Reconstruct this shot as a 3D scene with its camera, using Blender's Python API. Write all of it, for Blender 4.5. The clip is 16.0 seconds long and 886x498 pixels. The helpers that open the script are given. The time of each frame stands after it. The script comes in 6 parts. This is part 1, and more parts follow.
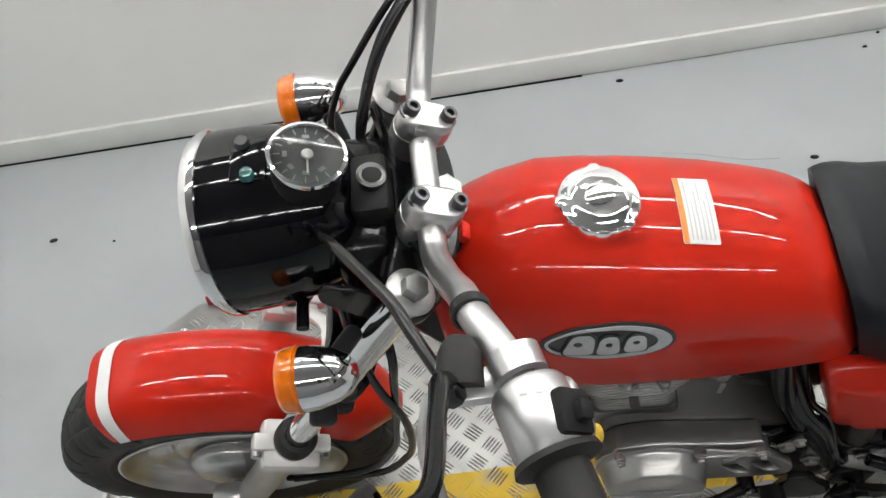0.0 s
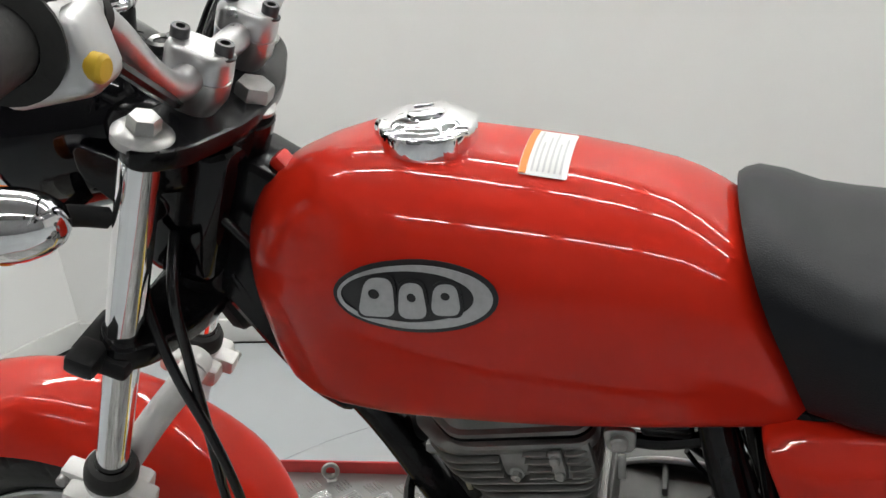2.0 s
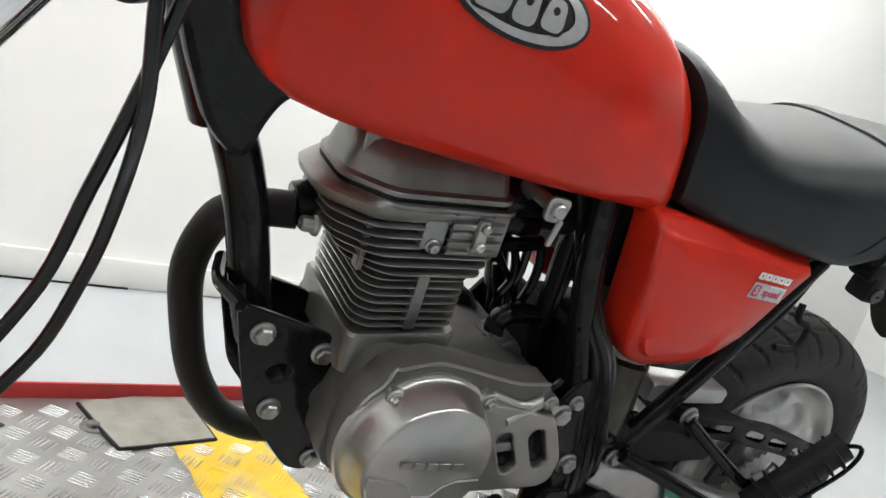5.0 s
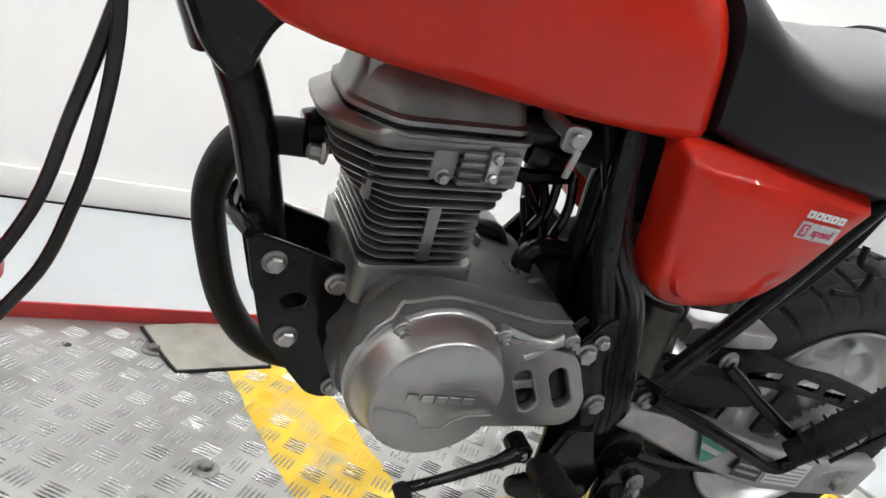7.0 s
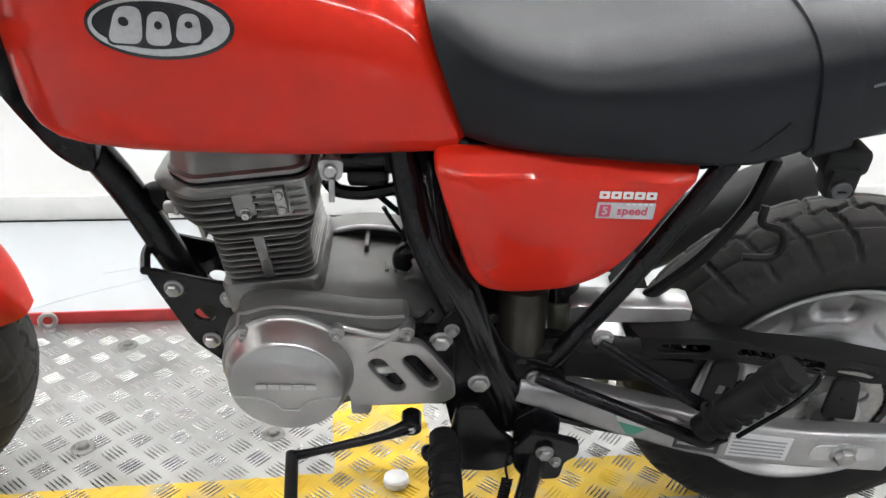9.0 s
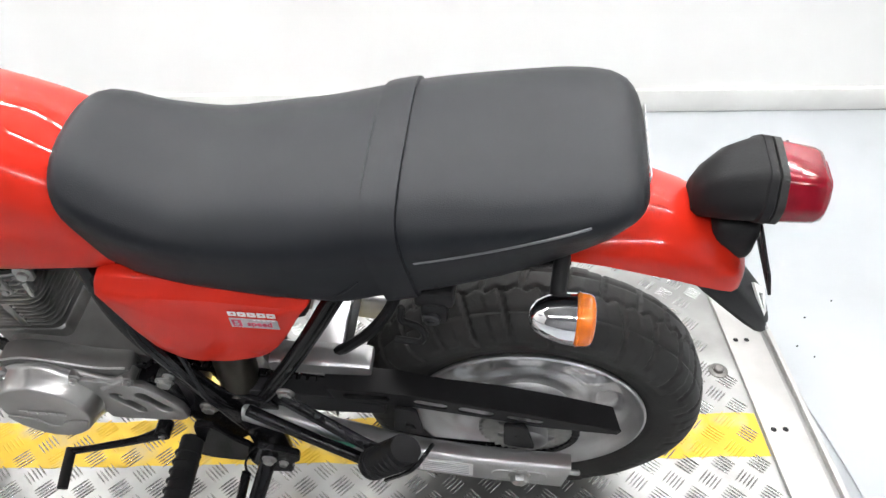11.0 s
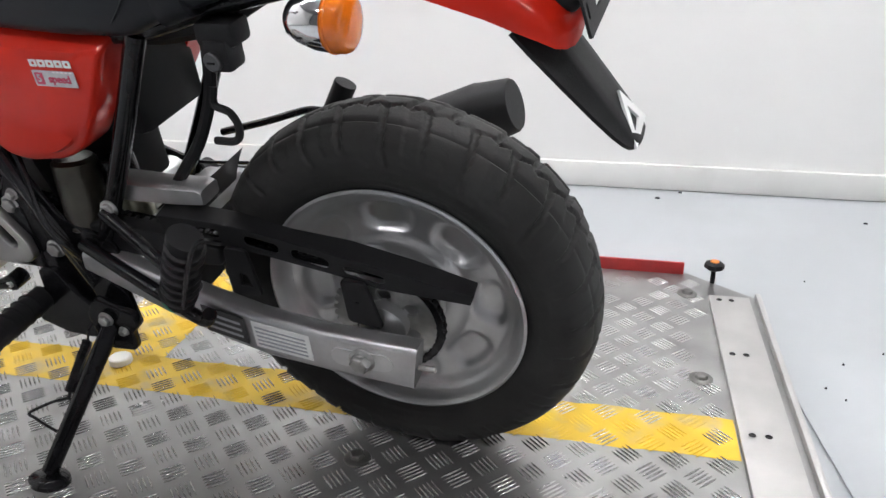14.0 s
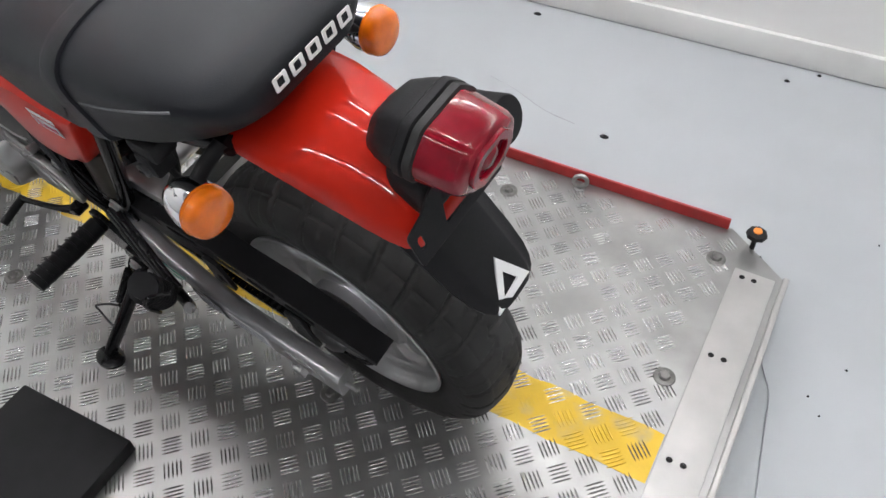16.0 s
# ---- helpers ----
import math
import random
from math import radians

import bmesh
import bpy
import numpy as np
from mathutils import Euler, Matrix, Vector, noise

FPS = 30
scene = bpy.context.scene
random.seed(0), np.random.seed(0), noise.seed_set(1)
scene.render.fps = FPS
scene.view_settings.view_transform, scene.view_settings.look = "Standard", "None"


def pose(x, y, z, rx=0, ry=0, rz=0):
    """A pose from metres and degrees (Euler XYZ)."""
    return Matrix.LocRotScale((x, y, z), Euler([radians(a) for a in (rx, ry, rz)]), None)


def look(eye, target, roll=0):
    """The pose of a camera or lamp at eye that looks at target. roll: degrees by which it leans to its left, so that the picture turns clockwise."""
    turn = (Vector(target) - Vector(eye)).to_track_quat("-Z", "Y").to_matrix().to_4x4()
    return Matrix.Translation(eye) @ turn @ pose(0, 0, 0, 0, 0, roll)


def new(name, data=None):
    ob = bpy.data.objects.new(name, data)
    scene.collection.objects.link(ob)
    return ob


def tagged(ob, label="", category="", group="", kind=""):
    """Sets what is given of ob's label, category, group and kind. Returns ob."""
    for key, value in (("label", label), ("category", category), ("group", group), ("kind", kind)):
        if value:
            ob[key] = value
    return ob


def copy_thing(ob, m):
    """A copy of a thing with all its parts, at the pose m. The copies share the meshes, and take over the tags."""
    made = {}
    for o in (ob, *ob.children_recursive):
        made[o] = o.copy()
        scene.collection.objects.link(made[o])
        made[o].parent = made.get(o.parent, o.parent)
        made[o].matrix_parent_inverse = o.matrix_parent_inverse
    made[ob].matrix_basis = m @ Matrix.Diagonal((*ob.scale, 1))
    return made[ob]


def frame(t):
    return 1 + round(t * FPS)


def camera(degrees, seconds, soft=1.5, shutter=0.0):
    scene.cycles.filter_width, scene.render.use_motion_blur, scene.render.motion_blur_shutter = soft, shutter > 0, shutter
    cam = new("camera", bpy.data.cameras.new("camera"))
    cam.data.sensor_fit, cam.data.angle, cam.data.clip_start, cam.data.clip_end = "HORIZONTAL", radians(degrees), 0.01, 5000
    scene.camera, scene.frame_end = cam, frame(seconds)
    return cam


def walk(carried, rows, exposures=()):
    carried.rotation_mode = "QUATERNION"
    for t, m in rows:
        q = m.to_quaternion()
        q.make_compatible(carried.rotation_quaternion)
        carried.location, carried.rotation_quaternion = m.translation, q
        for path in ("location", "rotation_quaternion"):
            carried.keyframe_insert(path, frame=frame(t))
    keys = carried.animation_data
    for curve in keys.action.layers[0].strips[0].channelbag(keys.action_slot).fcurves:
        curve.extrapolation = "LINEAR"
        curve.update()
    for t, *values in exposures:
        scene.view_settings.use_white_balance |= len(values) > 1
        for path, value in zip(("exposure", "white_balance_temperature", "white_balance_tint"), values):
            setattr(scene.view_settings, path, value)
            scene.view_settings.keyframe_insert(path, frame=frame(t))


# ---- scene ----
cam = camera(59.6, 16.0, soft=1.5, shutter=0.0)
PATH = [
    (0, (-0.867, -0.508, 1.29), (-0.889, 0.877, -0.152), -9.4),
    (0.5, (-0.708, -0.473, 1.268), (-1.104, 0.843, -0.184), -11.2),
    (1, (-0.645, -0.467, 1.207), (-1.055, 1.02, -0.067), -6.8),
    (1.5, (-0.59, -0.495, 1.038), (-1.096, 1.201, 0.106), -9.3),
    (2, (-0.597, -0.576, 0.899), (-1.026, 1.27, 0.258), -6.7),
    (2.5, (-0.646, -0.63, 0.862), (-0.695, 1.309, 0.376), -0.5),
    (3, (-0.708, -0.627, 0.835), (-0.57, 1.326, 0.428), 2.1),
    (3.5, (-0.827, -0.611, 0.784), (-0.303, 1.278, 0.389), 7.0),
    (4, (-0.943, -0.571, 0.715), (-0.104, 1.194, 0.289), 12.7),
    (4.5, (-1.044, -0.54, 0.659), (0.091, 1.07, 0.315), 16.5),
    (5, (-1.102, -0.506, 0.605), (0.194, 0.981, 0.275), 18.4),
    (5.2, (-1.117, -0.493, 0.588), (0.225, 0.95, 0.245), 18.8),
    (7.3, (-0.987, -0.555, 0.632), (0.008, 1.069, 0.023), 17.4),
    (7.5, (-0.937, -0.586, 0.651), (-0.049, 1.083, -0.003), 16.4),
    (8, (-0.817, -0.679, 0.692), (-0.215, 1.089, -0.024), 10.1),
    (8.5, (-0.689, -0.744, 0.742), (-0.375, 1.093, 0.017), 4.3),
    (9, (-0.594, -0.779, 0.794), (-0.321, 1.029, -0.015), 2.2),
    (9.5, (-0.481, -0.789, 0.865), (-0.244, 1.018, 0.041), 2.1),
    (10, (-0.359, -0.724, 1.082), (-0.148, 0.91, -0.051), 0.7),
    (10.2, (-0.321, -0.716, 1.171), (-0.129, 0.813, -0.104), 0.3),
    (12.3, (0.197, -0.808, 0.892), (-0.183, 0.794, -0.243), -1.8),
    (12.5, (0.211, -0.808, 0.815), (-0.183, 0.868, -0.202), -2.6),
    (13, (0.224, -0.837, 0.729), (-0.191, 0.928, -0.116), -0.7),
    (13.5, (0.248, -0.842, 0.697), (-0.143, 0.941, -0.12), -0.7),
    (14, (0.263, -0.845, 0.693), (-0.13, 0.945, -0.106), -0.8),
    (14.5, (0.306, -0.837, 0.698), (-0.142, 0.947, -0.088), -1.8),
    (15, (0.377, -0.797, 0.742), (-0.225, 0.952, -0.018), -3.3),
    (15.5, (0.451, -0.719, 0.966), (-0.187, 0.818, -0.143), -4.9),
    (16, (0.507, -0.54, 1.117), (-0.207, 0.63, -0.34), -2.7),
]
EXPOSURE = [(0.0, 0.91, 6680, 7), (0.5, 0.65, 6680, 7), (1.0, 0.63, 6680, 7), (1.5, 0.56, 6680, 7), (2.0, 0.91, 6680, 7), (2.5, 1.11, 6680, 7), (3.0, 1.13, 6680, 7), (4.0, 1.16, 6680, 7), (4.5, 1.51, 6620, 7), (5.0, 1.64, 6620, 7), (8.0, 1.78, 6520, 9), (8.5, 1.91, 6520, 9), (9.0, 1.94, 6520, 9), (10.0, 2.11, 6520, 9), (12.5, 1.61, 6430, 12), (13.5, 1.58, 6430, 12), (14.5, 1.48, 6430, 12), (15.5, 1.41, 6430, 12), (16.0, 1.14, 6430, 12)]
LAMP_ROWS = (-2.0, 0.1, 1.0)
LAMP_X = (-2.21, -1.49, -0.77, -0.05, 0.67, 1.39, 2.11)

walk(cam, [(t, look(eye, target, roll)) for t, eye, target, roll in PATH], exposures=EXPOSURE)

# ---- light: a closed room lit by rows of ceiling tubes, with a little bounced grey ----
world = bpy.data.worlds.new("room_air")
scene.world = world
world.use_nodes = True
world.node_tree.nodes["Background"].inputs[0].default_value = (0.9, 0.95, 1.0, 1)
world.node_tree.nodes["Background"].inputs[1].default_value = 0.02


# ---- materials ----
def material(name, base, rough=0.5, metal=0.0, coat=0.0, vary=0.0, scale=20.0, bump=0.0, bump_scale=200.0,
             rough_vary=0.0, spec=0.5, coat_rough=0.03, spots=None, spot_scale=8.0, spot_amount=0.5, transmission=0.0, ior=1.45, emit=0.0):
    """Principled surface with two scales of colour variation, grain bump and optional stains."""
    m = bpy.data.materials.new(name)
    m.use_nodes = True
    nt = m.node_tree
    b = nt.nodes["Principled BSDF"]
    b.inputs["Base Color"].default_value = (*base, 1)
    b.inputs["Roughness"].default_value = rough
    b.inputs["Metallic"].default_value = metal
    b.inputs["Coat Weight"].default_value = coat
    b.inputs["Coat Roughness"].default_value = coat_rough
    b.inputs["Specular IOR Level"].default_value = spec
    b.inputs["Transmission Weight"].default_value = transmission
    b.inputs["IOR"].default_value = ior
    if emit:
        b.inputs["Emission Color"].default_value = (*base, 1)
        b.inputs["Emission Strength"].default_value = emit
    tex = nt.nodes.new("ShaderNodeTexCoord")
    if vary or spots or rough_vary:
        big = nt.nodes.new("ShaderNodeTexNoise")
        big.inputs["Scale"].default_value = scale
        big.inputs["Detail"].default_value = 6
        nt.links.new(tex.outputs["Object"], big.inputs["Vector"])
        ramp = nt.nodes.new("ShaderNodeValToRGB")
        ramp.color_ramp.elements[0].position, ramp.color_ramp.elements[1].position = 0.3, 0.7
        ramp.color_ramp.elements[0].color = (*[c * (1 - vary) for c in base], 1)
        ramp.color_ramp.elements[1].color = (*[min(1, c * (1 + vary)) for c in base], 1)
        nt.links.new(big.outputs["Fac"], ramp.inputs["Fac"])
        out = ramp.outputs["Color"]
        if spots:
            n2 = nt.nodes.new("ShaderNodeTexNoise")
            n2.inputs["Scale"].default_value, n2.inputs["Detail"].default_value = spot_scale, 8
            nt.links.new(tex.outputs["Object"], n2.inputs["Vector"])
            r2 = nt.nodes.new("ShaderNodeValToRGB")
            r2.color_ramp.elements[0].position, r2.color_ramp.elements[1].position = 0.52, 0.75
            r2.color_ramp.elements[1].color = (spot_amount,) * 3 + (1,)
            mix = nt.nodes.new("ShaderNodeMix")
            mix.data_type = "RGBA"
            nt.links.new(n2.outputs["Fac"], r2.inputs["Fac"])
            nt.links.new(r2.outputs["Color"], mix.inputs["Factor"])
            nt.links.new(out, mix.inputs["A"])
            mix.inputs["B"].default_value = (*spots, 1)
            out = mix.outputs["Result"]
        nt.links.new(out, b.inputs["Base Color"])
        if rough_vary:
            mr = nt.nodes.new("ShaderNodeMapRange")
            mr.inputs["To Min"].default_value = max(0.02, rough - rough_vary)
            mr.inputs["To Max"].default_value = min(1, rough + rough_vary)
            nt.links.new(big.outputs["Fac"], mr.inputs["Value"])
            nt.links.new(mr.outputs["Result"], b.inputs["Roughness"])
    if bump:
        fine = nt.nodes.new("ShaderNodeTexNoise")
        fine.inputs["Scale"].default_value, fine.inputs["Detail"].default_value = bump_scale, 4
        nt.links.new(tex.outputs["Object"], fine.inputs["Vector"])
        bp_ = nt.nodes.new("ShaderNodeBump")
        bp_.inputs["Strength"].default_value, bp_.inputs["Distance"].default_value = bump, 0.001
        nt.links.new(fine.outputs["Fac"], bp_.inputs["Height"])
        nt.links.new(bp_.outputs["Normal"], b.inputs["Normal"])
    return m


RED = material("red_gloss_paint", (0.53, 0.0175, 0.0065), 0.42, coat=0.55, coat_rough=0.025, spec=0.10, vary=0.05, scale=12, bump=0.03, bump_scale=60)
RED_MATT = material("red_edge_paint", (0.42, 0.03, 0.03), 0.5, vary=0.15, scale=30, bump=0.2, spots=(0.2, 0.05, 0.05), spot_scale=25)
SEAT = material("black_seat_vinyl", (0.0098, 0.0108, 0.0138), 0.40, spec=0.28, vary=0.12, scale=6, bump=0.35, bump_scale=900, rough_vary=0.06)
# Pale grey that paints the highlight along the seat's seam crease.
SEAMSHINE = material("seam_highlight_grey", (0.13, 0.13, 0.14), 0.45, vary=0.1)
BLACK = material("satin_black_steel", (0.007, 0.007, 0.008), 0.17, spec=0.3, vary=0.3, scale=30, bump=0.12, bump_scale=150, rough_vary=0.06)
GLOSSBLACK = material("gloss_black_lamp_paint", (0.003, 0.003, 0.004), 0.06, coat=0.0, vary=0.2, spec=0.35)
PLASTIC = material("black_moulded_plastic", (0.014, 0.014, 0.015), 0.5, spec=0.18, vary=0.15, scale=25, bump=0.25, bump_scale=500)
RUBBER = material("black_tyre_rubber", (0.025, 0.0247, 0.0244), 0.60, spec=0.3, vary=0.25, scale=18, bump=0.3, bump_scale=260, spots=(0.038, 0.037, 0.036), spot_scale=14, spot_amount=0.5)
CABLE = material("black_cable_sheath", (0.009, 0.009, 0.010), 0.22, spec=0.5, vary=0.1)
CHROME = material("bright_chrome", (0.86, 0.86, 0.87), 0.06, metal=1.0, vary=0.03, scale=40)
STEEL = material("zinc_plated_steel", (0.42, 0.42, 0.41), 0.35, metal=0.9, vary=0.15, scale=90, bump=0.15, bump_scale=400)
ALU = material("brushed_silver_alloy", (0.56, 0.56, 0.565), 0.31, metal=0.93, vary=0.1, scale=30, bump=0.05, bump_scale=700, rough_vary=0.08)
CASE = material("dull_grey_case_paint", (0.125, 0.124, 0.121), 0.50, metal=0.5, vary=0.10, scale=25, bump=0.1, bump_scale=700, spots=(0.075, 0.073, 0.069), spot_scale=18)
CAST = material("grey_cast_engine_alloy", (0.265, 0.263, 0.257), 0.38, metal=0.8, vary=0.22, scale=25, bump=0.3, bump_scale=700, spots=(0.24, 0.236, 0.225), spot_scale=12)
COVER = material("silver_painted_engine_cover", (0.43, 0.427, 0.42), 0.30, metal=0.90, vary=0.05, scale=30)
WHEEL = material("silver_painted_wheel", (0.55, 0.55, 0.555), 0.34, metal=0.90, vary=0.08, scale=22, bump=0.1, bump_scale=600)
SWING = material("silver_swingarm_alloy", (0.48, 0.48, 0.485), 0.36, metal=0.85, vary=0.1, scale=40, bump=0.15, bump_scale=500)
FENDERARM = material("pale_silver_stay", (0.68, 0.67, 0.66), 0.45, metal=0.35, vary=0.08, scale=40, bump=0.1)
AMBER = material("amber_lens", (0.70, 0.150, 0.004), 0.10, coat=0.6, vary=0.15, scale=60)
LENS = material("dark_red_lens", (0.20, 0.003, 0.012), 0.12, coat=0.2, vary=0.2, scale=40)
DIALMARK = material("dim_dial_print", (0.22, 0.22, 0.22), 0.5)
DIAL = material("dark_dial_face", (0.03, 0.032, 0.034), 0.4, vary=0.2)
WHITE = material("white_print", (0.80, 0.80, 0.79), 0.5, vary=0.05)
ORANGE = material("orange_print", (0.80, 0.25, 0.04), 0.5, vary=0.05)
PALEPRINT = material("pale_grey_print", (0.58, 0.58, 0.59), 0.5, vary=0.05)
GREYPRINT = material("grey_print", (0.35, 0.36, 0.38), 0.5, vary=0.05)
SILVERPRINT = material("silver_foil_print", (0.50, 0.50, 0.51), 0.35, metal=0.5, vary=0.08, scale=200)
BLACKPRINT = material("black_print", (0.012, 0.012, 0.014), 0.35, coat=0.5, vary=0.1)
PINK = material("rose_print", (0.55, 0.06, 0.12), 0.5, vary=0.1)
GREEN = material("green_print", (0.10, 0.38, 0.27), 0.5, vary=0.1)
YELLOWCAP = material("yellow_plastic", (0.62, 0.40, 0.03), 0.5, vary=0.1)
BROWN = material("dark_brown_plating", (0.048, 0.044, 0.036), 0.30, metal=0.6, vary=0.25, scale=30, bump=0.2, bump_scale=300)
TEAL = material("dark_teal_lens", (0.010, 0.085, 0.080), 0.15, coat=0.5)
SCREW = material("dark_plated_screw", (0.10, 0.10, 0.105), 0.35, metal=0.9, vary=0.1)
OLIVE = material("olive_plated_cylinder", (0.20, 0.195, 0.150), 0.34, metal=0.85, vary=0.2, scale=30)
WALL = material("warm_white_wall_paint", (0.80, 0.80, 0.785), 0.6, vary=0.02, scale=1.5, bump=0.05, bump_scale=60)
BASE = material("white_baseboard", (0.70, 0.70, 0.68), 0.5, vary=0.05, scale=4, spots=(0.45, 0.45, 0.43), spot_scale=5, spot_amount=0.4)
FLOOR = material("grey_epoxy_floor", (0.40, 0.42, 0.435), 0.33, vary=0.06, scale=1.6, bump=0.06, bump_scale=30, spots=(0.30, 0.31, 0.31), spot_scale=2.5, spot_amount=0.35, rough_vary=0.1)
# Dark grey for the unseen south wall, chosen to deepen near-side reflections and shade.
SOUTH = material("added_dark_wall_grey", (0.13, 0.13, 0.135), 0.6, vary=0.1, scale=2)
CEIL = material("grey_ceiling", (0.20, 0.20, 0.20), 0.8, vary=0.03)
DECK = material("worn_aluminium_tread_plate", (0.35, 0.347, 0.340), 0.34, metal=0.82, vary=0.22, scale=5, bump=0.25, bump_scale=300, spots=(0.17, 0.166, 0.158), spot_scale=4.5, spot_amount=0.75, rough_vary=0.12)
BAR = material("polished_tread_bar_metal", (0.47, 0.467, 0.46), 0.25, metal=0.88, vary=0.20, scale=6, bump=0.15, bump_scale=300, spots=(0.24, 0.235, 0.225), spot_scale=5, spot_amount=0.7, rough_vary=0.08)
DULL = material("dull_dirty_steel", (0.17, 0.166, 0.157), 0.40, metal=0.75, vary=0.3, scale=60, bump=0.2, bump_scale=300, spots=(0.07, 0.066, 0.06), spot_scale=40)
YELLOW = material("worn_yellow_stripe_paint", (0.62, 0.40, 0.02), 0.45, vary=0.12, scale=12, bump=0.2, bump_scale=200, spots=(0.34, 0.30, 0.20), spot_scale=16, spot_amount=0.85)
RAIL = material("milled_aluminium_rail", (0.46, 0.452, 0.44), 0.48, metal=0.6, vary=0.08, scale=14, bump=0.15, bump_scale=350, spots=(0.4, 0.39, 0.38), spot_scale=18, spot_amount=0.4)
HATCH = material("grey_worn_hatch", (0.25, 0.235, 0.21), 0.6, metal=0.3, vary=0.15, scale=20, bump=0.4, bump_scale=120, spots=(0.12, 0.11, 0.1), spot_scale=15)
TUBE = material("lit_ceiling_tube", (0.995, 0.995, 1.0), 0.5, emit=32.40)
HOUSING = material("white_lamp_housing", (0.8, 0.8, 0.8), 0.4, vary=0.03)
MIRROR = material("mirror_glass", (0.85, 0.86, 0.87), 0.03, metal=1.0)
GLASS = material("clear_glass", (1, 1, 1), 0.02, transmission=1.0)


# ---- builders ----
def part(name, bm, mat, parent=None, label="", smooth=True):
    """Links a bmesh as one mesh object under a thing or a part."""
    if isinstance(bm, bpy.types.Mesh):
        me = bm
    else:
        bmesh.ops.recalc_face_normals(bm, faces=bm.faces)
        me = bpy.data.meshes.new(name)
        bm.to_mesh(me)
        bm.free()
    me.materials.clear()
    me.materials.append(mat)
    if smooth and len(me.polygons):
        me.polygons.foreach_set("use_smooth", [True] * len(me.polygons))
        me.set_sharp_from_angle(angle=radians(38))
    ob = new(name, me)
    if parent is not None:
        ob.parent = parent
    if label:
        tagged(ob, label)
    return ob


def thing(name, label, category, group="", m=None):
    ob = new(name)
    ob.empty_display_size = 0.05
    if m is not None:
        ob.matrix_world = m
    return tagged(ob, label, category, group)


def join(*bms):
    """Several bmeshes as one."""
    out = bmesh.new()
    for b in bms:
        me = bpy.data.meshes.new("tmp")
        b.to_mesh(me)
        b.free()
        out.from_mesh(me)
        bpy.data.meshes.remove(me)
    return out


def moved(bm, m):
    bm.transform(m)
    return bm


def box(c, s, bevel=0.002, seg=2, m=None):
    bm = bmesh.new()
    bmesh.ops.create_cube(bm, size=1, matrix=Matrix.LocRotScale(c, None, s))
    if bevel:
        bmesh.ops.bevel(bm, geom=bm.edges[:], offset=min(bevel, min(s) * 0.45), segments=seg, affect="EDGES", profile=0.5)
    return moved(bm, m) if m else bm


def rings(sections, cap=True, closed=True):
    """A skin over rings of points, all of one length."""
    bm = bmesh.new()
    rows = [[bm.verts.new(p) for p in ring] for ring in sections]
    n = len(rows[0])
    for a, b in zip(rows, rows[1:]):
        for i in range(n if closed else n - 1):
            j = (i + 1) % n
            bm.faces.new((a[i], a[j], b[j], b[i]))
    if cap:
        bm.faces.new(rows[0][::-1])
        bm.faces.new(rows[-1])
    return bm


def spline(points, steps=6):
    """Catmull-Rom points through the given ones."""
    p = [Vector(q) for q in points]
    if len(p) < 3:
        return p
    p = [2 * p[0] - p[1]] + p + [2 * p[-1] - p[-2]]
    out = []
    for a, b, c, d in zip(p, p[1:], p[2:], p[3:]):
        for k in range(steps):
            t = k / steps
            out.append(0.5 * ((2 * b) + (c - a) * t + (2 * a - 5 * b + 4 * c - d) * t * t + (3 * b - a - 3 * c + d) * t ** 3))
    return out + [p[-2]]


def tube(points, r, seg=12, steps=6, flat=1.0):
    """A round rod along a smooth line; r is one radius or one for each given point."""
    line = spline(points, steps)
    radii = [r] * len(line) if not isinstance(r, (list, tuple)) else \
        [float(np.interp(i / (len(line) - 1), np.linspace(0, 1, len(r)), r)) for i in range(len(line))]
    ways = [(line[min(i + 1, len(line) - 1)] - line[max(i - 1, 0)]).normalized() for i in range(len(line))]
    up = Vector((0, 1, 0)) if abs(ways[0].y) < 0.9 else Vector((1, 0, 0))
    secs = []
    for q, w, rr in zip(line, ways, radii):
        up = (up - w * up.dot(w)).normalized()
        side = w.cross(up)
        secs.append([q + (up * math.cos(a) * flat + side * math.sin(a)) * rr for a in (2 * math.pi * k / seg for k in range(seg))])
    return rings(secs)


def axis(c, way):
    """A frame at c whose z points along way."""
    return Matrix.Translation(c) @ Vector(way).normalized().to_track_quat("Z", "Y").to_matrix().to_4x4()


def lathe(profile, m=None, seg=32, closed=False):
    """Profile of (radius, height) turned round z."""
    bm = bmesh.new()
    rows = []
    for r, h in profile:
        if r < 1e-6:
            rows.append([bm.verts.new((0, 0, h))])
        else:
            rows.append([bm.verts.new((r * math.cos(a), r * math.sin(a), h)) for a in (2 * math.pi * k / seg for k in range(seg))])
    pairs = list(zip(rows, rows[1:])) + ([(rows[-1], rows[0])] if closed else [])
    for a, b in pairs:
        for i in range(seg):
            j = (i + 1) % seg
            if len(a) == 1 and len(b) == 1:
                continue
            if len(a) == 1:
                bm.faces.new((a[0], b[i], b[j]))
            elif len(b) == 1:
                bm.faces.new((a[i], a[j], b[0]))
            else:
                bm.faces.new((a[i], a[j], b[j], b[i]))
    return moved(bm, m) if m else bm


def rod(a, b, r, seg=16, bevel=0.0015):
    """A cylinder from a to b with softened rims."""
    a, b = Vector(a), Vector(b)
    d = (b - a).length
    v = min(bevel, r * 0.4, d * 0.4)
    return lathe([(0, 0), (r - v, 0), (r, v), (r, d - v), (r - v, d), (0, d)], axis(a, b - a), seg)


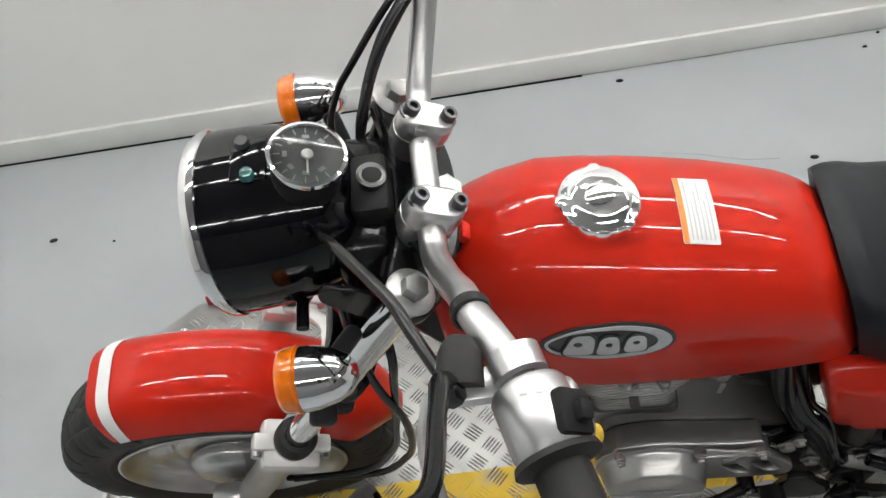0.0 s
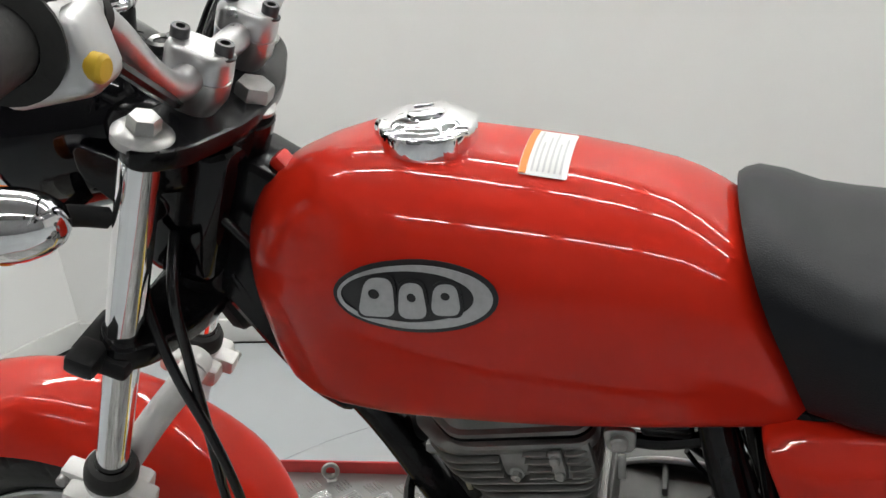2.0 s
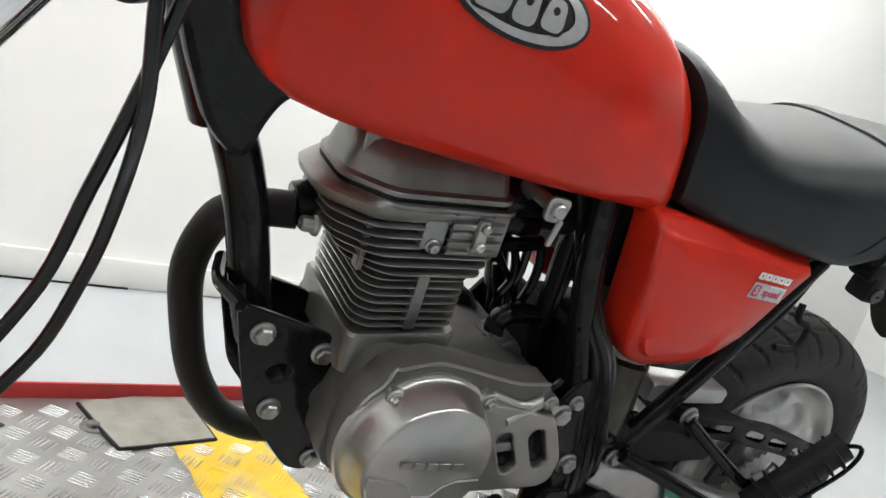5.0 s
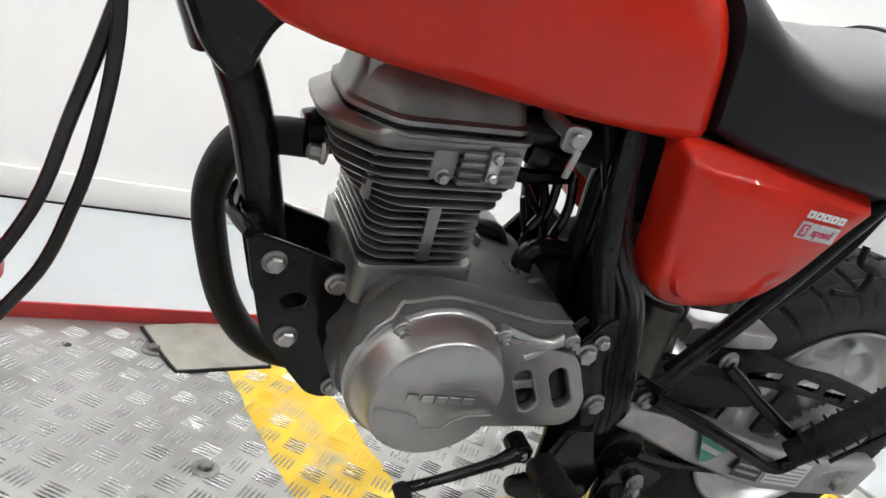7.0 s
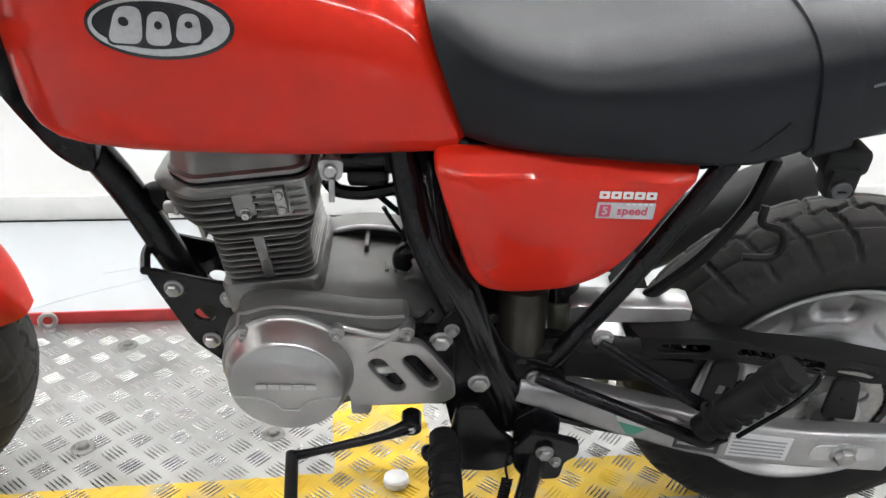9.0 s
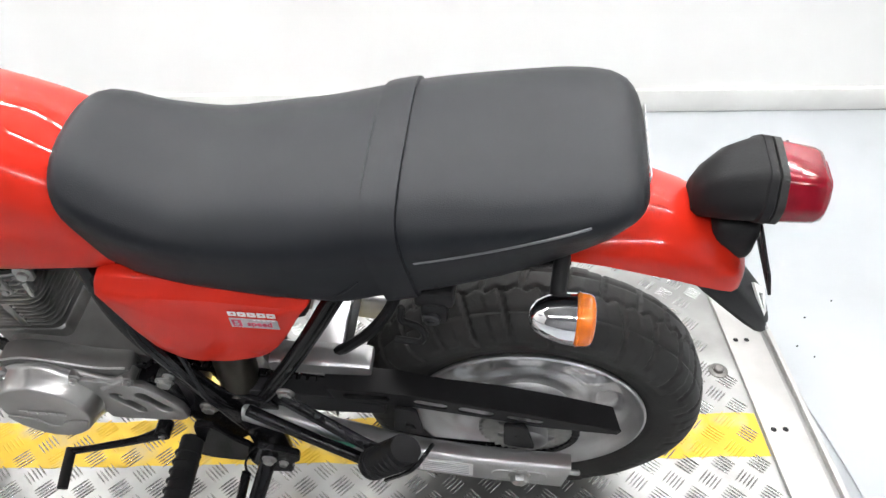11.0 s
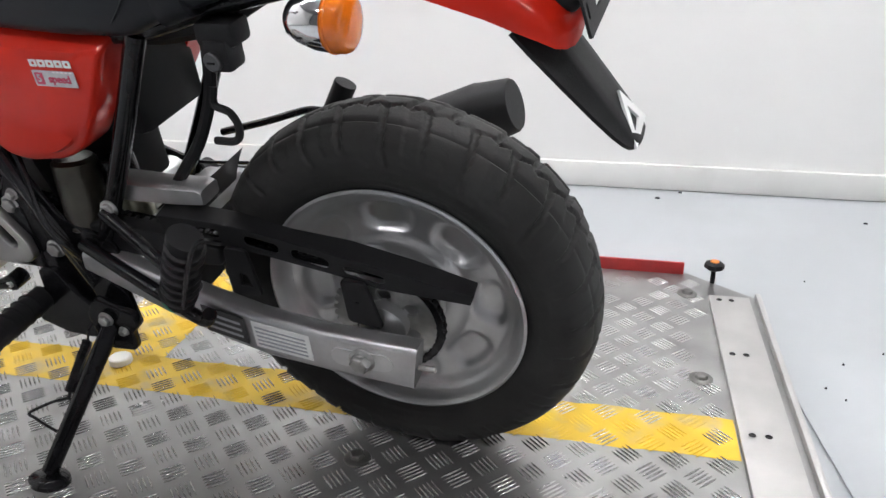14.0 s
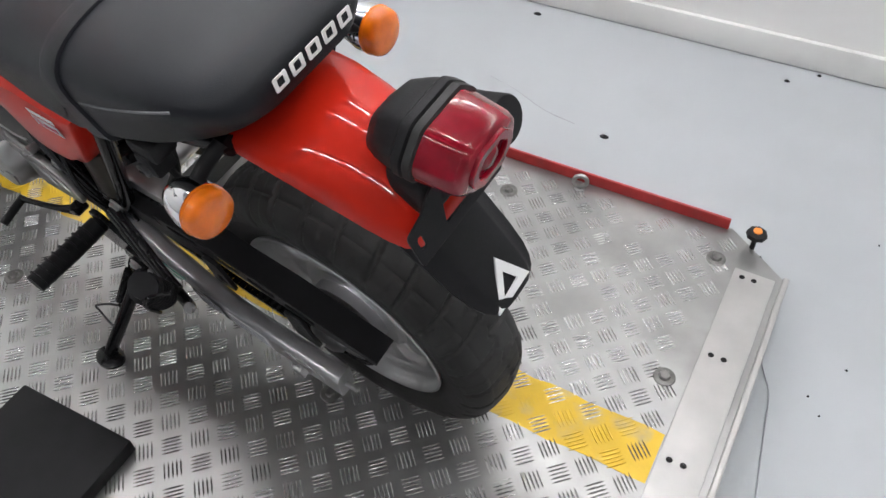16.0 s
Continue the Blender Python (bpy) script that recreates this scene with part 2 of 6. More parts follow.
def plate(loops, thick, m, bevel=0.0):
    """A flat sheet from 2D outlines (later ones are holes), of a thickness, laid by m."""
    cu = bpy.data.curves.new("tmp", "CURVE")
    cu.dimensions, cu.fill_mode = "2D", "BOTH"
    cu.extrude, cu.bevel_depth, cu.bevel_resolution = max(thick / 2 - bevel, 1e-5), bevel, 1
    for loop in loops:
        s = cu.splines.new("POLY")
        s.points.add(len(loop) - 1)
        for q, xy in zip(s.points, loop):
            q.co = (xy[0], xy[1], 0, 1)
        s.use_cyclic_u = True
    return from_curve(cu, m)


def from_curve(cu, m):
    ob = bpy.data.objects.new("tmp", cu)
    scene.collection.objects.link(ob)
    me = bpy.data.meshes.new_from_object(ob.evaluated_get(bpy.context.evaluated_depsgraph_get()))
    bpy.data.objects.remove(ob)
    bpy.data.curves.remove(cu)
    bm = bmesh.new()
    bm.from_mesh(me)
    bpy.data.meshes.remove(me)
    bm.transform(m)
    return bm


def words(text, size, m, thick=0.0003):
    cu = bpy.data.curves.new("tmp", "FONT")
    cu.offset = size * 0.02
    cu.body, cu.size, cu.extrude, cu.align_x, cu.align_y = text, size, thick, "CENTER", "CENTER"
    return from_curve(cu, m)


def round_poly(pts, r, seg=4):
    """A 2D outline with its corners rounded by r."""
    out, n = [], len(pts)
    for i in range(n):
        p, q, s = Vector(pts[i - 1]), Vector(pts[i]), Vector(pts[(i + 1) % n])
        a, b = (p - q), (s - q)
        k = min(r, a.length * 0.45, b.length * 0.45)
        a, b = q + a.normalized() * k, q + b.normalized() * k
        for j in range(seg + 1):
            t = j / seg
            out.append(((1 - t) ** 2 * a + 2 * t * (1 - t) * q + t * t * b)[:])
    return out


def oval(cx, cy, rx, ry, n=32, turn=0.0):
    c, s = math.cos(turn), math.sin(turn)
    return [(cx + rx * math.cos(a) * c - ry * math.sin(a) * s, cy + rx * math.cos(a) * s + ry * math.sin(a) * c)
            for a in (2 * math.pi * k / n for k in range(n))]


def slot(x0, y0, x1, y1, r, seg=6):
    a, b = Vector((x0, y0)), Vector((x1, y1))
    t = math.atan2(b.y - a.y, b.x - a.x)
    return [(b.x + r * math.cos(t - math.pi / 2 + math.pi * k / seg), b.y + r * math.sin(t - math.pi / 2 + math.pi * k / seg)) for k in range(seg + 1)] + \
           [(a.x + r * math.cos(t + math.pi / 2 + math.pi * k / seg), a.y + r * math.sin(t + math.pi / 2 + math.pi * k / seg)) for k in range(seg + 1)]


def side(y):
    """Lays a 2D outline (x, z) upright at lateral place y, its face to the bike's near side."""
    return Matrix(((1, 0, 0, 0), (0, 0, -1, y), (0, 1, 0, 0), (0, 0, 0, 1)))


def bolt(c, way, r=0.007, h=0.006, flange=True, mat=None, parent=None, name="bolt"):
    """A hexagon bolt head with a flange washer."""
    bm = lathe([(0, 0), (r * 1.02, 0), (r * 1.02, h * 0.8), (r * 0.85, h), (r * 0.3, h), (0, h * 0.8)], None, 6)
    if flange:
        bm = join(bm, lathe([(r * 1.32, -0.001), (r * 1.32, h * 0.12), (r * 1.0, h * 0.3)], None, 20))
    return part(name, moved(bm, axis(c, way)), mat or STEEL, parent)


# ---- the room ----
FZ, WY = -0.08, 1.45        # floor level and the long wall
CX, CY = -2.31, WY          # the corner with the short wall
SX, SY = -0.34, -0.94       # the short wall runs this way from the corner
HIGH = 2.75

part("floor", box((0.1, -0.9, FZ - 0.05), (8.6, 5.6, 0.1), 0), FLOOR, smooth=False)
wall = part("wall_north", box((0.6, WY + 0.06, (HIGH + FZ) / 2), (7.4, 0.12, HIGH - FZ), 0), WALL, smooth=False)
turn = math.atan2(-SX, SY) + math.pi
west = Matrix.Translation((CX, CY, 0)) @ Matrix.Rotation(math.atan2(SY, SX), 4, "Z")
part("wall_west", box((2.6, -0.06, (HIGH + FZ) / 2), (5.2, 0.12, HIGH - FZ), 0, m=west), WALL, smooth=False)
# The south wall is unseen; it is added dark to dim the bike's near side.
part("wall_south", box((0.6, -3.66, (HIGH + FZ) / 2), (9.4, 0.12, HIGH - FZ), 0), SOUTH, smooth=False)
part("wall_east", box((4.24, -0.9, (HIGH + FZ) / 2), (0.12, 5.6, HIGH - FZ), 0), WALL, smooth=False)
part("ceiling", box((0.2, -0.9, HIGH + 0.05), (9.0, 6.4, 0.1), 0), CEIL, smooth=False)
for n in ("floor", "wall_north", "wall_west", "wall_south", "wall_east", "ceiling"):
    tagged(bpy.data.objects[n], {"floor": "smooth grey epoxy workshop floor with scuffs", "ceiling": "plain grey workshop ceiling", "wall_south": "plain dark grey wall added out of view to dim the near side"}.get(n, "warm white painted workshop wall"), n.split("_")[0], kind="structure")
# Skirting: a pale strip that stands on a thin dark gap.
b = part("baseboard", box((0.9, WY - 0.009, FZ + 0.040), (6.4, 0.016, 0.076), 0.003), BASE)
tagged(b, "low off-white skirting along the wall", "baseboard", kind="structure")
b = part("baseboard", box((2.3, 0.009, FZ + 0.048), (4.6, 0.016, 0.075), 0.003, m=west), BASE)
tagged(b, "low off-white skirting along the wall", "baseboard", kind="structure")
b = part("trim", box((-1.35, WY - 0.012, FZ + 0.0025), (1.9, 0.019, 0.005), 0.001), BLACK)
tagged(b, "thin dark gap strip under the skirting", "trim", kind="structure")
b = part("trim", box((2.3, 0.012, FZ + 0.0045), (4.6, 0.02, 0.009), 0.001, m=west), BLACK)
tagged(b, "thin dark gap strip under the skirting", "trim", kind="structure")

# Ceiling tubes in long rows.
lamp = thing("ceiling_lamp", "short white ceiling batten with a lit tube", "lamp", "rows of ceiling lamps")
part("housing", box((0, 0, HIGH - 0.03), (0.66, 0.09, 0.05), 0.006), HOUSING, lamp)
part("lit_tube", rod((-0.285, 0, HIGH - 0.072), (0.285, 0, HIGH - 0.072), 0.019, 12), TUBE, lamp)
for ry in LAMP_ROWS:
    for rx in LAMP_X:
        if (rx, ry) != (LAMP_X[0], LAMP_ROWS[0]):
            copy_thing(lamp, Matrix.Translation((rx, ry, 0)))
lamp.location = (LAMP_X[0], LAMP_ROWS[0], 0)

# Fine cracks and a thin grey lead on the floor.
floor_ = bpy.data.objects["floor"]
for pts in ([(-1.40, 0.77), (-1.362, 0.812), (-1.29, 0.885), (-1.21, 0.945), (-1.10, 1.010), (-1.00, 1.062), (-0.90, 1.10)], [(-1.176, 1.069), (-1.12, 1.09), (-1.073, 1.107), (-1.04, 1.112)], [(-0.28, 1.035), (-0.20, 1.012), (-0.09, 0.963), (0.0, 0.945)]):
    part("crack", tube([(x, y, FZ - 0.0002) for x, y in pts], 0.0013, 5, 4), GREYPRINT, floor_)
lead = part("floor_lead", tube([(0.575, 0.452, FZ + 0.003), (0.590, 0.420, FZ + 0.003), (0.608, 0.379, FZ + 0.003), (0.618, 0.308, FZ + 0.003), (0.627, 0.239, FZ + 0.003), (0.637, 0.165, FZ + 0.003), (0.650, 0.02, FZ + 0.003), (0.640, -0.20, FZ + 0.003)], 0.0016, 6), GREYPRINT)
tagged(lead, "thin grey lead lying on the floor beside the platform", "cable")

# Small dark specks and scraps on the floor.
for i, (x, y, r) in enumerate([(0.084, 0.93, 0.012), (-1.924, 1.06, 0.012), (0.718, 0.497, 0.0026), (0.669, 0.409, 0.0024), (0.694, 0.377, 0.002), (0.488, 1.42, 0.006), (-1.75, 1.02, 0.004), (0.95, 1.25, 0.006), (0.72, 0.85, 0.002), (0.80, 0.55, 0.002), (0.42, 1.36, 0.008), (-0.30, 1.38, 0.012)]):
    s = part("debris", lathe([(0, 0.004), (r * 0.6, 0.0035), (r, 0.0005), (r, -0.001)], Matrix.Translation((x, y, FZ)) @ Matrix.Diagonal((1, 0.7, 1, 1)), 9), BLACK)
    tagged(s, "small dark scrap lying on the grey floor", "debris", "floor scraps")


# ---- the lift platform ----
X0, X1, Y0, Y1 = -1.58, 0.575, -0.44, 0.675     # deck outline
lift = thing("lift_platform", "low aluminium tread plate motorcycle lift platform with yellow stripes", "lift platform")
deck2d = [(X0, Y0 + 0.1), (X0 + 0.1, Y0), (X1 - 0.1, Y0), (X1, Y0 + 0.1), (X1, Y1 - 0.10), (X1 - 0.13, Y1), (X0 + 0.13, Y1), (X0, Y1 - 0.1)]
part("deck", plate([deck2d], 0.006, Matrix.Translation((0, 0, -0.003))), DECK, lift, "worn aluminium deck plate", smooth=False)
part("underframe", box(((X0 + X1) / 2, (Y0 + Y1) / 2, (FZ - 0.008) / 2), (X1 - X0 - 0.12, Y1 - Y0 - 0.08, -FZ - 0.008), 0.002), BLACK, lift)


def lens_bars(inside, pitch, z0, high, skip=None):
    """Raised five-bar tread: groups of parallel lens-shaped bars, alternating in direction."""
    verts, faces = [], []
    L, W, gap = pitch * 0.385, pitch * 0.040, pitch * 0.145
    nx, ny = int((X1 - X0) / pitch) + 2, int((Y1 - Y0) / pitch) + 2
    rnd = random.Random(5)
    t45 = TREAD_TURN
    ca, sa = math.cos(t45), math.sin(t45)
    span = int(2.6 / pitch)
    for i in range(-span // 2, span // 2):
        for j in range(-span // 2, span // 2):
            u, v = i * pitch, j * pitch
            cx, cy = -0.5 + u * ca - v * sa, 0.12 + u * sa + v * ca
            if not inside(cx, cy):
                continue
            along = (ca, sa) if (i + j) % 2 else (-sa, ca)
            across = (-along[1], along[0])
            patch = noise.noise(Vector((cx * 5, cy * 5, 0.3))) + 0.5 * noise.noise(Vector((cx * 14, cy * 14, 2)))
            worn = max(0.12, min(1.15, 0.95 + 0.55 * patch - 0.9 * max(0.0, cy - 0.30) - 0.58 * min(1.0, max(0.0, (cx - 0.12) / 0.12)) * (cy > 0.15)))
            if worn < 0.30 and noise.noise(Vector((cx * 31, cy * 31, 7))) < 0.18:
                continue
            for k in range(-2, 3):
                bx, by = cx + across[0] * gap * k, cy + across[1] * gap * k
                n = len(verts)
                for fl, fw, h in ((1, 1, 0), (0.90, 0.62, 0.72)):
                    for s, w in ((-1, 0), (-0.55, 0.8), (0.55, 0.8), (1, 0), (0.55, -0.8), (-0.55, -0.8)):
                        verts.append((bx + along[0] * L * s * fl + across[0] * W * w * fw, by + along[1] * L * s * fl + across[1] * W * w * fw, z0 + high * h * worn))
                for s in (-0.5, 0.5):
                    verts.append((bx + along[0] * L * s, by + along[1] * L * s, z0 + high * worn))
                faces += [(n + k2, n + 6 + k2, n + 6 + (k2 + 1) % 6, n + (k2 + 1) % 6) for k2 in range(6)]
                faces += [(n + 6, n + 12, n + 7), (n + 7, n + 12, n + 13, n + 8), (n + 8, n + 13, n + 9), (n + 9, n + 13, n + 10), (n + 10, n + 13, n + 12, n + 11), (n + 11, n + 12, n + 6)]
    me = bpy.data.meshes.new("tread")
    me.from_pydata(verts, [], faces)
    return me


TREAD_TURN = radians(45)


def in_rect(x, y, r):
    return r[0] < x < r[1] and r[2] < y < r[3]


RAILS = [(X1 - 0.098, X1, Y0 + 0.12, 0.567), (X0, X0 + 0.098, Y0 + 0.12, 0.567)]
HATCHBOX = (-0.72, -0.525, 0.50, 0.70)
STRIPES = [(X0 + 0.1, X1 - 0.1, 0.07, 0.168), (-0.605, -0.45, 0.168, 0.66)]


def bare(x, y):
    ok = X0 + 0.02 < x < X1 - 0.02 and Y0 + 0.02 < y < Y1 - 0.02 and not in_rect(x, y, HATCHBOX)
    ok = ok and not any(in_rect(x, y, (r[0] - 0.02, r[1] + 0.02, r[2], r[3])) for r in RAILS)
    return ok and abs(x - X1) + abs(y - Y1) > 0.16 and abs(x - X0) + abs(y - Y1) > 0.16


def striped(x, y):
    return any(in_rect(x, y, s) for s in STRIPES)


PITCH = 0.0447
t = part("tread", lens_bars(lambda x, y: bare(x, y) and not striped(x, y), PITCH, 0.0, 0.0021), BAR, lift)
tagged(t, "raised lens-shaped tread bars", kind="stuff")
rnd = random.Random(3)
for s in STRIPES:      # stripe paint, with slightly ragged edges
    x0, x1, y0, y1 = s
    if x1 - x0 > y1 - y0:
        n = 60
        lo = [(x0 + (x1 - x0) * k / n, y0 + rnd.uniform(-0.002, 0.003)) for k in range(n + 1)]
        hi = [(x1 - (x1 - x0) * k / n, y1 + rnd.uniform(-0.003, 0.002)) for k in range(n + 1)]
    else:
        n = 16
        lo = [(x1 + rnd.uniform(-0.003, 0.003), y0 + (y1 - y0) * k / n) for k in range(n + 1)]
        hi = [(x0 + rnd.uniform(-0.003, 0.003), y1 - (y1 - y0) * k / n) for k in range(n + 1)]
    part("stripe", plate([lo + hi], 0.0006, Matrix.Translation((0, 0, 0.0004))), YELLOW, lift, "worn yellow painted stripe", smooth=False)
def paint_gone(x, y):
    return noise.noise(Vector((x * 9, y * 9, 4.0))) + 0.6 * noise.noise(Vector((x * 23, y * 23, 1.0))) > (0.12 if x > 0.1 else -0.08)


t = part("tread", lens_bars(lambda x, y: bare(x, y) and striped(x, y) and paint_gone(x, y), PITCH, 0.0006, 0.0018), BAR, lift)
tagged(t, "bare tread bars where the yellow paint has worn off", kind="stuff")
t = part("tread", lens_bars(lambda x, y: bare(x, y) and striped(x, y) and not paint_gone(x, y), PITCH, 0.0006, 0.0016), YELLOW, lift)
tagged(t, "yellow painted tread bars", kind="stuff")
part("hatch", plate([round_poly([(-0.714, 0.648), (-0.688, 0.508), (-0.533, 0.528), (-0.534, 0.687)], 0.008)], 0.005, Matrix.Translation((0, 0, 0.0025)), 0.0008), HATCH, lift, "grey worn hatch plate")
part("hatch_seal", tube([(-0.714, 0.648, 0.002), (-0.702, 0.578, 0.002), (-0.690, 0.516, 0.002), (-0.680, 0.508, 0.002), (-0.610, 0.517, 0.002), (-0.540, 0.527, 0.002), (-0.532, 0.534, 0.002), (-0.533, 0.610, 0.002), (-0.534, 0.687, 0.002)], 0.0035, 6, 3), PLASTIC, lift, "black rubber hatch seal")
t = part("tread", lens_bars(lambda x, y: -0.672 < x < -0.55 and 0.535 < y < 0.64, PITCH, 0.005, 0.0012), HATCH, lift)
tagged(t, "faint tread bars on the hatch plate", kind="stuff")
for r in RAILS:
    x0, x1, y0, y1 = r
    sgn = 1 if x0 > 0 else -1
    inner, outer = (x0, x1) if sgn > 0 else (x1, x0)
    rail = part("rail", box(((inner + outer - sgn * 0.022) / 2, (y0 + y1) / 2, 0.004), (0.074, y1 - y0, 0.008), 0.0012), RAIL, lift, "flat aluminium end rail")
    part("rail_lip", box((outer - sgn * 0.006, (y0 + y1) / 2 + 0.006, 0.002), (0.010, y1 - y0 + 0.014, 0.02), 0.002), RAIL, rail)
    for k, y in enumerate((0.548, 0.347, 0.123, -0.09, -0.28)):
        for dx in (-0.011, 0.011):
            part("rivet", lathe([(0, 0.0004), (0.0036, 0.0004), (0.0046, 0.0010), (0.0054, 0.0004)], Matrix.Translation((0.506 + dx if sgn > 0 else -1.531 + dx, y, 0.008)), 12), BLACK, rail)
# Red upright edge strips.
for y, x0, x1 in ((Y1 - 0.004, X0 + 0.15, X1 - 0.137), (Y0 + 0.004, X0 + 0.15, X1 - 0.137)):
    part("edge_strip", box(((x0 + x1) / 2, y, 0.006), (x1 - x0, 0.006, 0.04), 0.0015), RED_MATT, lift, "red painted upright edge strip")
# Deck bolts.
for x, y in ((-0.996, 0.573), (-0.702, 0.272), (-0.993, 0.264), (-0.709, 0.576), (0.439, 0.579), (0.439, 0.272), (-0.043, -0.024), (0.439, -0.04), (-0.30, 0.57), (0.0, 0.57), (-0.35, -0.33), (-0.75, -0.10), (0.30, -0.33)):
    bolt((x, y, 0.0008), (0, 0, 1), 0.0100, 0.008, mat=DULL, parent=lift)
    part("washer", lathe([(0.019, 0.0003), (0.0185, 0.0020), (0.0165, 0.0028), (0.010, 0.0022)], Matrix.Translation((x, y, 0)), 20), DULL, lift)
part("bolt_hole", lathe([(0, 0.0006), (0.0060, 0.0006), (0.0075, 0.0002)], Matrix.Translation((-0.832, 0.586, 0)), 16), BLACK, lift)
# Lifting eyes by the red strip.
for x in (-1.16, 0.13):
    e = part("lifting_eye", moved(lathe([(0.0138 + 0.0048 * math.cos(a), 0.0048 * math.sin(a)) for a in (2 * math.pi * k / 8 for k in range(8))], None, 20, closed=True), Matrix.Translation((x, 0.645, 0.0215)) @ Matrix.Rotation(radians(90), 4, "X") @ Matrix.Rotation(radians(15), 4, "Y")), STEEL, lift, "small zinc lifting eye")
    part("collar", lathe([(0.011, 0.0002), (0.011, 0.003), (0.007, 0.005)], Matrix.Translation((x, 0.645, 0)), 16), STEEL, e)
# Clamp knob at the rear corner.
knob = part("knob", lathe([(0, 0.046)] + [(0.012, 0.046), (0.019, 0.042), (0.020, 0.034), (0.014, 0.030), (0, 0.030)], Matrix.Translation((0.492, 0.640, 0)), 8), PLASTIC, lift, "black clamp knob with an orange cap")
part("knob_cap", lathe([(0, 0.0485), (0.008, 0.048), (0.009, 0.045)], Matrix.Translation((0.492, 0.640, 0)), 16), ORANGE, knob)
part("knob_stud", rod((0.492, 0.640, -0.01), (0.492, 0.640, 0.032), 0.005), BLACK, knob)

disc = part("cap_disc", lathe([(0, 0.012), (0.016, 0.012), (0.0185, 0.010), (0.019, 0.003), (0.019, 0.0006)], Matrix.Translation((-0.513, 0.138, 0.0016)), 28), WHITE)
tagged(disc, "round white plastic cap lying on the yellow stripe", "cap")
pad = part("rubber_pad", box((-0.375, -0.385, 0.0165), (0.24, 0.24, 0.03), 0.004, m=Matrix.Translation((-0.375, -0.385, 0)) @ Matrix.Rotation(radians(2), 4, "Z") @ Matrix.Translation((0.375, 0.385, 0))), PLASTIC)
tagged(pad, "flat black rubber pad on the tread plate", "pad")


# ---- the motorcycle, upright in its own frame: x to the rear, y to its right, z up ----
STAND = Matrix.Translation((0.0302, 0.0788, 0.0106)) @ Matrix.Rotation(radians(-6.5), 4, "Z") @ Matrix.Rotation(radians(12.2), 4, "X")
bike = thing("motorcycle", "small red motorcycle with black seat leaning on its side stand", "motorcycle", m=STAND)
RAKE = math.atan(0.55)
STEM = Vector((-0.888, -0.007, 0.85))
STEER = Matrix.Translation(STEM) @ Matrix.Rotation(radians(5), 4, Vector((math.sin(RAKE), 0, math.cos(RAKE)))) @ Matrix.Translation(-STEM) @ Matrix.Translation((0, -0.007, 0))
TYRE_R, AX_F, AX_Z = 0.2535, -1.275, 0.247


def tyre_mesh(blocks=30):
    """Fat dual-purpose tyre, one moulded skin: wide low blocks parted by grooves, turned round y."""
    prof = [(0.160, -0.040), (0.170, -0.047), (0.188, -0.056), (0.205, -0.0605), (0.222, -0.0600), (0.236, -0.0535), (0.2455, -0.041), (0.2505, -0.022), (TYRE_R, 0)]
    prof = prof + [(r, -y) for r, y in prof[-2::-1]]
    run = [0.0]
    for p, q in zip(prof, prof[1:]):
        run.append(run[-1] + math.dist(p, q))
    rows = 84
    skin = []
    for k in range(rows + 1):
        f = run[-1] * k / rows
        skin.append((float(np.interp(f, run, [p[0] for p in prof])), float(np.interp(f, run, [p[1] for p in prof]))))
    for _ in range(3):
        skin = [skin[0]] + [tuple((u + 2 * v + w) / 4 for u, v, w in zip(p, q, r)) for p, q, r in zip(skin, skin[1:], skin[2:])] + [skin[-1]]
    rnd = random.Random(7)
    jig = [rnd.uniform(-0.05, 0.05) for _ in range(blocks * 2)]
    lift_ = [rnd.choice((0.0, 0.0, 0.0012, 0.0018)) for _ in range(blocks)]
    per = 20
    seg = blocks * per

    def soft(x, w):
        return max(0.0, min(1.0, (w - abs(x)) / (w * 0.45)))

    verts, faces = [], []
    for k in range(seg):
        a = 2 * math.pi * k / seg
        u = k / per
        for r, y in skin:
            s = -1 if y < 0 else 1
            v = u + (0.5 if s > 0 else 0.0)
            ay = abs(y)
            # transverse grooves, bent at the shoulder, every second one running further down the wall
            bend = 0.22 * (ay / 0.05 - 0.5) if r > 0.235 else 0.11 + 0.10 * (0.235 - r) / 0.02
            g = math.floor(v + bend + 0.5)
            f = v + bend - g + jig[g % blocks]
            last = 0.209 if g % 2 else 0.219
            d = 0.0
            if r > last:
                deep = 0.0052 if r > 0.243 else 0.0042 if r > 0.23 else 0.0026
                d = max(deep * soft(f, 0.095), lift_[g % blocks] * min(1.0, (r - last) / 0.012))
            # step at the foot of the blocks
            if last - 0.004 < r < last + 0.002:
                d = max(d, 0.0008)
            # winding centre groove and a shallow one on each half
            wind = 0.004 * (1 - 4 * abs(((u * 2) % 1) - 0.5))
            d = max(d, 0.0042 * soft(y - wind, 0.0035))
            d = max(d, 0.0030 * soft(ay - 0.0315, 0.0026))
            # moulded ring on the wall
            d -= 0.0010 * soft(r - 0.180, 0.003)
            q = Vector((r - 0.19, 0.9 * y)).normalized()
            rr, yy = r - d * max(0.15, q.x), y - d * q.y
            verts.append((rr * math.cos(a), yy, rr * math.sin(a)))
    w = rows + 1
    for k in range(seg):
        j = (k + 1) % seg
        for i in range(rows):
            faces.append((k * w + i, k * w + i + 1, j * w + i + 1, j * w + i))
    me = bpy.data.meshes.new("tyre")
    me.from_pydata(verts, [], faces)
    bm = bmesh.new()
    bm.from_mesh(me)
    bpy.data.meshes.remove(me)
    return bm


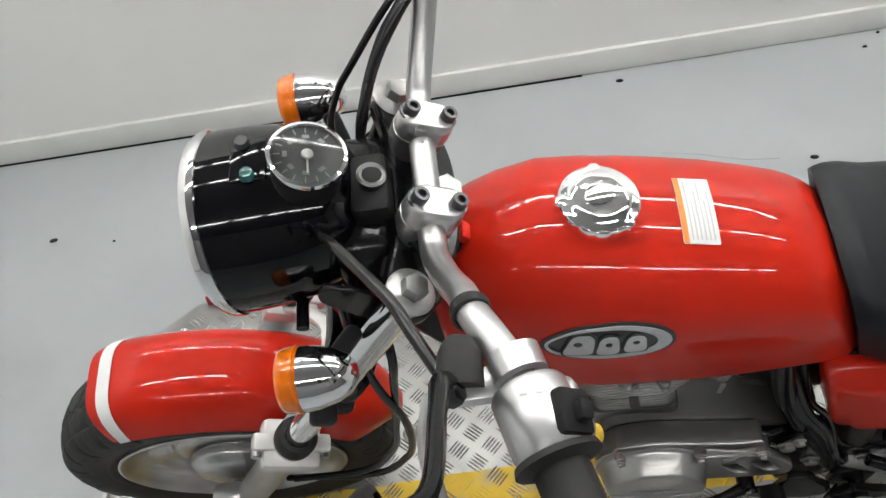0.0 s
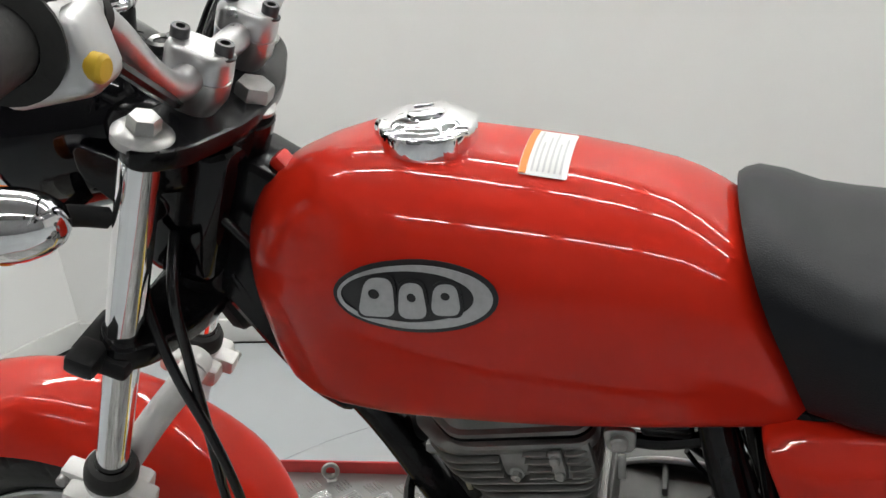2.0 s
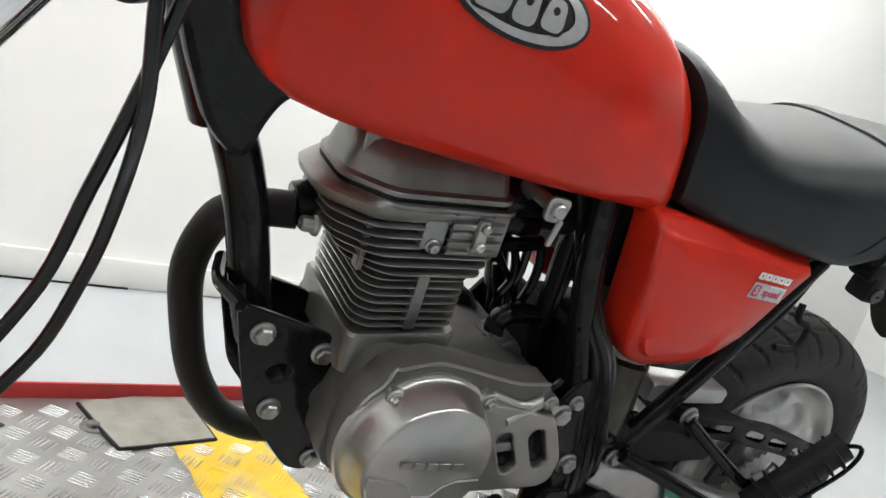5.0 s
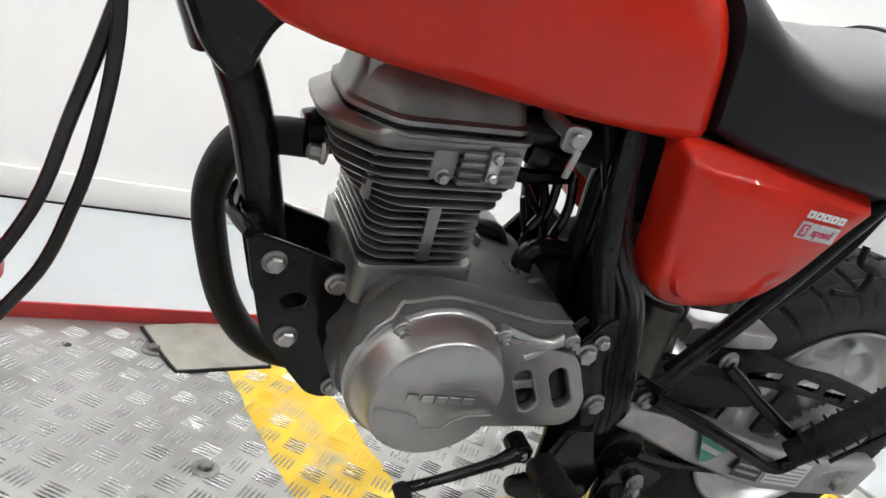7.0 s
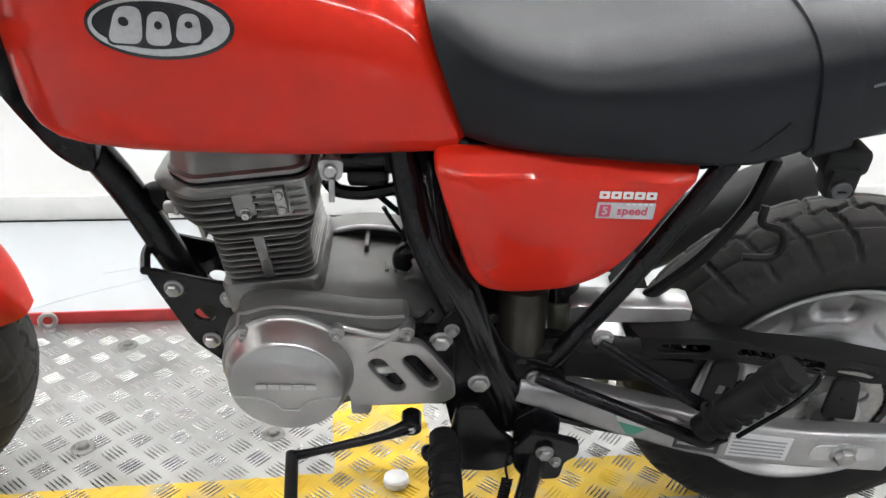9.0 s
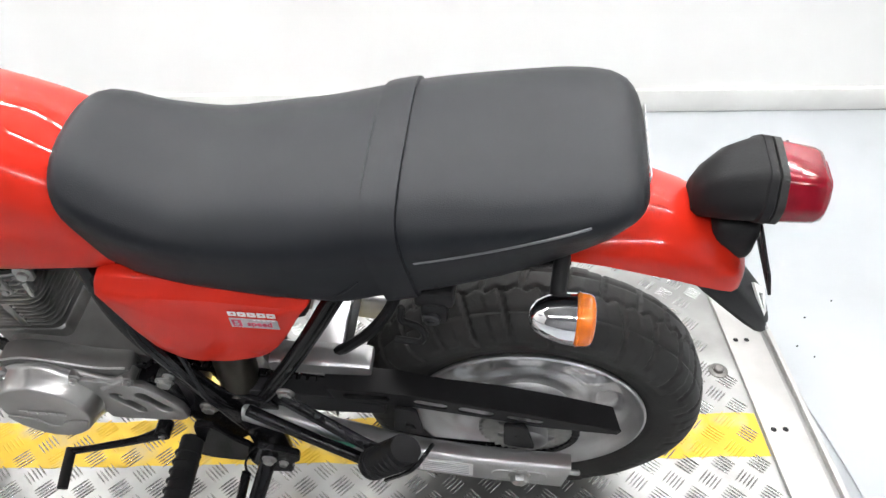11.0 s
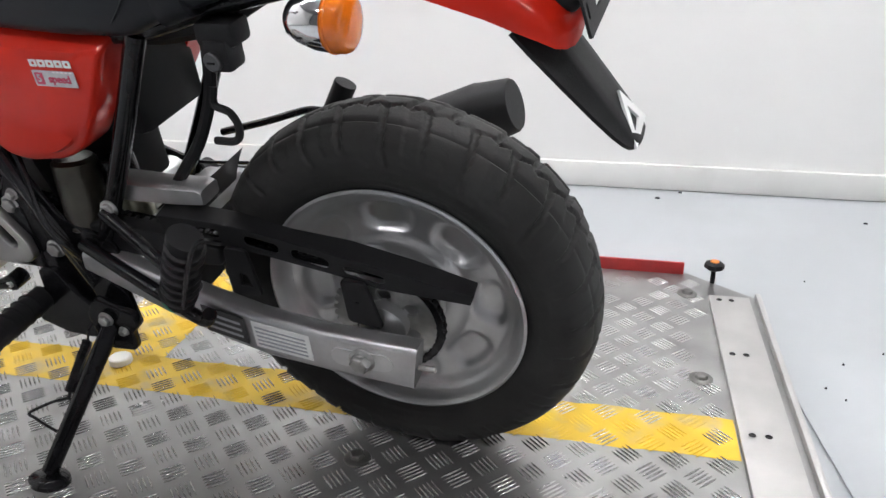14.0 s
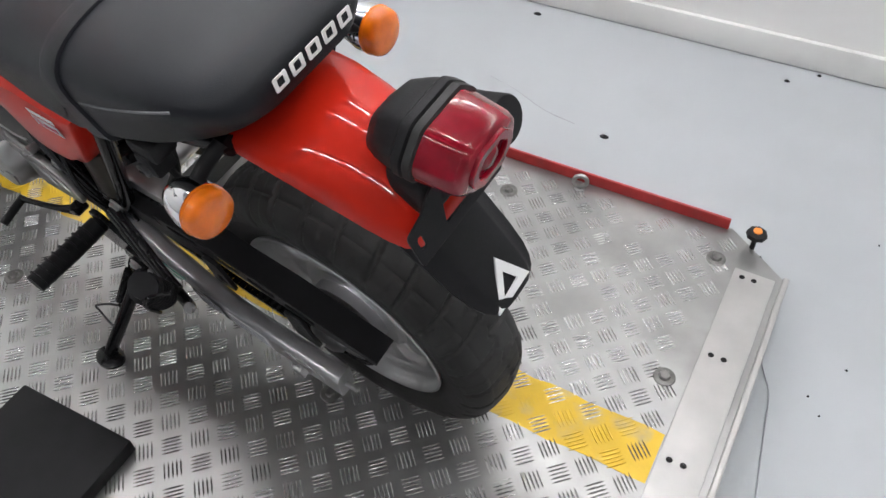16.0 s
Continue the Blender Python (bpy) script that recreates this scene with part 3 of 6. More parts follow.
def wheel_mesh(ovals=8):
    """Pressed silver wheel: a lip, a dish and a ring of oval dents."""
    half = [(0.1690, 0.048), (0.1700, 0.052), (0.1665, 0.0535), (0.1625, 0.050), (0.1600, 0.044), (0.1560, 0.036), (0.1500, 0.030), (0.1465, 0.0285), (0.143, 0.0265),
            *((0.140 - 0.0025 * k, 0.0248 - 0.0002 * k) for k in range(20)), (0.089, 0.0225), (0.085, 0.026), (0.078, 0.029), (0.060, 0.030)]
    bms = []
    for sgn in (-1, 1):
        seg = 160
        bm = bmesh.new()
        rows = []
        for r, y in half:
            row = []
            for k in range(seg):
                a = 2 * math.pi * k / seg
                d = 0
                f = ((a / (2 * math.pi) * ovals) % 1 - 0.5) / 0.33
                g = (r - 0.117) / 0.0205
                q = abs(f) ** 3 + abs(g) ** 3
                if q < 1.6:
                    d = max(0, min(1, (1.6 - q) / 1.35))
                    d = -0.0105 * d * d * (3 - 2 * d)
                row.append(bm.verts.new((r * math.cos(a), r * math.sin(a), sgn * (y + d))))
            rows.append(row)
        for p, q in zip(rows, rows[1:]):
            for k in range(seg):
                j = (k + 1) % seg
                bm.faces.new((p[k], p[j], q[j], q[k]) if sgn > 0 else (p[k], q[k], q[j], p[j]))
        bms.append(bm)
    bms.append(lathe([(0.169, -0.048), (0.150, -0.03), (0.150, 0.03), (0.169, 0.048)], None, 64))
    return moved(join(*bms), Matrix.Rotation(radians(90), 4, "X"))


def wheel(name, m, hub_r, hub_y):
    rim = part(name, moved(wheel_mesh(), m), WHEEL, bike, "pressed silver wheel with oval dents")
    part("tyre", moved(tyre_mesh(), m), RUBBER, rim, "fat black block-tread tyre")
    part("hub", moved(lathe([(0, -hub_y), (hub_r * 0.5, -hub_y), (hub_r * 0.55, -hub_y + 0.006), (hub_r, -hub_y + 0.010), (hub_r, hub_y - 0.010), (hub_r * 0.55, hub_y - 0.006), (0, hub_y)], Matrix.Rotation(radians(90), 4, "X"), 40), m), ALU, rim)
    return rim


rear = wheel("rear_wheel", Matrix.Translation((0, 0, AX_Z)) @ Matrix.Rotation(radians(20), 4, "Y"), 0.062, 0.056)
front = wheel("front_wheel", STEER @ Matrix.Translation((AX_F, 0, AX_Z)), 0.060, 0.060)

# ---- fuel tank ----
TANK_TOP = ((-0.905, 0.7), (-0.867, 0.775), (-0.854, 0.789), (-0.835, 0.802), (-0.812, 0.808), (-0.784, 0.808), (-0.703, 0.7942), (-0.64, 0.781), (-0.58, 0.765), (-0.556, 0.754), (-0.535, 0.741), (-0.5, 0.716))


def tank_section(xb, skew, zb, w, zt=None, n_up=2.35, tuck=0.93, count=64):
    """A ring of the tank: domed above, nearly upright sides, tucked in at the lower seam."""
    if zt is None:
        zt = zb + 0.2
        for _ in range(6):
            zt = float(np.interp(xb + skew * (zt - zb), [p[0] for p in TANK_TOP], [p[1] for p in TANK_TOP]))
    zm = zb + 0.44 * (zt - zb)
    ring = []
    for k in range(count):
        a = 2 * math.pi * k / count
        s, c = math.sin(a), math.cos(a)
        if s >= 0:
            y, z = math.copysign(abs(c) ** (2 / n_up), c) * w, zm + (zt - zm) * abs(s) ** (2 / n_up)
        else:
            y, z = math.copysign(abs(c) ** (2 / 14), c) * w, zm + (zb - zm) * abs(s) ** (2 / 14)
            y *= 1 - (1 - tuck) * ((zm - z) / max(1e-6, zm - zb)) ** 2.2
        ring.append((xb + skew * (z - zb), y, z))
    return ring


TANK = [(-0.911, 0, 0.672, 0.0194, 0.705), (-0.9095, 0, 0.655, 0.037, 0.728), (-0.904, 0, 0.637, 0.0534, 0.749), (-0.895, 0, 0.618, 0.0664, 0.767), (-0.8821, 0, 0.605, 0.0772, 0.781), (-0.8632, 0, 0.598, 0.0869, 0.7907), (-0.8355, 0, 0.5955, 0.096, 0.7998), (-0.7911, -0.03, 0.594, 0.103), (-0.74, -0.08, 0.594, 0.1055), (-0.69, -0.13, 0.594, 0.1055), (-0.64, -0.2, 0.594, 0.104), (-0.59, -0.26, 0.595, 0.101), (-0.545, -0.33, 0.596, 0.0965), (-0.51, -0.37, 0.5965, 0.0925), (-0.494, -0.384, 0.5975, 0.0900), (-0.483, -0.391, 0.5995, 0.0862), (-0.4765, -0.395, 0.603, 0.0808), (-0.473, -0.397, 0.608, 0.0735)]
tank = part("fuel_tank", rings([tank_section(q[0], q[1], q[2], q[3], *(q[4:5] or (None,))) for q in TANK]), RED, bike, "glossy red teardrop fuel tank")


def tank_y(x, z):
    """The tank's half width at a place of its near side."""
    best = 0.1
    for a, b in zip(TANK, TANK[1:]):
        ra, rb = a[0] + a[1] * (z - a[2]), b[0] + b[1] * (z - b[2])
        if ra <= x <= rb:
            t = (x - ra) / (rb - ra)
            ys = []
            for q in (a, b):
                ring = [p for p in tank_section(q[0], q[1], q[2], q[3], *(q[4:5] or (None,))) if p[1] > 0]
                ring.sort(key=lambda p: p[2])
                ys.append(float(np.interp(z, [p[2] for p in ring], [p[1] for p in ring])))
            best = ys[0] * (1 - t) + ys[1] * t
    return best


def on_tank(loops, lift_, thick=0.0006):
    """A flat print (x, z) wrapped on to the tank's near side."""
    bm = plate(loops, thick, side(0))
    bmesh.ops.subdivide_edges(bm, edges=[e for e in bm.edges if e.calc_length() > 0.012], cuts=2, use_grid_fill=True)
    for v in bm.verts:
        v.co.y = -tank_y(v.co.x, v.co.z) - lift_ + (v.co.y if abs(v.co.y) < 0.01 else 0)
    return bm


# Maker's oval badge as plain shapes: dark oval, silver band, three rounded blocks.
bx, bz_ = -0.743, 0.7215
badge = part("badge", on_tank([oval(bx, bz_, 0.0625, 0.0275, 40)], 0.0012), BLACKPRINT, tank, "dark oval badge with silver shapes")
band = oval(bx, bz_, 0.0588, 0.0240, 40)
inner = oval(bx - 0.0050, bz_ + 0.0010, 0.0505, 0.0192, 40)
part("badge_band", on_tank([band, inner], 0.0020), SILVERPRINT, badge)
for cx, cz, w, h, lean in ((-0.029, 0.001, 0.0150, 0.0150, 0.004), (-0.0005, -0.001, 0.0115, 0.0135, 0.0), (0.0245, 0.0, 0.0115, 0.0115, 0.0)):
    shape = lambda g: round_poly([(bx + cx - w - g, bz_ + cz - h - g), (bx + cx + w + g, bz_ + cz - h - g), (bx + cx + (w + g) * 0.86 + lean, bz_ + cz + h + g), (bx + cx - (w + g) * 0.55 + lean, bz_ + cz + h + g)], 0.009, 5)
    part("badge_edge", on_tank([shape(0.0022)], 0.0026), BLACKPRINT, badge)
    part("badge_block", on_tank([shape(0), oval(bx + cx + 0.001, bz_ + cz + 0.003, w * 0.30, h * 0.26, 12)], 0.0033), SILVERPRINT, badge)

# Caution label on top.


def on_top(loops, lift_):
    bm = plate(loops, 0.0004, Matrix())
    bmesh.ops.subdivide_edges(bm, edges=[e for e in bm.edges if e.calc_length() > 0.01], cuts=3, use_grid_fill=True)
    for v in bm.verts:
        x, y, up = -0.655 + v.co.x, v.co.y - 0.002, v.co.z
        zt = float(np.interp(x, [p[0] for p in TANK_TOP], [p[1] for p in TANK_TOP]))
        zm = 0.594 + 0.44 * (zt - 0.594)
        z = zm + (zt - zm) * max(0, 1 - (abs(y) / 0.104) ** 2.35) ** (1 / 2.35)
        v.co = (x, y, z + lift_ + up)
    return bm


lab = part("caution_label", on_top([round_poly([(-0.017, -0.036), (0.017, -0.036), (0.017, 0.036), (-0.017, 0.036)], 0.002)], 0.0012), WHITE, tank, "white caution label with an orange band")
part("label_band", on_top([[(-0.0165, -0.0355), (-0.0115, -0.0355), (-0.0115, 0.0355), (-0.0165, 0.0355)]], 0.0019), ORANGE, lab)
for k in range(6):
    x0 = -0.0085 + k * 0.004
    y1 = 0.031 - 0.011 * ((k * 2) % 3)
    part("label_bar", on_top([[(x0, -0.032), (x0 + 0.0014, -0.032), (x0 + 0.0014, y1), (x0, y1)]], 0.0019), PALEPRINT, lab)

# Chrome filler cap with lobes and a raised key cover.
CAPM = Matrix.Translation((-0.746, -0.002, 0.8)) @ Matrix.Translation((0, 0, -0.0015)) @ Matrix.Rotation(radians(6), 4, "Y")
prof = [(0.0, 0.0205), (0.022, 0.0202), (0.0265, 0.0192), (0.0285, 0.0172), (0.0300, 0.0166), (0.0345, 0.0160), (0.0368, 0.0146), (0.0378, 0.0120), (0.0380, 0.0020), (0.0378, -0.0060), (0.0350, -0.0080), (0.0, -0.0085)]
bm = lathe(prof, None, 120)
for v in bm.verts:
    a, r = math.atan2(v.co.y, v.co.x), math.hypot(v.co.x, v.co.y)
    if r > 0.0295:
        tabs = max(min(1, max(0, (0.15 - abs((a - c + math.pi) % (2 * math.pi) - math.pi)) / 0.05)) for c in (1.6, 3.2, -0.85))
        flute = (0.5 + 0.5 * math.cos(14 * a)) ** 6 if r > 0.0372 else 0
        k = 1 + 0.080 * tabs - 0.014 * flute
        v.co.x, v.co.y = v.co.x * k, v.co.y * k
cap = part("filler_cap", moved(bm, CAPM), CHROME, tank, "polished chrome lobed filler cap")
part("key_cover", moved(join(lathe([(0, 0.0238), (0.0125, 0.0236), (0.0148, 0.0226), (0.0155, 0.0200)], Matrix.Diagonal((1, 0.66, 1, 1)), 32), box((0.0, 0.0108, 0.0222), (0.016, 0.003, 0.0035), 0.001)), CAPM @ Matrix.Rotation(radians(25), 4, "Z")), CHROME, cap)
part("cap_seat", moved(lathe([(0.043, -0.0125), (0.0415, -0.0075), (0.036, -0.006)], None, 40), CAPM), RED, tank)
part("tank_hook", box((-0.868, -0.012, 0.787), (0.012, 0.02, 0.022), 0.004, m=Matrix.Translation((-0.868, 0, 0.787)) @ Matrix.Rotation(radians(-35), 4, "Y") @ Matrix.Translation((0.868, 0, -0.787))), RED, tank)

# ---- seat ----
SEAT_TOP = ((-0.545, 0.722), (-0.53, 0.737), (-0.517, 0.746), (-0.505, 0.745), (-0.49, 0.738), (-0.463, 0.724), (-0.43, 0.714), (-0.4, 0.708), (-0.37, 0.710), (-0.327, 0.717), (-0.28, 0.726), (-0.205, 0.743), (-0.17, 0.750), (-0.124, 0.758), (-0.049, 0.767), (0.0, 0.772), (0.03, 0.774), (0.05, 0.774), (0.066, 0.772), (0.077, 0.766), (0.085, 0.757), (0.093, 0.734))
SEAT_LOW = ((-0.48, 0.614), (-0.447, 0.609), (-0.388, 0.607), (-0.281, 0.605), (-0.215, 0.606), (-0.178, 0.622), (-0.10, 0.646), (-0.05, 0.662), (0.0, 0.686), (0.05, 0.709), (0.09, 0.728))
SEAT_WIDE = ((-0.48, 0.092), (-0.45, 0.102), (-0.40, 0.112), (-0.3, 0.121), (-0.2, 0.124), (-0.1, 0.124), (0.0, 0.121), (0.03, 0.116), (0.052, 0.110), (0.069, 0.100), (0.080, 0.086), (0.0865, 0.066))


def seat_ring(xb, grow=0.0, count=44):
    zb = float(np.interp(xb, *zip(*SEAT_LOW)))
    w = float(np.interp(xb, *zip(*SEAT_WIDE))) + grow
    k = float(np.interp(xb, (-0.48, -0.30, -0.1, 0.08), (-0.36, -0.10, 0, 0.03)))
    zt = 0.78
    for _ in range(8):
        zt = float(np.interp(xb + k * (zt - zb), *zip(*SEAT_TOP)))
    zt += grow
    zm = zb + 0.55 * (zt - zb)
    ring = []
    for i in range(count):
        a = 2 * math.pi * i / count
        s, c = math.sin(a), math.cos(a)
        n = (2.45 + 0.75 * max(0, min(1, (xb + 0.25) / 0.2))) if s >= 0 else 12
        y = math.copysign(abs(c) ** (2 / n), c) * w
        z = zm + (zt - zm if s >= 0 else zm - zb) * math.copysign(abs(s) ** (2 / n), s)
        y *= 1 - (0.03 + 0.16 * max(0, min(1, (xb + 0.12) / 0.2))) * max(0, (zm - z) / (zm - zb))
        ring.append((xb + k * (z - zb), y, z))
    return ring


xs = [-0.479, -0.474, -0.465, -0.45] + [-0.43 + 0.02 * k for k in range(23)] + [0.03, 0.042, 0.052, 0.061, 0.070, 0.077, 0.082, 0.0865]
seat = part("seat", rings([seat_ring(x) for x in xs]), SEAT, bike, "long black vinyl seat with a strap")
part("strap", rings([[(px + 0.17 * max(0.0, 0.742 - pz), py * (1 + 0.006), pz) for px, py, pz in seat_ring(x, g)] for x, g in ((-0.186, 0.0005), (-0.185, 0.003), (-0.180, 0.0035), (-0.156, 0.0035), (-0.151, 0.003), (-0.150, 0.0005))]), SEAT, seat, "black seat strap")


def seat_side(x, f):
    """A point low on the near side of the seat, f from its lower edge to its shoulder."""
    r = [p for p in seat_ring(x) if p[1] < 0]
    r.sort(key=lambda p: p[2])
    z = r[0][2] + f * (r[-1][2] - r[0][2])
    return (x, float(np.interp(z, [p[2] for p in r], [p[1] for p in r])) - 0.0002, z)


# Thin pale line: the seam crease, its highlight put into the colour.
part("seam_highlight", tube([seat_side(x, f) for x, f in ((-0.135, 0.52), (-0.10, 0.55), (-0.05, 0.61), (0.0, 0.69), (0.03, 0.73))], 0.0014, 6, 3), SEAMSHINE, seat, "seat seam crease with its pale highlight painted in")
part("seam", tube([seat_side(-0.195, 0.35), seat_side(-0.215, 0.22), seat_side(-0.245, 0.04)], 0.0015, 6, 3), SEAT, seat)
# Maker's name on the tail as five plain pale blocks.
bpy.context.view_layer.update()
for k in range(5):
    y, zz = -0.036 + k * 0.0225, 0.7465
    hit, place, normal, _ = seat.ray_cast(Vector((0.5, y, zz)), Vector((-1, 0, 0)))
    if not hit:
        continue
    n = normal.normalized()
    u = Vector((0, 0, 1)).cross(n).normalized()
    m = Matrix((u.to_4d(), n.cross(u).to_4d(), n.to_4d(), (0, 0, 0, 1))).transposed()
    m.translation = place + n * 0.0012
    part("mark_block", plate([round_poly([(-0.0086, -0.0080), (0.0086, -0.0080), (0.0086, 0.0080), (-0.0086, 0.0080)], 0.002), round_poly([(-0.0042, -0.0048), (0.0042, -0.0048), (0.0042, 0.0048), (-0.0042, 0.0048)], 0.001)], 0.0008, m), WHITE, seat)

# ---- side covers ----
COVER2D = [(-0.513, 0.607), (-0.492, 0.536), (-0.470, 0.470), (-0.455, 0.451), (-0.425, 0.445), (-0.365, 0.453), (-0.328, 0.474), (-0.302, 0.511), (-0.271, 0.573), (-0.249, 0.607), (-0.38, 0.610)]


def side_cover(sgn):
    out = round_poly(COVER2D, 0.016, 4)
    cx, cz = sum(p[0] for p in out) / len(out), sum(p[1] for p in out) / len(out)
    secs = []
    for k, y in ((0.995, 0.070), (1.0, 0.099), (0.997, 0.1045), (0.990, 0.1090), (0.978, 0.1120), (0.960, 0.1136), (0.930, 0.1145), (0.88, 0.1150), (0.84, 0.1156), (0.80, 0.1162), (0.6, 0.1185), (0.25, 0.120)):
        secs.append([(cx + (x - cx) * k, sgn * (y - 0.012 * max(0, (0.50 - z) / 0.05) * (k > 0.8) * 0.5 - 0.016 * min(1.0, max(0.0, (cz + (z - cz) * k - 0.5905) / 0.014))), cz + (z - cz) * k) for x, z in out])
    return rings(secs)


cover = part("side_cover", side_cover(-1), RED, bike, "glossy red pointed side cover")
part("side_cover", side_cover(1), RED, bike, "glossy red pointed side cover")
for k in range(5):
    x = -0.3475 + k * 0.0112
    part("mark_block", plate([round_poly([(x - 0.0048, 0.5745), (x + 0.0048, 0.5745), (x + 0.0048, 0.5825), (x - 0.0048, 0.5825)], 0.001), round_poly([(x - 0.0018, 0.577), (x + 0.0018, 0.577), (x + 0.0018, 0.580), (x - 0.0018, 0.580)], 0.0005)], 0.0006, side(-0.1193)), WHITE, cover)
sticker = part("sticker", plate([round_poly([(-0.353, 0.5525), (-0.297, 0.5525), (-0.297, 0.5705), (-0.353, 0.5705)], 0.001)], 0.0006, side(-0.1196)), SILVERPRINT, cover, "silver foil gearbox sticker")
part("number_box", plate([round_poly([(-0.3505, 0.5545), (-0.3395, 0.5545), (-0.3395, 0.5680), (-0.3505, 0.5680)], 0.0015)], 0.0006, side(-0.1200)), PINK, sticker, "rose number box")
part("sticker_word", words("5", 0.0118, side(-0.1206) @ Matrix.Translation((-0.345, 0.5613, 0))), SILVERPRINT, sticker)
part("sticker_word", words("speed", 0.0125, side(-0.1202) @ Matrix.Translation((-0.3185, 0.5612, 0))), PINK, sticker)
for k in range(5):
    part("sticker_tick", plate([[(-0.325 + 0.0055 * k, 0.5685), (-0.3215 + 0.0055 * k, 0.5685), (-0.3215 + 0.0055 * k, 0.5700), (-0.325 + 0.0055 * k, 0.5700)]], 0.0005, side(-0.1201)), WHITE, sticker)

# ---- frame ----
part("backbone", tube([(-0.90, 0, 0.74), (-0.80, 0, 0.72), (-0.65, 0, 0.66), (-0.50, 0, 0.615), (-0.35, 0, 0.61)], 0.026, 14), BLACK, bike)
part("steering_head", rod((-0.898, -0.007, 0.835), (-0.992, -0.007, 0.665), 0.030, 24), BLACK, bike)
gus = [(-0.905, 0.80), (-0.85, 0.76), (-0.842, 0.602), (-0.858, 0.585), (-0.866, 0.560), (-0.868, 0.535), (-0.895, 0.555), (-0.922, 0.600), (-0.957, 0.67)]
part("gusset", plate([round_poly(gus, 0.012)], 0.058, side(-0.0), 0.008), BLACK, bike)
part("down_tube", tube([(-0.945, -0.0, 0.68), (-0.893, 0, 0.58), (-0.848, 0, 0.50), (-0.808, 0, 0.40), (-0.79, 0, 0.36)], 0.0185, 14), BLACK, bike, "black front down tube")
part("tube_sleeve", tube([(-0.945, 0, 0.69), (-0.92, 0, 0.63), (-0.884, 0, 0.552)], [0.030, 0.029, 0.024], 16), BLACK, bike)
for s in (-1, 1):
    part("seat_rail", tube([(-0.56, s * 0.06, 0.62), (-0.45, s * 0.075, 0.60), (-0.25, s * 0.085, 0.602), (-0.12, s * 0.082, 0.635), (0.02, s * 0.075, 0.665)], 0.011, 12), BLACK, bike)
    part("rear_stay", tube([(-0.225, s * 0.092, 0.605), (-0.30, s * 0.095, 0.455), (-0.395, s * 0.095, 0.285)], 0.0115, 12), BLACK, bike, "black diagonal frame stay")
    part("centre_tube", tube([(-0.545, s * 0.06, 0.61), (-0.522, s * 0.080, 0.50), (-0.476, s * 0.092, 0.40), (-0.428, s * 0.095, 0.30), (-0.405, s * 0.09, 0.225)], 0.0135, 12), BLACK, bike)
    hang = [(-0.832, 0.414), (-0.735, 0.392), (-0.722, 0.36), (-0.738, 0.325), (-0.695, 0.255), (-0.705, 0.235), (-0.728, 0.24), (-0.79, 0.305), (-0.818, 0.375)]
    hg = part("engine_hanger", plate([round_poly(hang, 0.012), oval(-0.772, 0.348, 0.0135, 0.0115, 20)], 0.006, side(s * 0.036), 0.0012), BLACK, bike, "black engine hanger plate")
    for x, z in ((-0.802, 0.388), (-0.740, 0.374), (-0.769, 0.309), (-0.705, 0.252)):
        bolt((x, s * 0.040, z), (0, s, 0), 0.0085, 0.008, parent=hg)
part("hanger_lip", tube([(-0.830, -0.04, 0.413), (-0.840, 0, 0.411), (-0.830, 0.04, 0.413)], 0.006, 8), BLACK, bike)
piv = [(-0.485, 0.42), (-0.455, 0.43), (-0.42, 0.36), (-0.352, 0.335), (-0.348, 0.306), (-0.385, 0.28), (-0.40, 0.235), (-0.44, 0.20), (-0.47, 0.21), (-0.485, 0.28), (-0.515, 0.36)]
for s in (-1, 1):
    pl = part("pivot_plate", plate([round_poly(piv, 0.015)], 0.006, side(s * 0.103), 0.0015), BLACK, bike, "black swingarm pivot plate")
    if s < 0:
        for x, y, z, r in ((-0.494, -0.106, 0.375, 0.010), (-0.483, -0.106, 0.392, 0.0065), (-0.448, -0.108, 0.313, 0.010), (-0.459, -0.118, 0.262, 0.009), (-0.441, -0.118, 0.211, 0.008), (-0.320, -0.120, 0.397, 0.009), (-0.385, -0.110, 0.325, 0.008)):
            bolt((x, y, z), (0, -1, 0), r, 0.007, parent=pl)
# Wiring and hoses behind the engine.
rnd = random.Random(11)
for k in range(6):
    x = -0.001 + 0.008 * (k % 4)
    part("wiring_loom", tube([(-0.545 + x + rnd.uniform(-.015, .015), -0.03, 0.60), (-0.517 + x, -0.078 - 0.005 * (k % 3), 0.49), (-0.482 + x, -0.096 - 0.006 * (k % 3), 0.44), (-0.449 + x + rnd.uniform(-.008, .008), -0.104 - 0.005 * (k % 4), 0.36), (-0.418 + x, -0.106, 0.285), (-0.408 + x, -0.10, 0.24)], rnd.uniform(0.0035, 0.0068), 8), CABLE, bike)
part("breather_hose", tube([(-0.509, -0.01, 0.557), (-0.504, -0.01, 0.536), (-0.498, -0.01, 0.505), (-0.492, -0.01, 0.472), (-0.486, -0.01, 0.438), (-0.48, -0.01, 0.409), (-0.466, -0.01, 0.372)], [0.014, 0.014, 0.014, 0.013, 0.012, 0.012, 0.010], 14), CABLE, bike, "thick black breather hose")
part("starter_lead", tube([(-0.575, -0.085, 0.395), (-0.55, -0.09, 0.397), (-0.52, -0.095, 0.395), (-0.505, -0.095, 0.41)], 0.0035, 8), CABLE, bike)
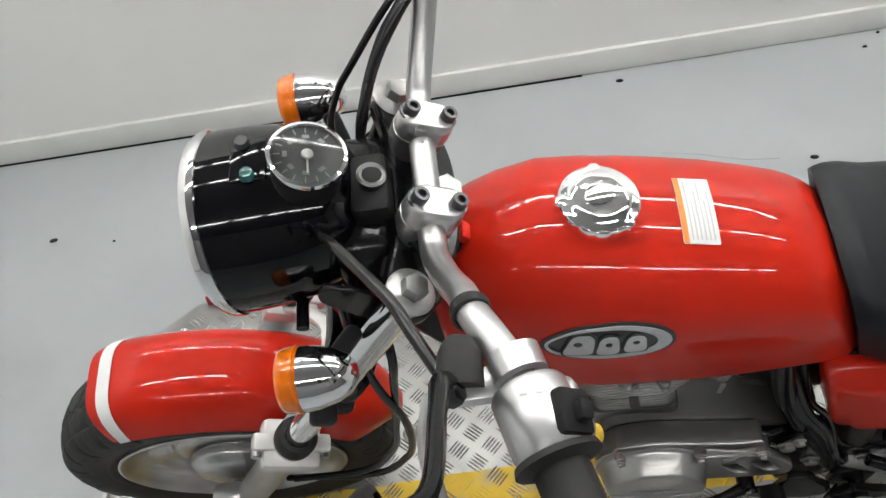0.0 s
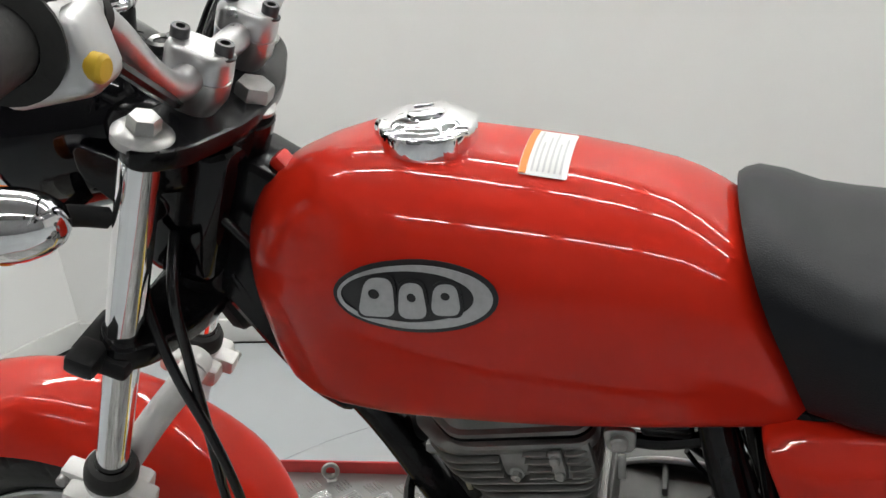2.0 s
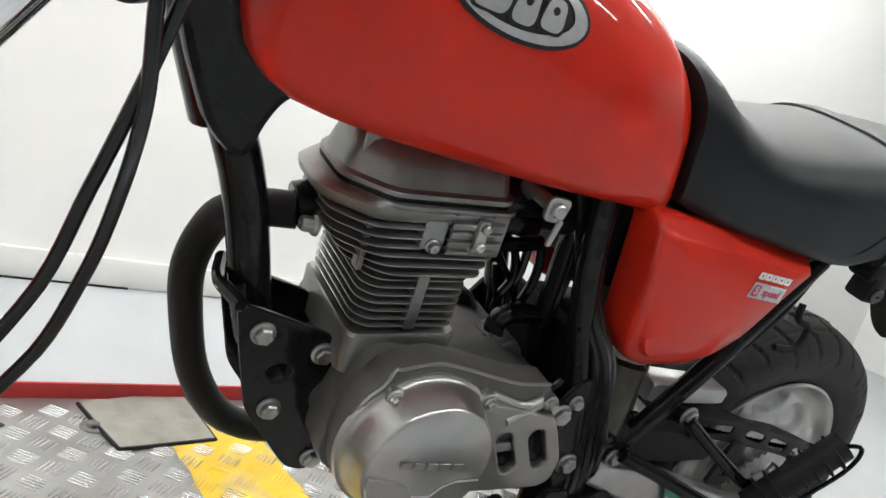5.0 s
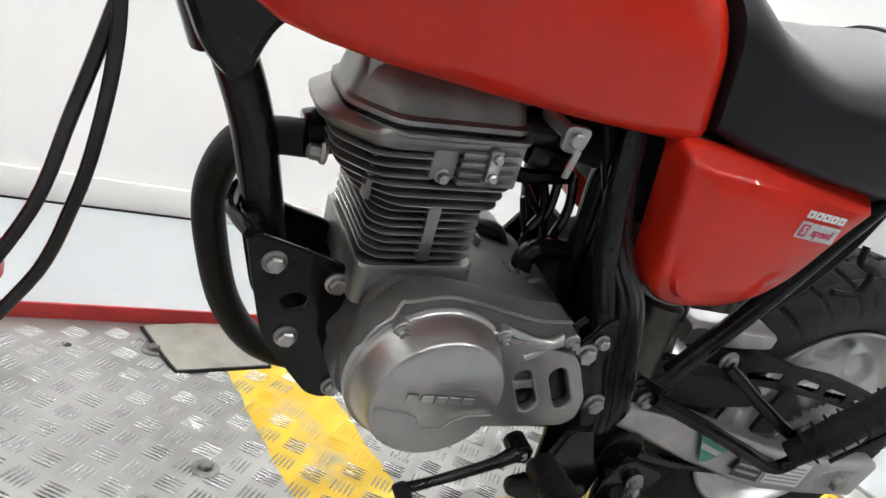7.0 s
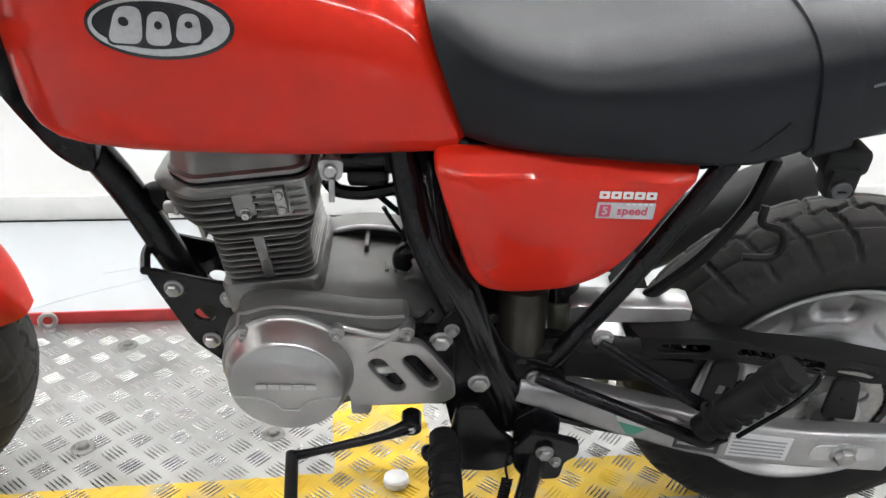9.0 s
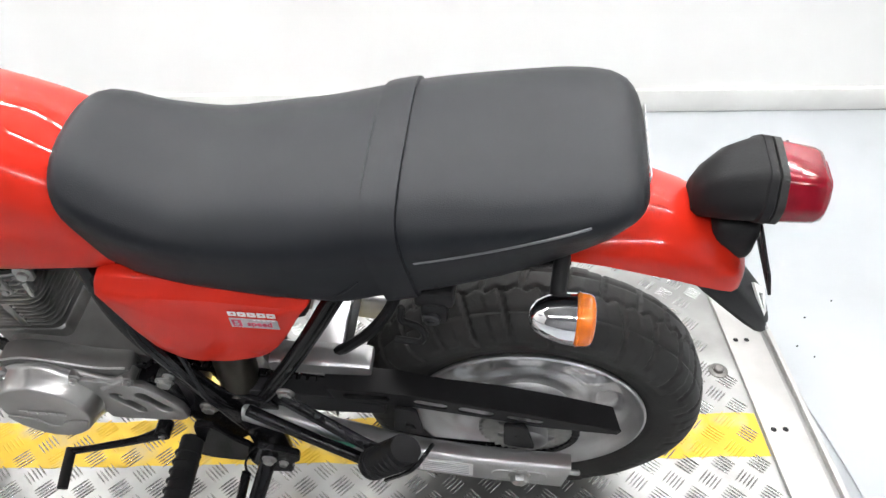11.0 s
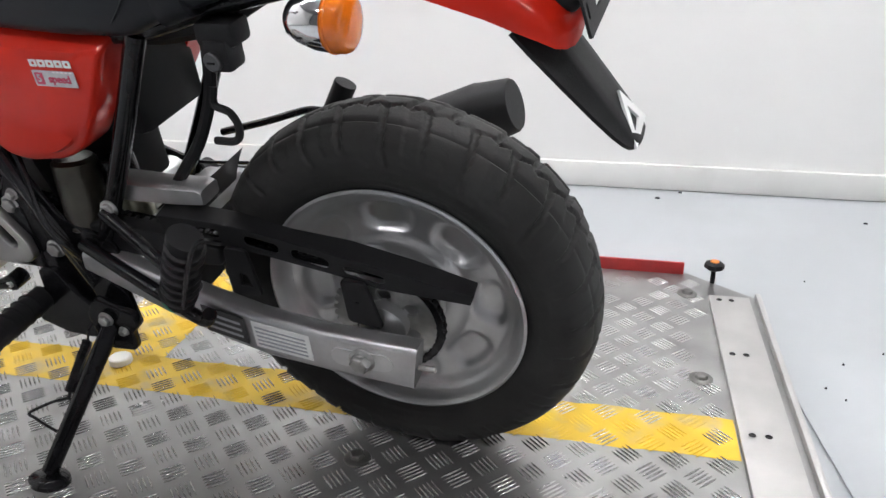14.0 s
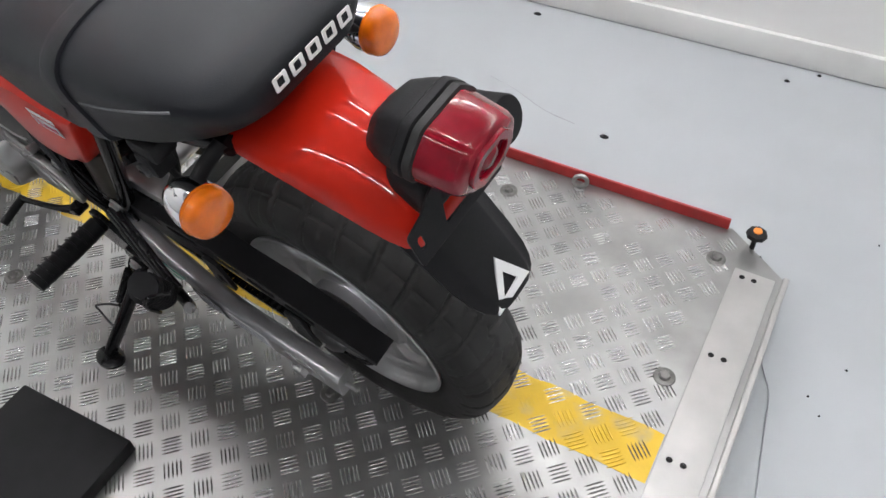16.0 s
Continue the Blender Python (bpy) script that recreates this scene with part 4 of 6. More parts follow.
for q, r in (([(-0.576, 0.012, 0.497), (-0.552, 0.012, 0.473), (-0.530, 0.012, 0.455)], 0.0037), ([(-0.554, 0.012, 0.500), (-0.540, 0.012, 0.482), (-0.532, 0.012, 0.458), (-0.537, 0.012, 0.440), (-0.536, 0.012, 0.418)], 0.0050), ([(-0.533, 0.012, 0.506), (-0.526, 0.012, 0.470), (-0.527, 0.012, 0.455), (-0.515, 0.012, 0.432)], 0.0050), ([(-0.563, 0.012, 0.473), (-0.554, 0.012, 0.456), (-0.534, 0.012, 0.424)], 0.0028), ([(-0.518, 0.012, 0.508), (-0.506, 0.012, 0.479), (-0.503, 0.012, 0.459), (-0.506, 0.012, 0.429)], 0.0054), ([(-0.623, -0.010, 0.521), (-0.617, -0.010, 0.512), (-0.608, -0.010, 0.507), (-0.586, -0.010, 0.505), (-0.564, -0.010, 0.509), (-0.539, -0.010, 0.515)], 0.0080)):
    part("drain_hose", tube(q, r, 8), CABLE, bike)
part("air_box", box((-0.450, 0.01, 0.545), (0.08, 0.12, 0.10), 0.015), PLASTIC, bike, "black air box")
part("intake_tube", tube([(-0.49, 0.0, 0.545), (-0.53, 0.0, 0.55), (-0.56, 0, 0.55)], 0.022, 16), PLASTIC, bike)
carb = part("carburettor", join(rod((-0.625, 0.0, 0.547), (-0.55, 0.0, 0.552), 0.021, 20), rod((-0.585, 0, 0.535), (-0.585, 0, 0.61), 0.019, 20), box((-0.578, 0, 0.530), (0.045, 0.045, 0.022), 0.006)), BLACK, bike)
choke = part("choke_plate", plate([round_poly([(-0.621, 0.587), (-0.597, 0.588), (-0.599, 0.566), (-0.618, 0.565)], 0.007)], 0.005, side(-0.082), 0.001), STEEL, bike, "zinc choke lever plate")
part("choke_boss", rod((-0.609, -0.03, 0.577), (-0.609, -0.090, 0.577), 0.007), STEEL, choke)
part("choke_lever", moved(box((0, 0, -0.019), (0.006, 0.003, 0.026), 0.0012), Matrix.Translation((-0.607, -0.092, 0.577)) @ Matrix.Rotation(radians(2), 4, "Y")), STEEL, choke)

# ---- engine ----
CYL = Matrix.Translation((-0.682, 0, 0.40)) @ Matrix.Rotation(radians(-8.5), 4, "Y")


def rrect(hx, hy, r, z, seg=5, cx=0.0):
    out = []
    for sx, sy, a0 in ((1, 1, 0), (-1, 1, 90), (-1, -1, 180), (1, -1, 270)):
        for k in range(seg + 1):
            a = radians(a0 + 90 * k / seg)
            out.append((cx + sx * (hx - r) + r * math.cos(a), sy * (hy - r) + r * math.sin(a), z))
    return out


def orect(hx, hy, z, cx=0.0, cf=0.030, cr=0.010):
    """A plan outline with cut corners: large at the front, small behind."""
    pts = [(cx + hx, -hy + cr), (cx + hx, hy - cr), (cx + hx - cr, hy), (cx - hx + cf, hy), (cx - hx, hy - cf), (cx - hx, -hy + cf), (cx - hx + cf, -hy), (cx + hx - cr, -hy)]
    return [(x, y, z) for x, y in round_poly(pts, 0.013, 4)]


engine = part("cylinder", moved(rings([rrect(0.036, 0.044, 0.014, z) for z in (-0.02, 0.135)]), CYL), CAST, bike, "grey finned cast cylinder and head")


def fin(hx, hy, z, cx=0.0, t=0.0011, cf=0.030):
    return rings([orect(hx - d, hy - d, z + dz, cx, cf) for d, dz in ((0.0012, -t), (0, -t * 0.4), (0, t * 0.4), (0.0012, t))])


for k in range(7):      # barrel fins
    part("fin", moved(fin(0.0525, 0.064, 0.0290 + k * 0.0080, cf=0.012, t=0.0009), CYL), CAST, engine)
part("barrel_foot", moved(rings([rrect(0.056, 0.066, 0.012, z) for z in (-0.02, 0.018)] + [rrect(0.054, 0.064, 0.012, 0.021)]), CYL), CAST, engine)
for k in range(3):      # full head fins, wider step by step
    part("fin", moved(fin(0.0640 + 0.0055 * k, 0.069, 0.0845 + k * 0.0090, cx=-0.003 - 0.002 * k), CYL), CAST, engine)


def cut_fin(z, hx, cx, lo, hi, grow=0.0):
    bm = fin(hx, 0.069 + grow, z, cx)
    for cut, sgn in ((lo, 1), (hi, -1)):
        geom = bm.verts[:] + bm.edges[:] + bm.faces[:]
        got = bmesh.ops.bisect_plane(bm, geom=geom, plane_co=(cut, 0, 0), plane_no=(-sgn, 0, 0), clear_outer=True)
        edges = [e for e in got["geom_cut"] if isinstance(e, bmesh.types.BMEdge)]
        if edges:
            bmesh.ops.edgeloop_fill(bm, edges=edges)
    return bm


for k in range(3):      # front head fins that stop at the plug recess
    part("fin", moved(cut_fin(0.1110 + k * 0.0090, 0.0790 + 0.0020 * k, -0.0085, -9, -0.014), CYL), CAST, engine)
for k in range(5):      # short fins of the rear block, parted by the sensor
    z = 0.1110 + k * 0.0088
    part("fin", moved(cut_fin(z, 0.0740, -0.004, 0.010, 0.031, 0.003), CYL), CAST, engine)
    part("fin", moved(cut_fin(z, 0.0740, -0.004, 0.047, 9, 0.003), CYL), CAST, engine)
part("fin_rib", moved(box((-0.058, -0.050, 0.1080), (0.0055, 0.012, 0.054), 0.001), CYL), CAST, engine)
part("fin_rib", moved(box((0.002, -0.057, 0.0540), (0.012, 0.016, 0.056), 0.002), CYL), CAST, engine)
part("head_core", moved(join(rings([rrect(0.046, 0.050, 0.02, z, cx=-0.004) for z in (0.078, 0.140)]), box((-0.002, -0.060, 0.1260), (0.024, 0.012, 0.036), 0.004), box((0.040, -0.062, 0.127), (0.056, 0.010, 0.046), 0.003)), CYL), CAST, engine)
part("head_cover", moved(rings([orect(0.083, 0.064, 0.1330, -0.011, 0.036), orect(0.087, 0.067, 0.1375, -0.013, 0.038), orect(0.088, 0.068, 0.1450, -0.014, 0.038), orect(0.082, 0.066, 0.1500, -0.010, 0.036)]), CYL), CAST, engine)
part("head_brow", moved(join(rings([orect(0.0765, 0.071, 0.1462, -0.003, 0.034), orect(0.0775, 0.0725, 0.1480, -0.003, 0.035), orect(0.0770, 0.0715, 0.1505, -0.003, 0.035)])), CYL), CAST, engine)
rocker = part("rocker_cover", moved(rings([orect(0.076, 0.0640, 0.1530, -0.006, 0.034), orect(0.078, 0.066, 0.1548, -0.006, 0.035), orect(0.078, 0.066, 0.1590, -0.006, 0.035), orect(0.0745, 0.062, 0.1615, -0.006, 0.034), orect(0.0715, 0.057, 0.176, -0.005, 0.031), orect(0.068, 0.051, 0.187, -0.004, 0.028), orect(0.060, 0.043, 0.193, -0.002, 0.024), orect(0.05, 0.034, 0.195, -0.002, 0.02)]), CYL), CAST, engine, "plain cast rocker cover")
for k in range(4):      # upright ribs on the cover's brow
    part("cover_rib", moved(box((-0.064 + 0.0015 * abs(k - 1.5), -0.030 + 0.020 * k, 0.188), (0.016, 0.0035, 0.032), 0.0012), CYL), CAST, engine)
part("gasket", moved(rings([orect(0.0775, 0.0652, 0.1500, -0.006, 0.034), orect(0.0775, 0.0652, 0.1535, -0.006, 0.034)]), CYL), BLACK, engine)
part("sensor_plate", moved(join(box((0.039, -0.0715, 0.1275), (0.012, 0.007, 0.032), 0.004), rod((0.039, -0.072, 0.1365), (0.039, -0.080, 0.1365), 0.0045), rod((0.039, -0.072, 0.1185), (0.039, -0.079, 0.1185), 0.0045)), CYL), STEEL, engine)
bolt(CYL @ Vector((-0.002, -0.066, 0.1130)), (0, -1, 0), 0.005, 0.007, parent=engine)
bolt(CYL @ Vector((-0.090, -0.022, 0.103)), (-1, 0, 0), 0.007, 0.014, parent=engine)
part("exhaust_flange", moved(rod((-0.075, 0.010, 0.112), (-0.100, 0.010, 0.105), 0.021, 24), CYL), BLACK, engine)
# Crankcase, an upright outline with bulged sides.
case = [(-0.712, 0.405), (-0.722, 0.345), (-0.722, 0.290), (-0.68, 0.262), (-0.60, 0.268), (-0.50, 0.275), (-0.468, 0.30), (-0.462, 0.335), (-0.478, 0.366), (-0.505, 0.384), (-0.545, 0.395), (-0.600, 0.400), (-0.635, 0.402)]
crank = part("crankcase", plate([round_poly(case, 0.018, 5)], 0.17, side(0.005), 0.007), CASE, bike, "grey cast crankcase")
upper = [(-0.645, 0.385), (-0.645, 0.402), (-0.625, 0.411), (-0.600, 0.417), (-0.580, 0.4185), (-0.552, 0.416), (-0.540, 0.411), (-0.525, 0.394), (-0.51, 0.375), (-0.60, 0.37)]
part("case_upper", plate([round_poly(upper, 0.005, 3)], 0.030, side(0.067), 0.002), CASE, crank)
part("case_lip", tube([(-0.640, 0.050, 0.404), (-0.618, 0.050, 0.413), (-0.598, 0.050, 0.4175), (-0.580, 0.050, 0.4185), (-0.552, 0.050, 0.416), (-0.540, 0.050, 0.410), (-0.526, 0.050, 0.394)], 0.0035, 8), SWING, crank)
part("rib", box((-0.584, 0.034, 0.405), (0.0055, 0.036, 0.020), 0.0015), CASE, crank)
for x in (-0.558, -0.547):
    part("rib", box((x, -0.010, 0.400), (0.0045, 0.018, 0.012), 0.0015), CASE, crank)
part("rib", box((-0.581, -0.046, 0.399), (0.006, 0.050, 0.006), 0.0015), CASE, crank)
part("case_joint", tube([(-0.640, 0.004, 0.4025), (-0.600, 0.004, 0.4005), (-0.545, 0.004, 0.3955), (-0.510, 0.004, 0.387), (-0.482, 0.004, 0.368)], 0.0022, 6), CAST, crank)
part("case_boss", rod((-0.525, -0.03, 0.386), (-0.525, 0.02, 0.386), 0.020, 24, 0.003), CASE, crank)
part("elbow_clip", lathe([(0.0095, -0.003), (0.0102, -0.0028), (0.0102, 0.0028), (0.0095, 0.003)], axis((-0.538, -0.008, 0.402), (0.1, 0, 1)) @ Matrix.Diagonal((1.3, 1.3, 1, 1)), 18), STEEL, bike)
part("elbow_hose", tube([(-0.537, -0.008, 0.396), (-0.541, -0.008, 0.413), (-0.535, -0.008, 0.426), (-0.514, -0.008, 0.432), (-0.491, -0.008, 0.431)], 0.0115, 12), CABLE, bike, "black rubber elbow hose")
# Ridge line of the side cover and its flat body.
gc = Vector((-0.6605, 0, 0.340))
body2d = [(-0.730, 0.378), (-0.731, 0.335), (-0.715, 0.290), (-0.66, 0.266), (-0.61, 0.278), (-0.575, 0.295), (-0.535, 0.36), (-0.533, 0.412), (-0.569, 0.411), (-0.598, 0.414), (-0.642, 0.421), (-0.674, 0.423), (-0.708, 0.412), (-0.716, 0.395)]
gen = part("generator_cover", plate([round_poly(body2d, 0.008, 4)], 0.030, side(-0.096), 0.0035), CASE, bike, "silver round generator cover")
part("generator_dome", lathe([(0.0760, -0.004), (0.0755, 0.0030), (0.0730, 0.0045), (0.0712, 0.0065), (0.0702, 0.010), (0.0632, 0.0325), (0.0618, 0.0348), (0.0602, 0.0358), (0.0, 0.0364)], axis((gc.x, -0.113, gc.z), (0, -1, 0.03)), 64), COVER, gen)
lower = [(gc.x + 0.0580 * math.cos(a), gc.z + 0.0580 * math.sin(a)) for a in (radians(190 + 160 * k / 24) for k in range(25))]
lower = lower + [(gc.x + 0.034, gc.z - 0.012), (gc.x + 0.022, gc.z - 0.018), (gc.x + 0.013, gc.z - 0.030), (gc.x - 0.006, gc.z - 0.030), (gc.x - 0.016, gc.z - 0.017), (gc.x - 0.03, gc.z - 0.0125)]
part("dome_step", plate([lower], 0.003, side(-0.1508), 0.0007), COVER, gen)
for k in range(5):
    x = gc.x - 0.027 + k * 0.0135
    part("mark_block", plate([round_poly([(x - 0.0055, gc.z + 0.002), (x + 0.0055, gc.z + 0.002), (x + 0.0055, gc.z + 0.0085), (x - 0.0055, gc.z + 0.0085)], 0.001)], 0.0012, side(-0.1511)), ALU, gen)
part("cover_ridge", tube([(-0.732, -0.110, 0.352), (-0.727, -0.111, 0.379), (-0.715, -0.111, 0.396), (-0.711, -0.111, 0.413), (-0.704, -0.111, 0.4145), (-0.674, -0.111, 0.424), (-0.642, -0.111, 0.422), (-0.598, -0.111, 0.415), (-0.569, -0.111, 0.412), (-0.535, -0.110, 0.414)], 0.0017, 8, 3), COVER, gen)
for x, z in ((-0.706, 0.392), (-0.607, 0.396), (-0.532, 0.399)):
    part("screw_boss", join(rod((x, -0.10, z), (x, -0.122, z), 0.0085), tube([(x, -0.112, z), (x + (gc.x - x) * 0.2, -0.116, z + (gc.z - z) * 0.25), (x + (gc.x - x) * 0.34, -0.120, z + (gc.z - z) * 0.42)], [0.0075, 0.0062, 0.005], 10, 4)), COVER, gen)
    bolt((x, -0.123, z), (0, -1, 0), 0.005, 0.006, parent=gen)
# Sprocket cover with two slanted windows.
spk = [(-0.606, 0.391), (-0.577, 0.390), (-0.519, 0.382), (-0.504, 0.365), (-0.480, 0.330), (-0.477, 0.304), (-0.489, 0.295), (-0.543, 0.290), (-0.592, 0.287), (-0.602, 0.335)]
sc = part("sprocket_cover", plate([round_poly(spk, 0.006), slot(-0.5640, 0.3515, -0.5420, 0.3195, 0.0115), slot(-0.5265, 0.3580, -0.5040, 0.3255, 0.0115)], 0.012, side(-0.1155), 0.002), COVER, bike, "silver sprocket cover with two slots")
part("slot_bar", plate([[(-0.572, 0.340), (-0.536, 0.346), (-0.536, 0.337), (-0.572, 0.331)]], 0.006, side(-0.1125), 0.001), COVER, sc)
part("cover_shelf", tube([(-0.604, -0.112, 0.399), (-0.585, -0.114, 0.3955), (-0.565, -0.115, 0.391), (-0.537, -0.115, 0.393)], 0.0042, 10), COVER, sc)
part("cover_shelf", tube([(-0.604, -0.114, 0.390), (-0.577, -0.116, 0.3885), (-0.545, -0.117, 0.385), (-0.519, -0.116, 0.381)], 0.0030, 10), COVER, sc)
# Black block that stands in for the shade behind the cover's slots.
part("sprocket_shadow", box((-0.54, -0.085, 0.326), (0.13, 0.05, 0.105), 0.01), BLACK, bike)
part("sump", box((-0.60, 0.0, 0.262), (0.18, 0.13, 0.03), 0.008), CAST, crank)
part("case_lug", box((-0.585, -0.095, 0.272), (0.025, 0.03, 0.03), 0.005), COVER, crank)
# Gear lever.
gl = part("gear_lever", join(tube([(-0.525, -0.128, 0.262), (-0.56, -0.140, 0.256), (-0.63, -0.155, 0.247), (-0.662, -0.16, 0.242)], [0.010, 0.006, 0.005, 0.006], 10, 4), rod((-0.525, -0.11, 0.262), (-0.525, -0.135, 0.262), 0.012)), BLACK, bike, "black gear lever")
part("lever_toe", tube([(-0.661, -0.155, 0.242), (-0.658, -0.185, 0.238), (-0.655, -0.212, 0.234)], 0.0075, 12), PLASTIC, gl)
bolt((-0.525, -0.134, 0.262), (0, -1, 0), 0.005, 0.004, parent=gl)
# Rider's foot peg and its bracket.
fp = part("foot_bracket", plate([round_poly([(-0.512, 0.212), (-0.480, 0.222), (-0.472, 0.288), (-0.446, 0.290), (-0.424, 0.252), (-0.402, 0.228), (-0.400, 0.192), (-0.425, 0.180), (-0.470, 0.182), (-0.508, 0.196)], 0.007)], 0.010, side(-0.122), 0.002), BLACK, bike, "black foot peg bracket")
peg = part("foot_peg", tube([(-0.487, -0.125, 0.240), (-0.484, -0.19, 0.243), (-0.482, -0.262, 0.248)], [0.017, 0.0175, 0.017], 16, 4), PLASTIC, fp, "ribbed black rubber foot peg")
for k in range(8):
    part("peg_rib", lathe([(0.0165, -0.0022), (0.0192, -0.0012), (0.0192, 0.0012), (0.0165, 0.0022)], axis((-0.4868 + 0.0004 * k, -0.150 - 0.0145 * k, 0.2412 + 0.0008 * k), (0.02, -1, 0.06)), 20), PLASTIC, peg)
# Side stand, down on the deck.
FOOT = STAND.inverted() @ Vector((-0.432, -0.150, 0.004))
st = part("side_stand", tube([(-0.372, -0.128, 0.225), Vector((-0.372, -0.128, 0.225)).lerp(FOOT + Vector((0, 0.006, 0.010)), 0.5), FOOT + Vector((0, 0.006, 0.010))], [0.0125, 0.0115, 0.011], 12), BLACK, bike, "black side stand")
part("stand_foot", moved(lathe([(0, 0.008), (0.017, 0.007), (0.022, 0.003), (0.022, -0.003), (0, -0.003)], None, 20), Matrix.Translation(FOOT) @ Matrix.Rotation(radians(-12.2), 4, "X") @ Matrix.Diagonal((1.35, 1, 1, 1))), BLACK, st)
part("stand_lug", join(plate([round_poly([(-0.402, 0.236), (-0.384, 0.262), (-0.350, 0.250), (-0.328, 0.243), (-0.328, 0.226), (-0.342, 0.214), (-0.345, 0.184), (-0.385, 0.180), (-0.400, 0.205)], 0.006)], 0.012, side(-0.134), 0.002), plate([round_poly([(-0.402, 0.262), (-0.372, 0.285), (-0.350, 0.262), (-0.348, 0.205), (-0.385, 0.200), (-0.400, 0.215)], 0.007)], 0.010, side(-0.112), 0.002), rod((-0.368, -0.106, 0.238), (-0.368, -0.146, 0.238), 0.011, 18)), BLACK, st)
bolt((-0.368, -0.146, 0.238), (0, -1, 0), 0.0080, 0.007, parent=st)
bolt((-0.352, -0.140, 0.216), (0, -1, 0), 0.0055, 0.006, parent=st)
S0, S1 = Vector((-0.409, -0.152, 0.198)), Vector((-0.425, -0.198, 0.143))
sw_ = axis(S0, S1 - S0)
coil = [sw_ @ Vector((0.0062 * math.cos(k * 0.9), 0.0062 * math.sin(k * 0.9), (S1 - S0).length * k / 160)) for k in range(161)]
sp = part("stand_spring", tube(coil, 0.0015, 5, 1), BLACK, st)
part("spring_core", rod(S0, S1, 0.0058, 12), BLACK, sp)
part("spring_hook", tube([S0, (-0.411, -0.142, 0.209), (-0.404, -0.132, 0.222), (-0.396, -0.125, 0.240)], 0.0019, 6), BLACK, sp)
part("stand_wire", tube([S1, (-0.426, -0.203, 0.137), (-0.45, -0.209, 0.129), (-0.478, -0.219, 0.117), (-0.486, -0.224, 0.112), (-0.474, -0.226, 0.109), (-0.45, -0.231, 0.104), (-0.427, -0.234, 0.100)], 0.0022, 6, 3), BLACK, st)
part("wire_arm", tube([(-0.426, -0.203, 0.137), (-0.415, -0.205, 0.133), (-0.405, -0.209, 0.130)], 0.0022, 6, 3), BLACK, st)

# ---- swingarm, chain and guard ----
for s in (-1, 1):
    up = ((-0.40, 0.318), (-0.34, 0.317), (-0.28, 0.306), (-0.20, 0.290), (-0.14, 0.277), (-0.06, 0.266), (0.062, 0.262))
    lo = ((-0.405, 0.286), (-0.35, 0.270), (-0.28, 0.247), (-0.20, 0.226), (-0.14, 0.213), (-0.05, 0.204), (0.052, 0.198))
    ys = (0.100, 0.106, 0.113, 0.120, 0.123, 0.123, 0.123)
    secs = []
    for (xu, zu), (xl, zl), y in zip(up, lo, ys):
        h, w, r = (zu - zl) / 2, 0.014, 0.008
        ring = []
        for sx, sz, a0 in ((1, 1, 0), (-1, 1, 90), (-1, -1, 180), (1, -1, 270)):
            for k in range(5):
                a = radians(a0 + 22.5 * k)
                f = (sz * (h - r) + r * math.sin(a) + h) / (2 * h)
                ring.append((xl + (xu - xl) * f, s * y + sx * (w - r) + r * math.cos(a), zl + (zu - zl) * f))
        secs.append(ring)
    arm = part("swingarm_side", rings(secs), SWING, bike, "silver alloy swingarm leg")
    if s < 0:
        part("axle_slot", plate([slot(-0.035, 0.236, 0.018, 0.236, 0.013)], 0.002, side(-0.1378)), ALU, arm)
        bolt((-0.008, -0.138, 0.236), (0, -1, 0), 0.0125, 0.012, parent=arm)
        part("adjuster", rod((0.045, -0.123, 0.225), (0.078, -0.123, 0.225), 0.004), STEEL, arm)
        def along(x0, x1, f0, f1):
            zu, zl = (lambda x: float(np.interp(x, *zip(*up)))), (lambda x: float(np.interp(x, *zip(*lo))))
            return [(x, zl(x) + f * (zu(x) - zl(x))) for x, f in ((x0, f0), (x1, f0), (x1, f1), (x0, f1))]
        lb = part("warning_label", plate([along(-0.150, -0.074, 0.22, 0.86)], 0.0006, side(-0.1376)), WHITE, arm, "white paper warning label")
        for k in range(5):
            part("label_bar", plate([along(-0.146, -0.080, 0.30 + k * 0.1, 0.34 + k * 0.1)], 0.0006, side(-0.1381)), GREYPRINT, lb)
        lb = part("dark_label", plate([along(-0.216, -0.160, 0.2, 0.85)], 0.0006, side(-0.1376)), BLACKPRINT, arm, "dark printed label")
        for k in range(3):
            part("label_bar", plate([along(-0.212, -0.166, 0.32 + k * 0.16, 0.38 + k * 0.16)], 0.0006, side(-0.1381)), GREYPRINT, lb)
        lb = part("green_label", plate([[(-0.300, 0.303), (-0.235, 0.279), (-0.262, 0.257), (-0.272, 0.257)]], 0.0006, Matrix.Translation((0, 0, 0)) @ side(-0.1320)), GREEN, arm, "green and white sticker")
        part("label_bar", plate([[(-0.290, 0.289), (-0.246, 0.273), (-0.252, 0.268), (-0.286, 0.280)]], 0.0006, side(-0.1326)), WHITE, lb)
part("chain_slider", plate([round_poly([(-0.42, 0.318), (-0.40, 0.350), (-0.345, 0.356), (-0.27, 0.350), (-0.20, 0.338), (-0.20, 0.318), (-0.28, 0.312), (-0.34, 0.318)], 0.006)], 0.030, side(-0.084), 0.003), PLASTIC, bike, "black chain slider along the swingarm")
part("swingarm_cross", rod((-0.39, -0.09, 0.328), (-0.39, 0.09, 0.328), 0.024), SWING, bike)
part("swingarm_brace", box((-0.30, 0, 0.33), (0.06, 0.17, 0.03), 0.008), SWING, bike)
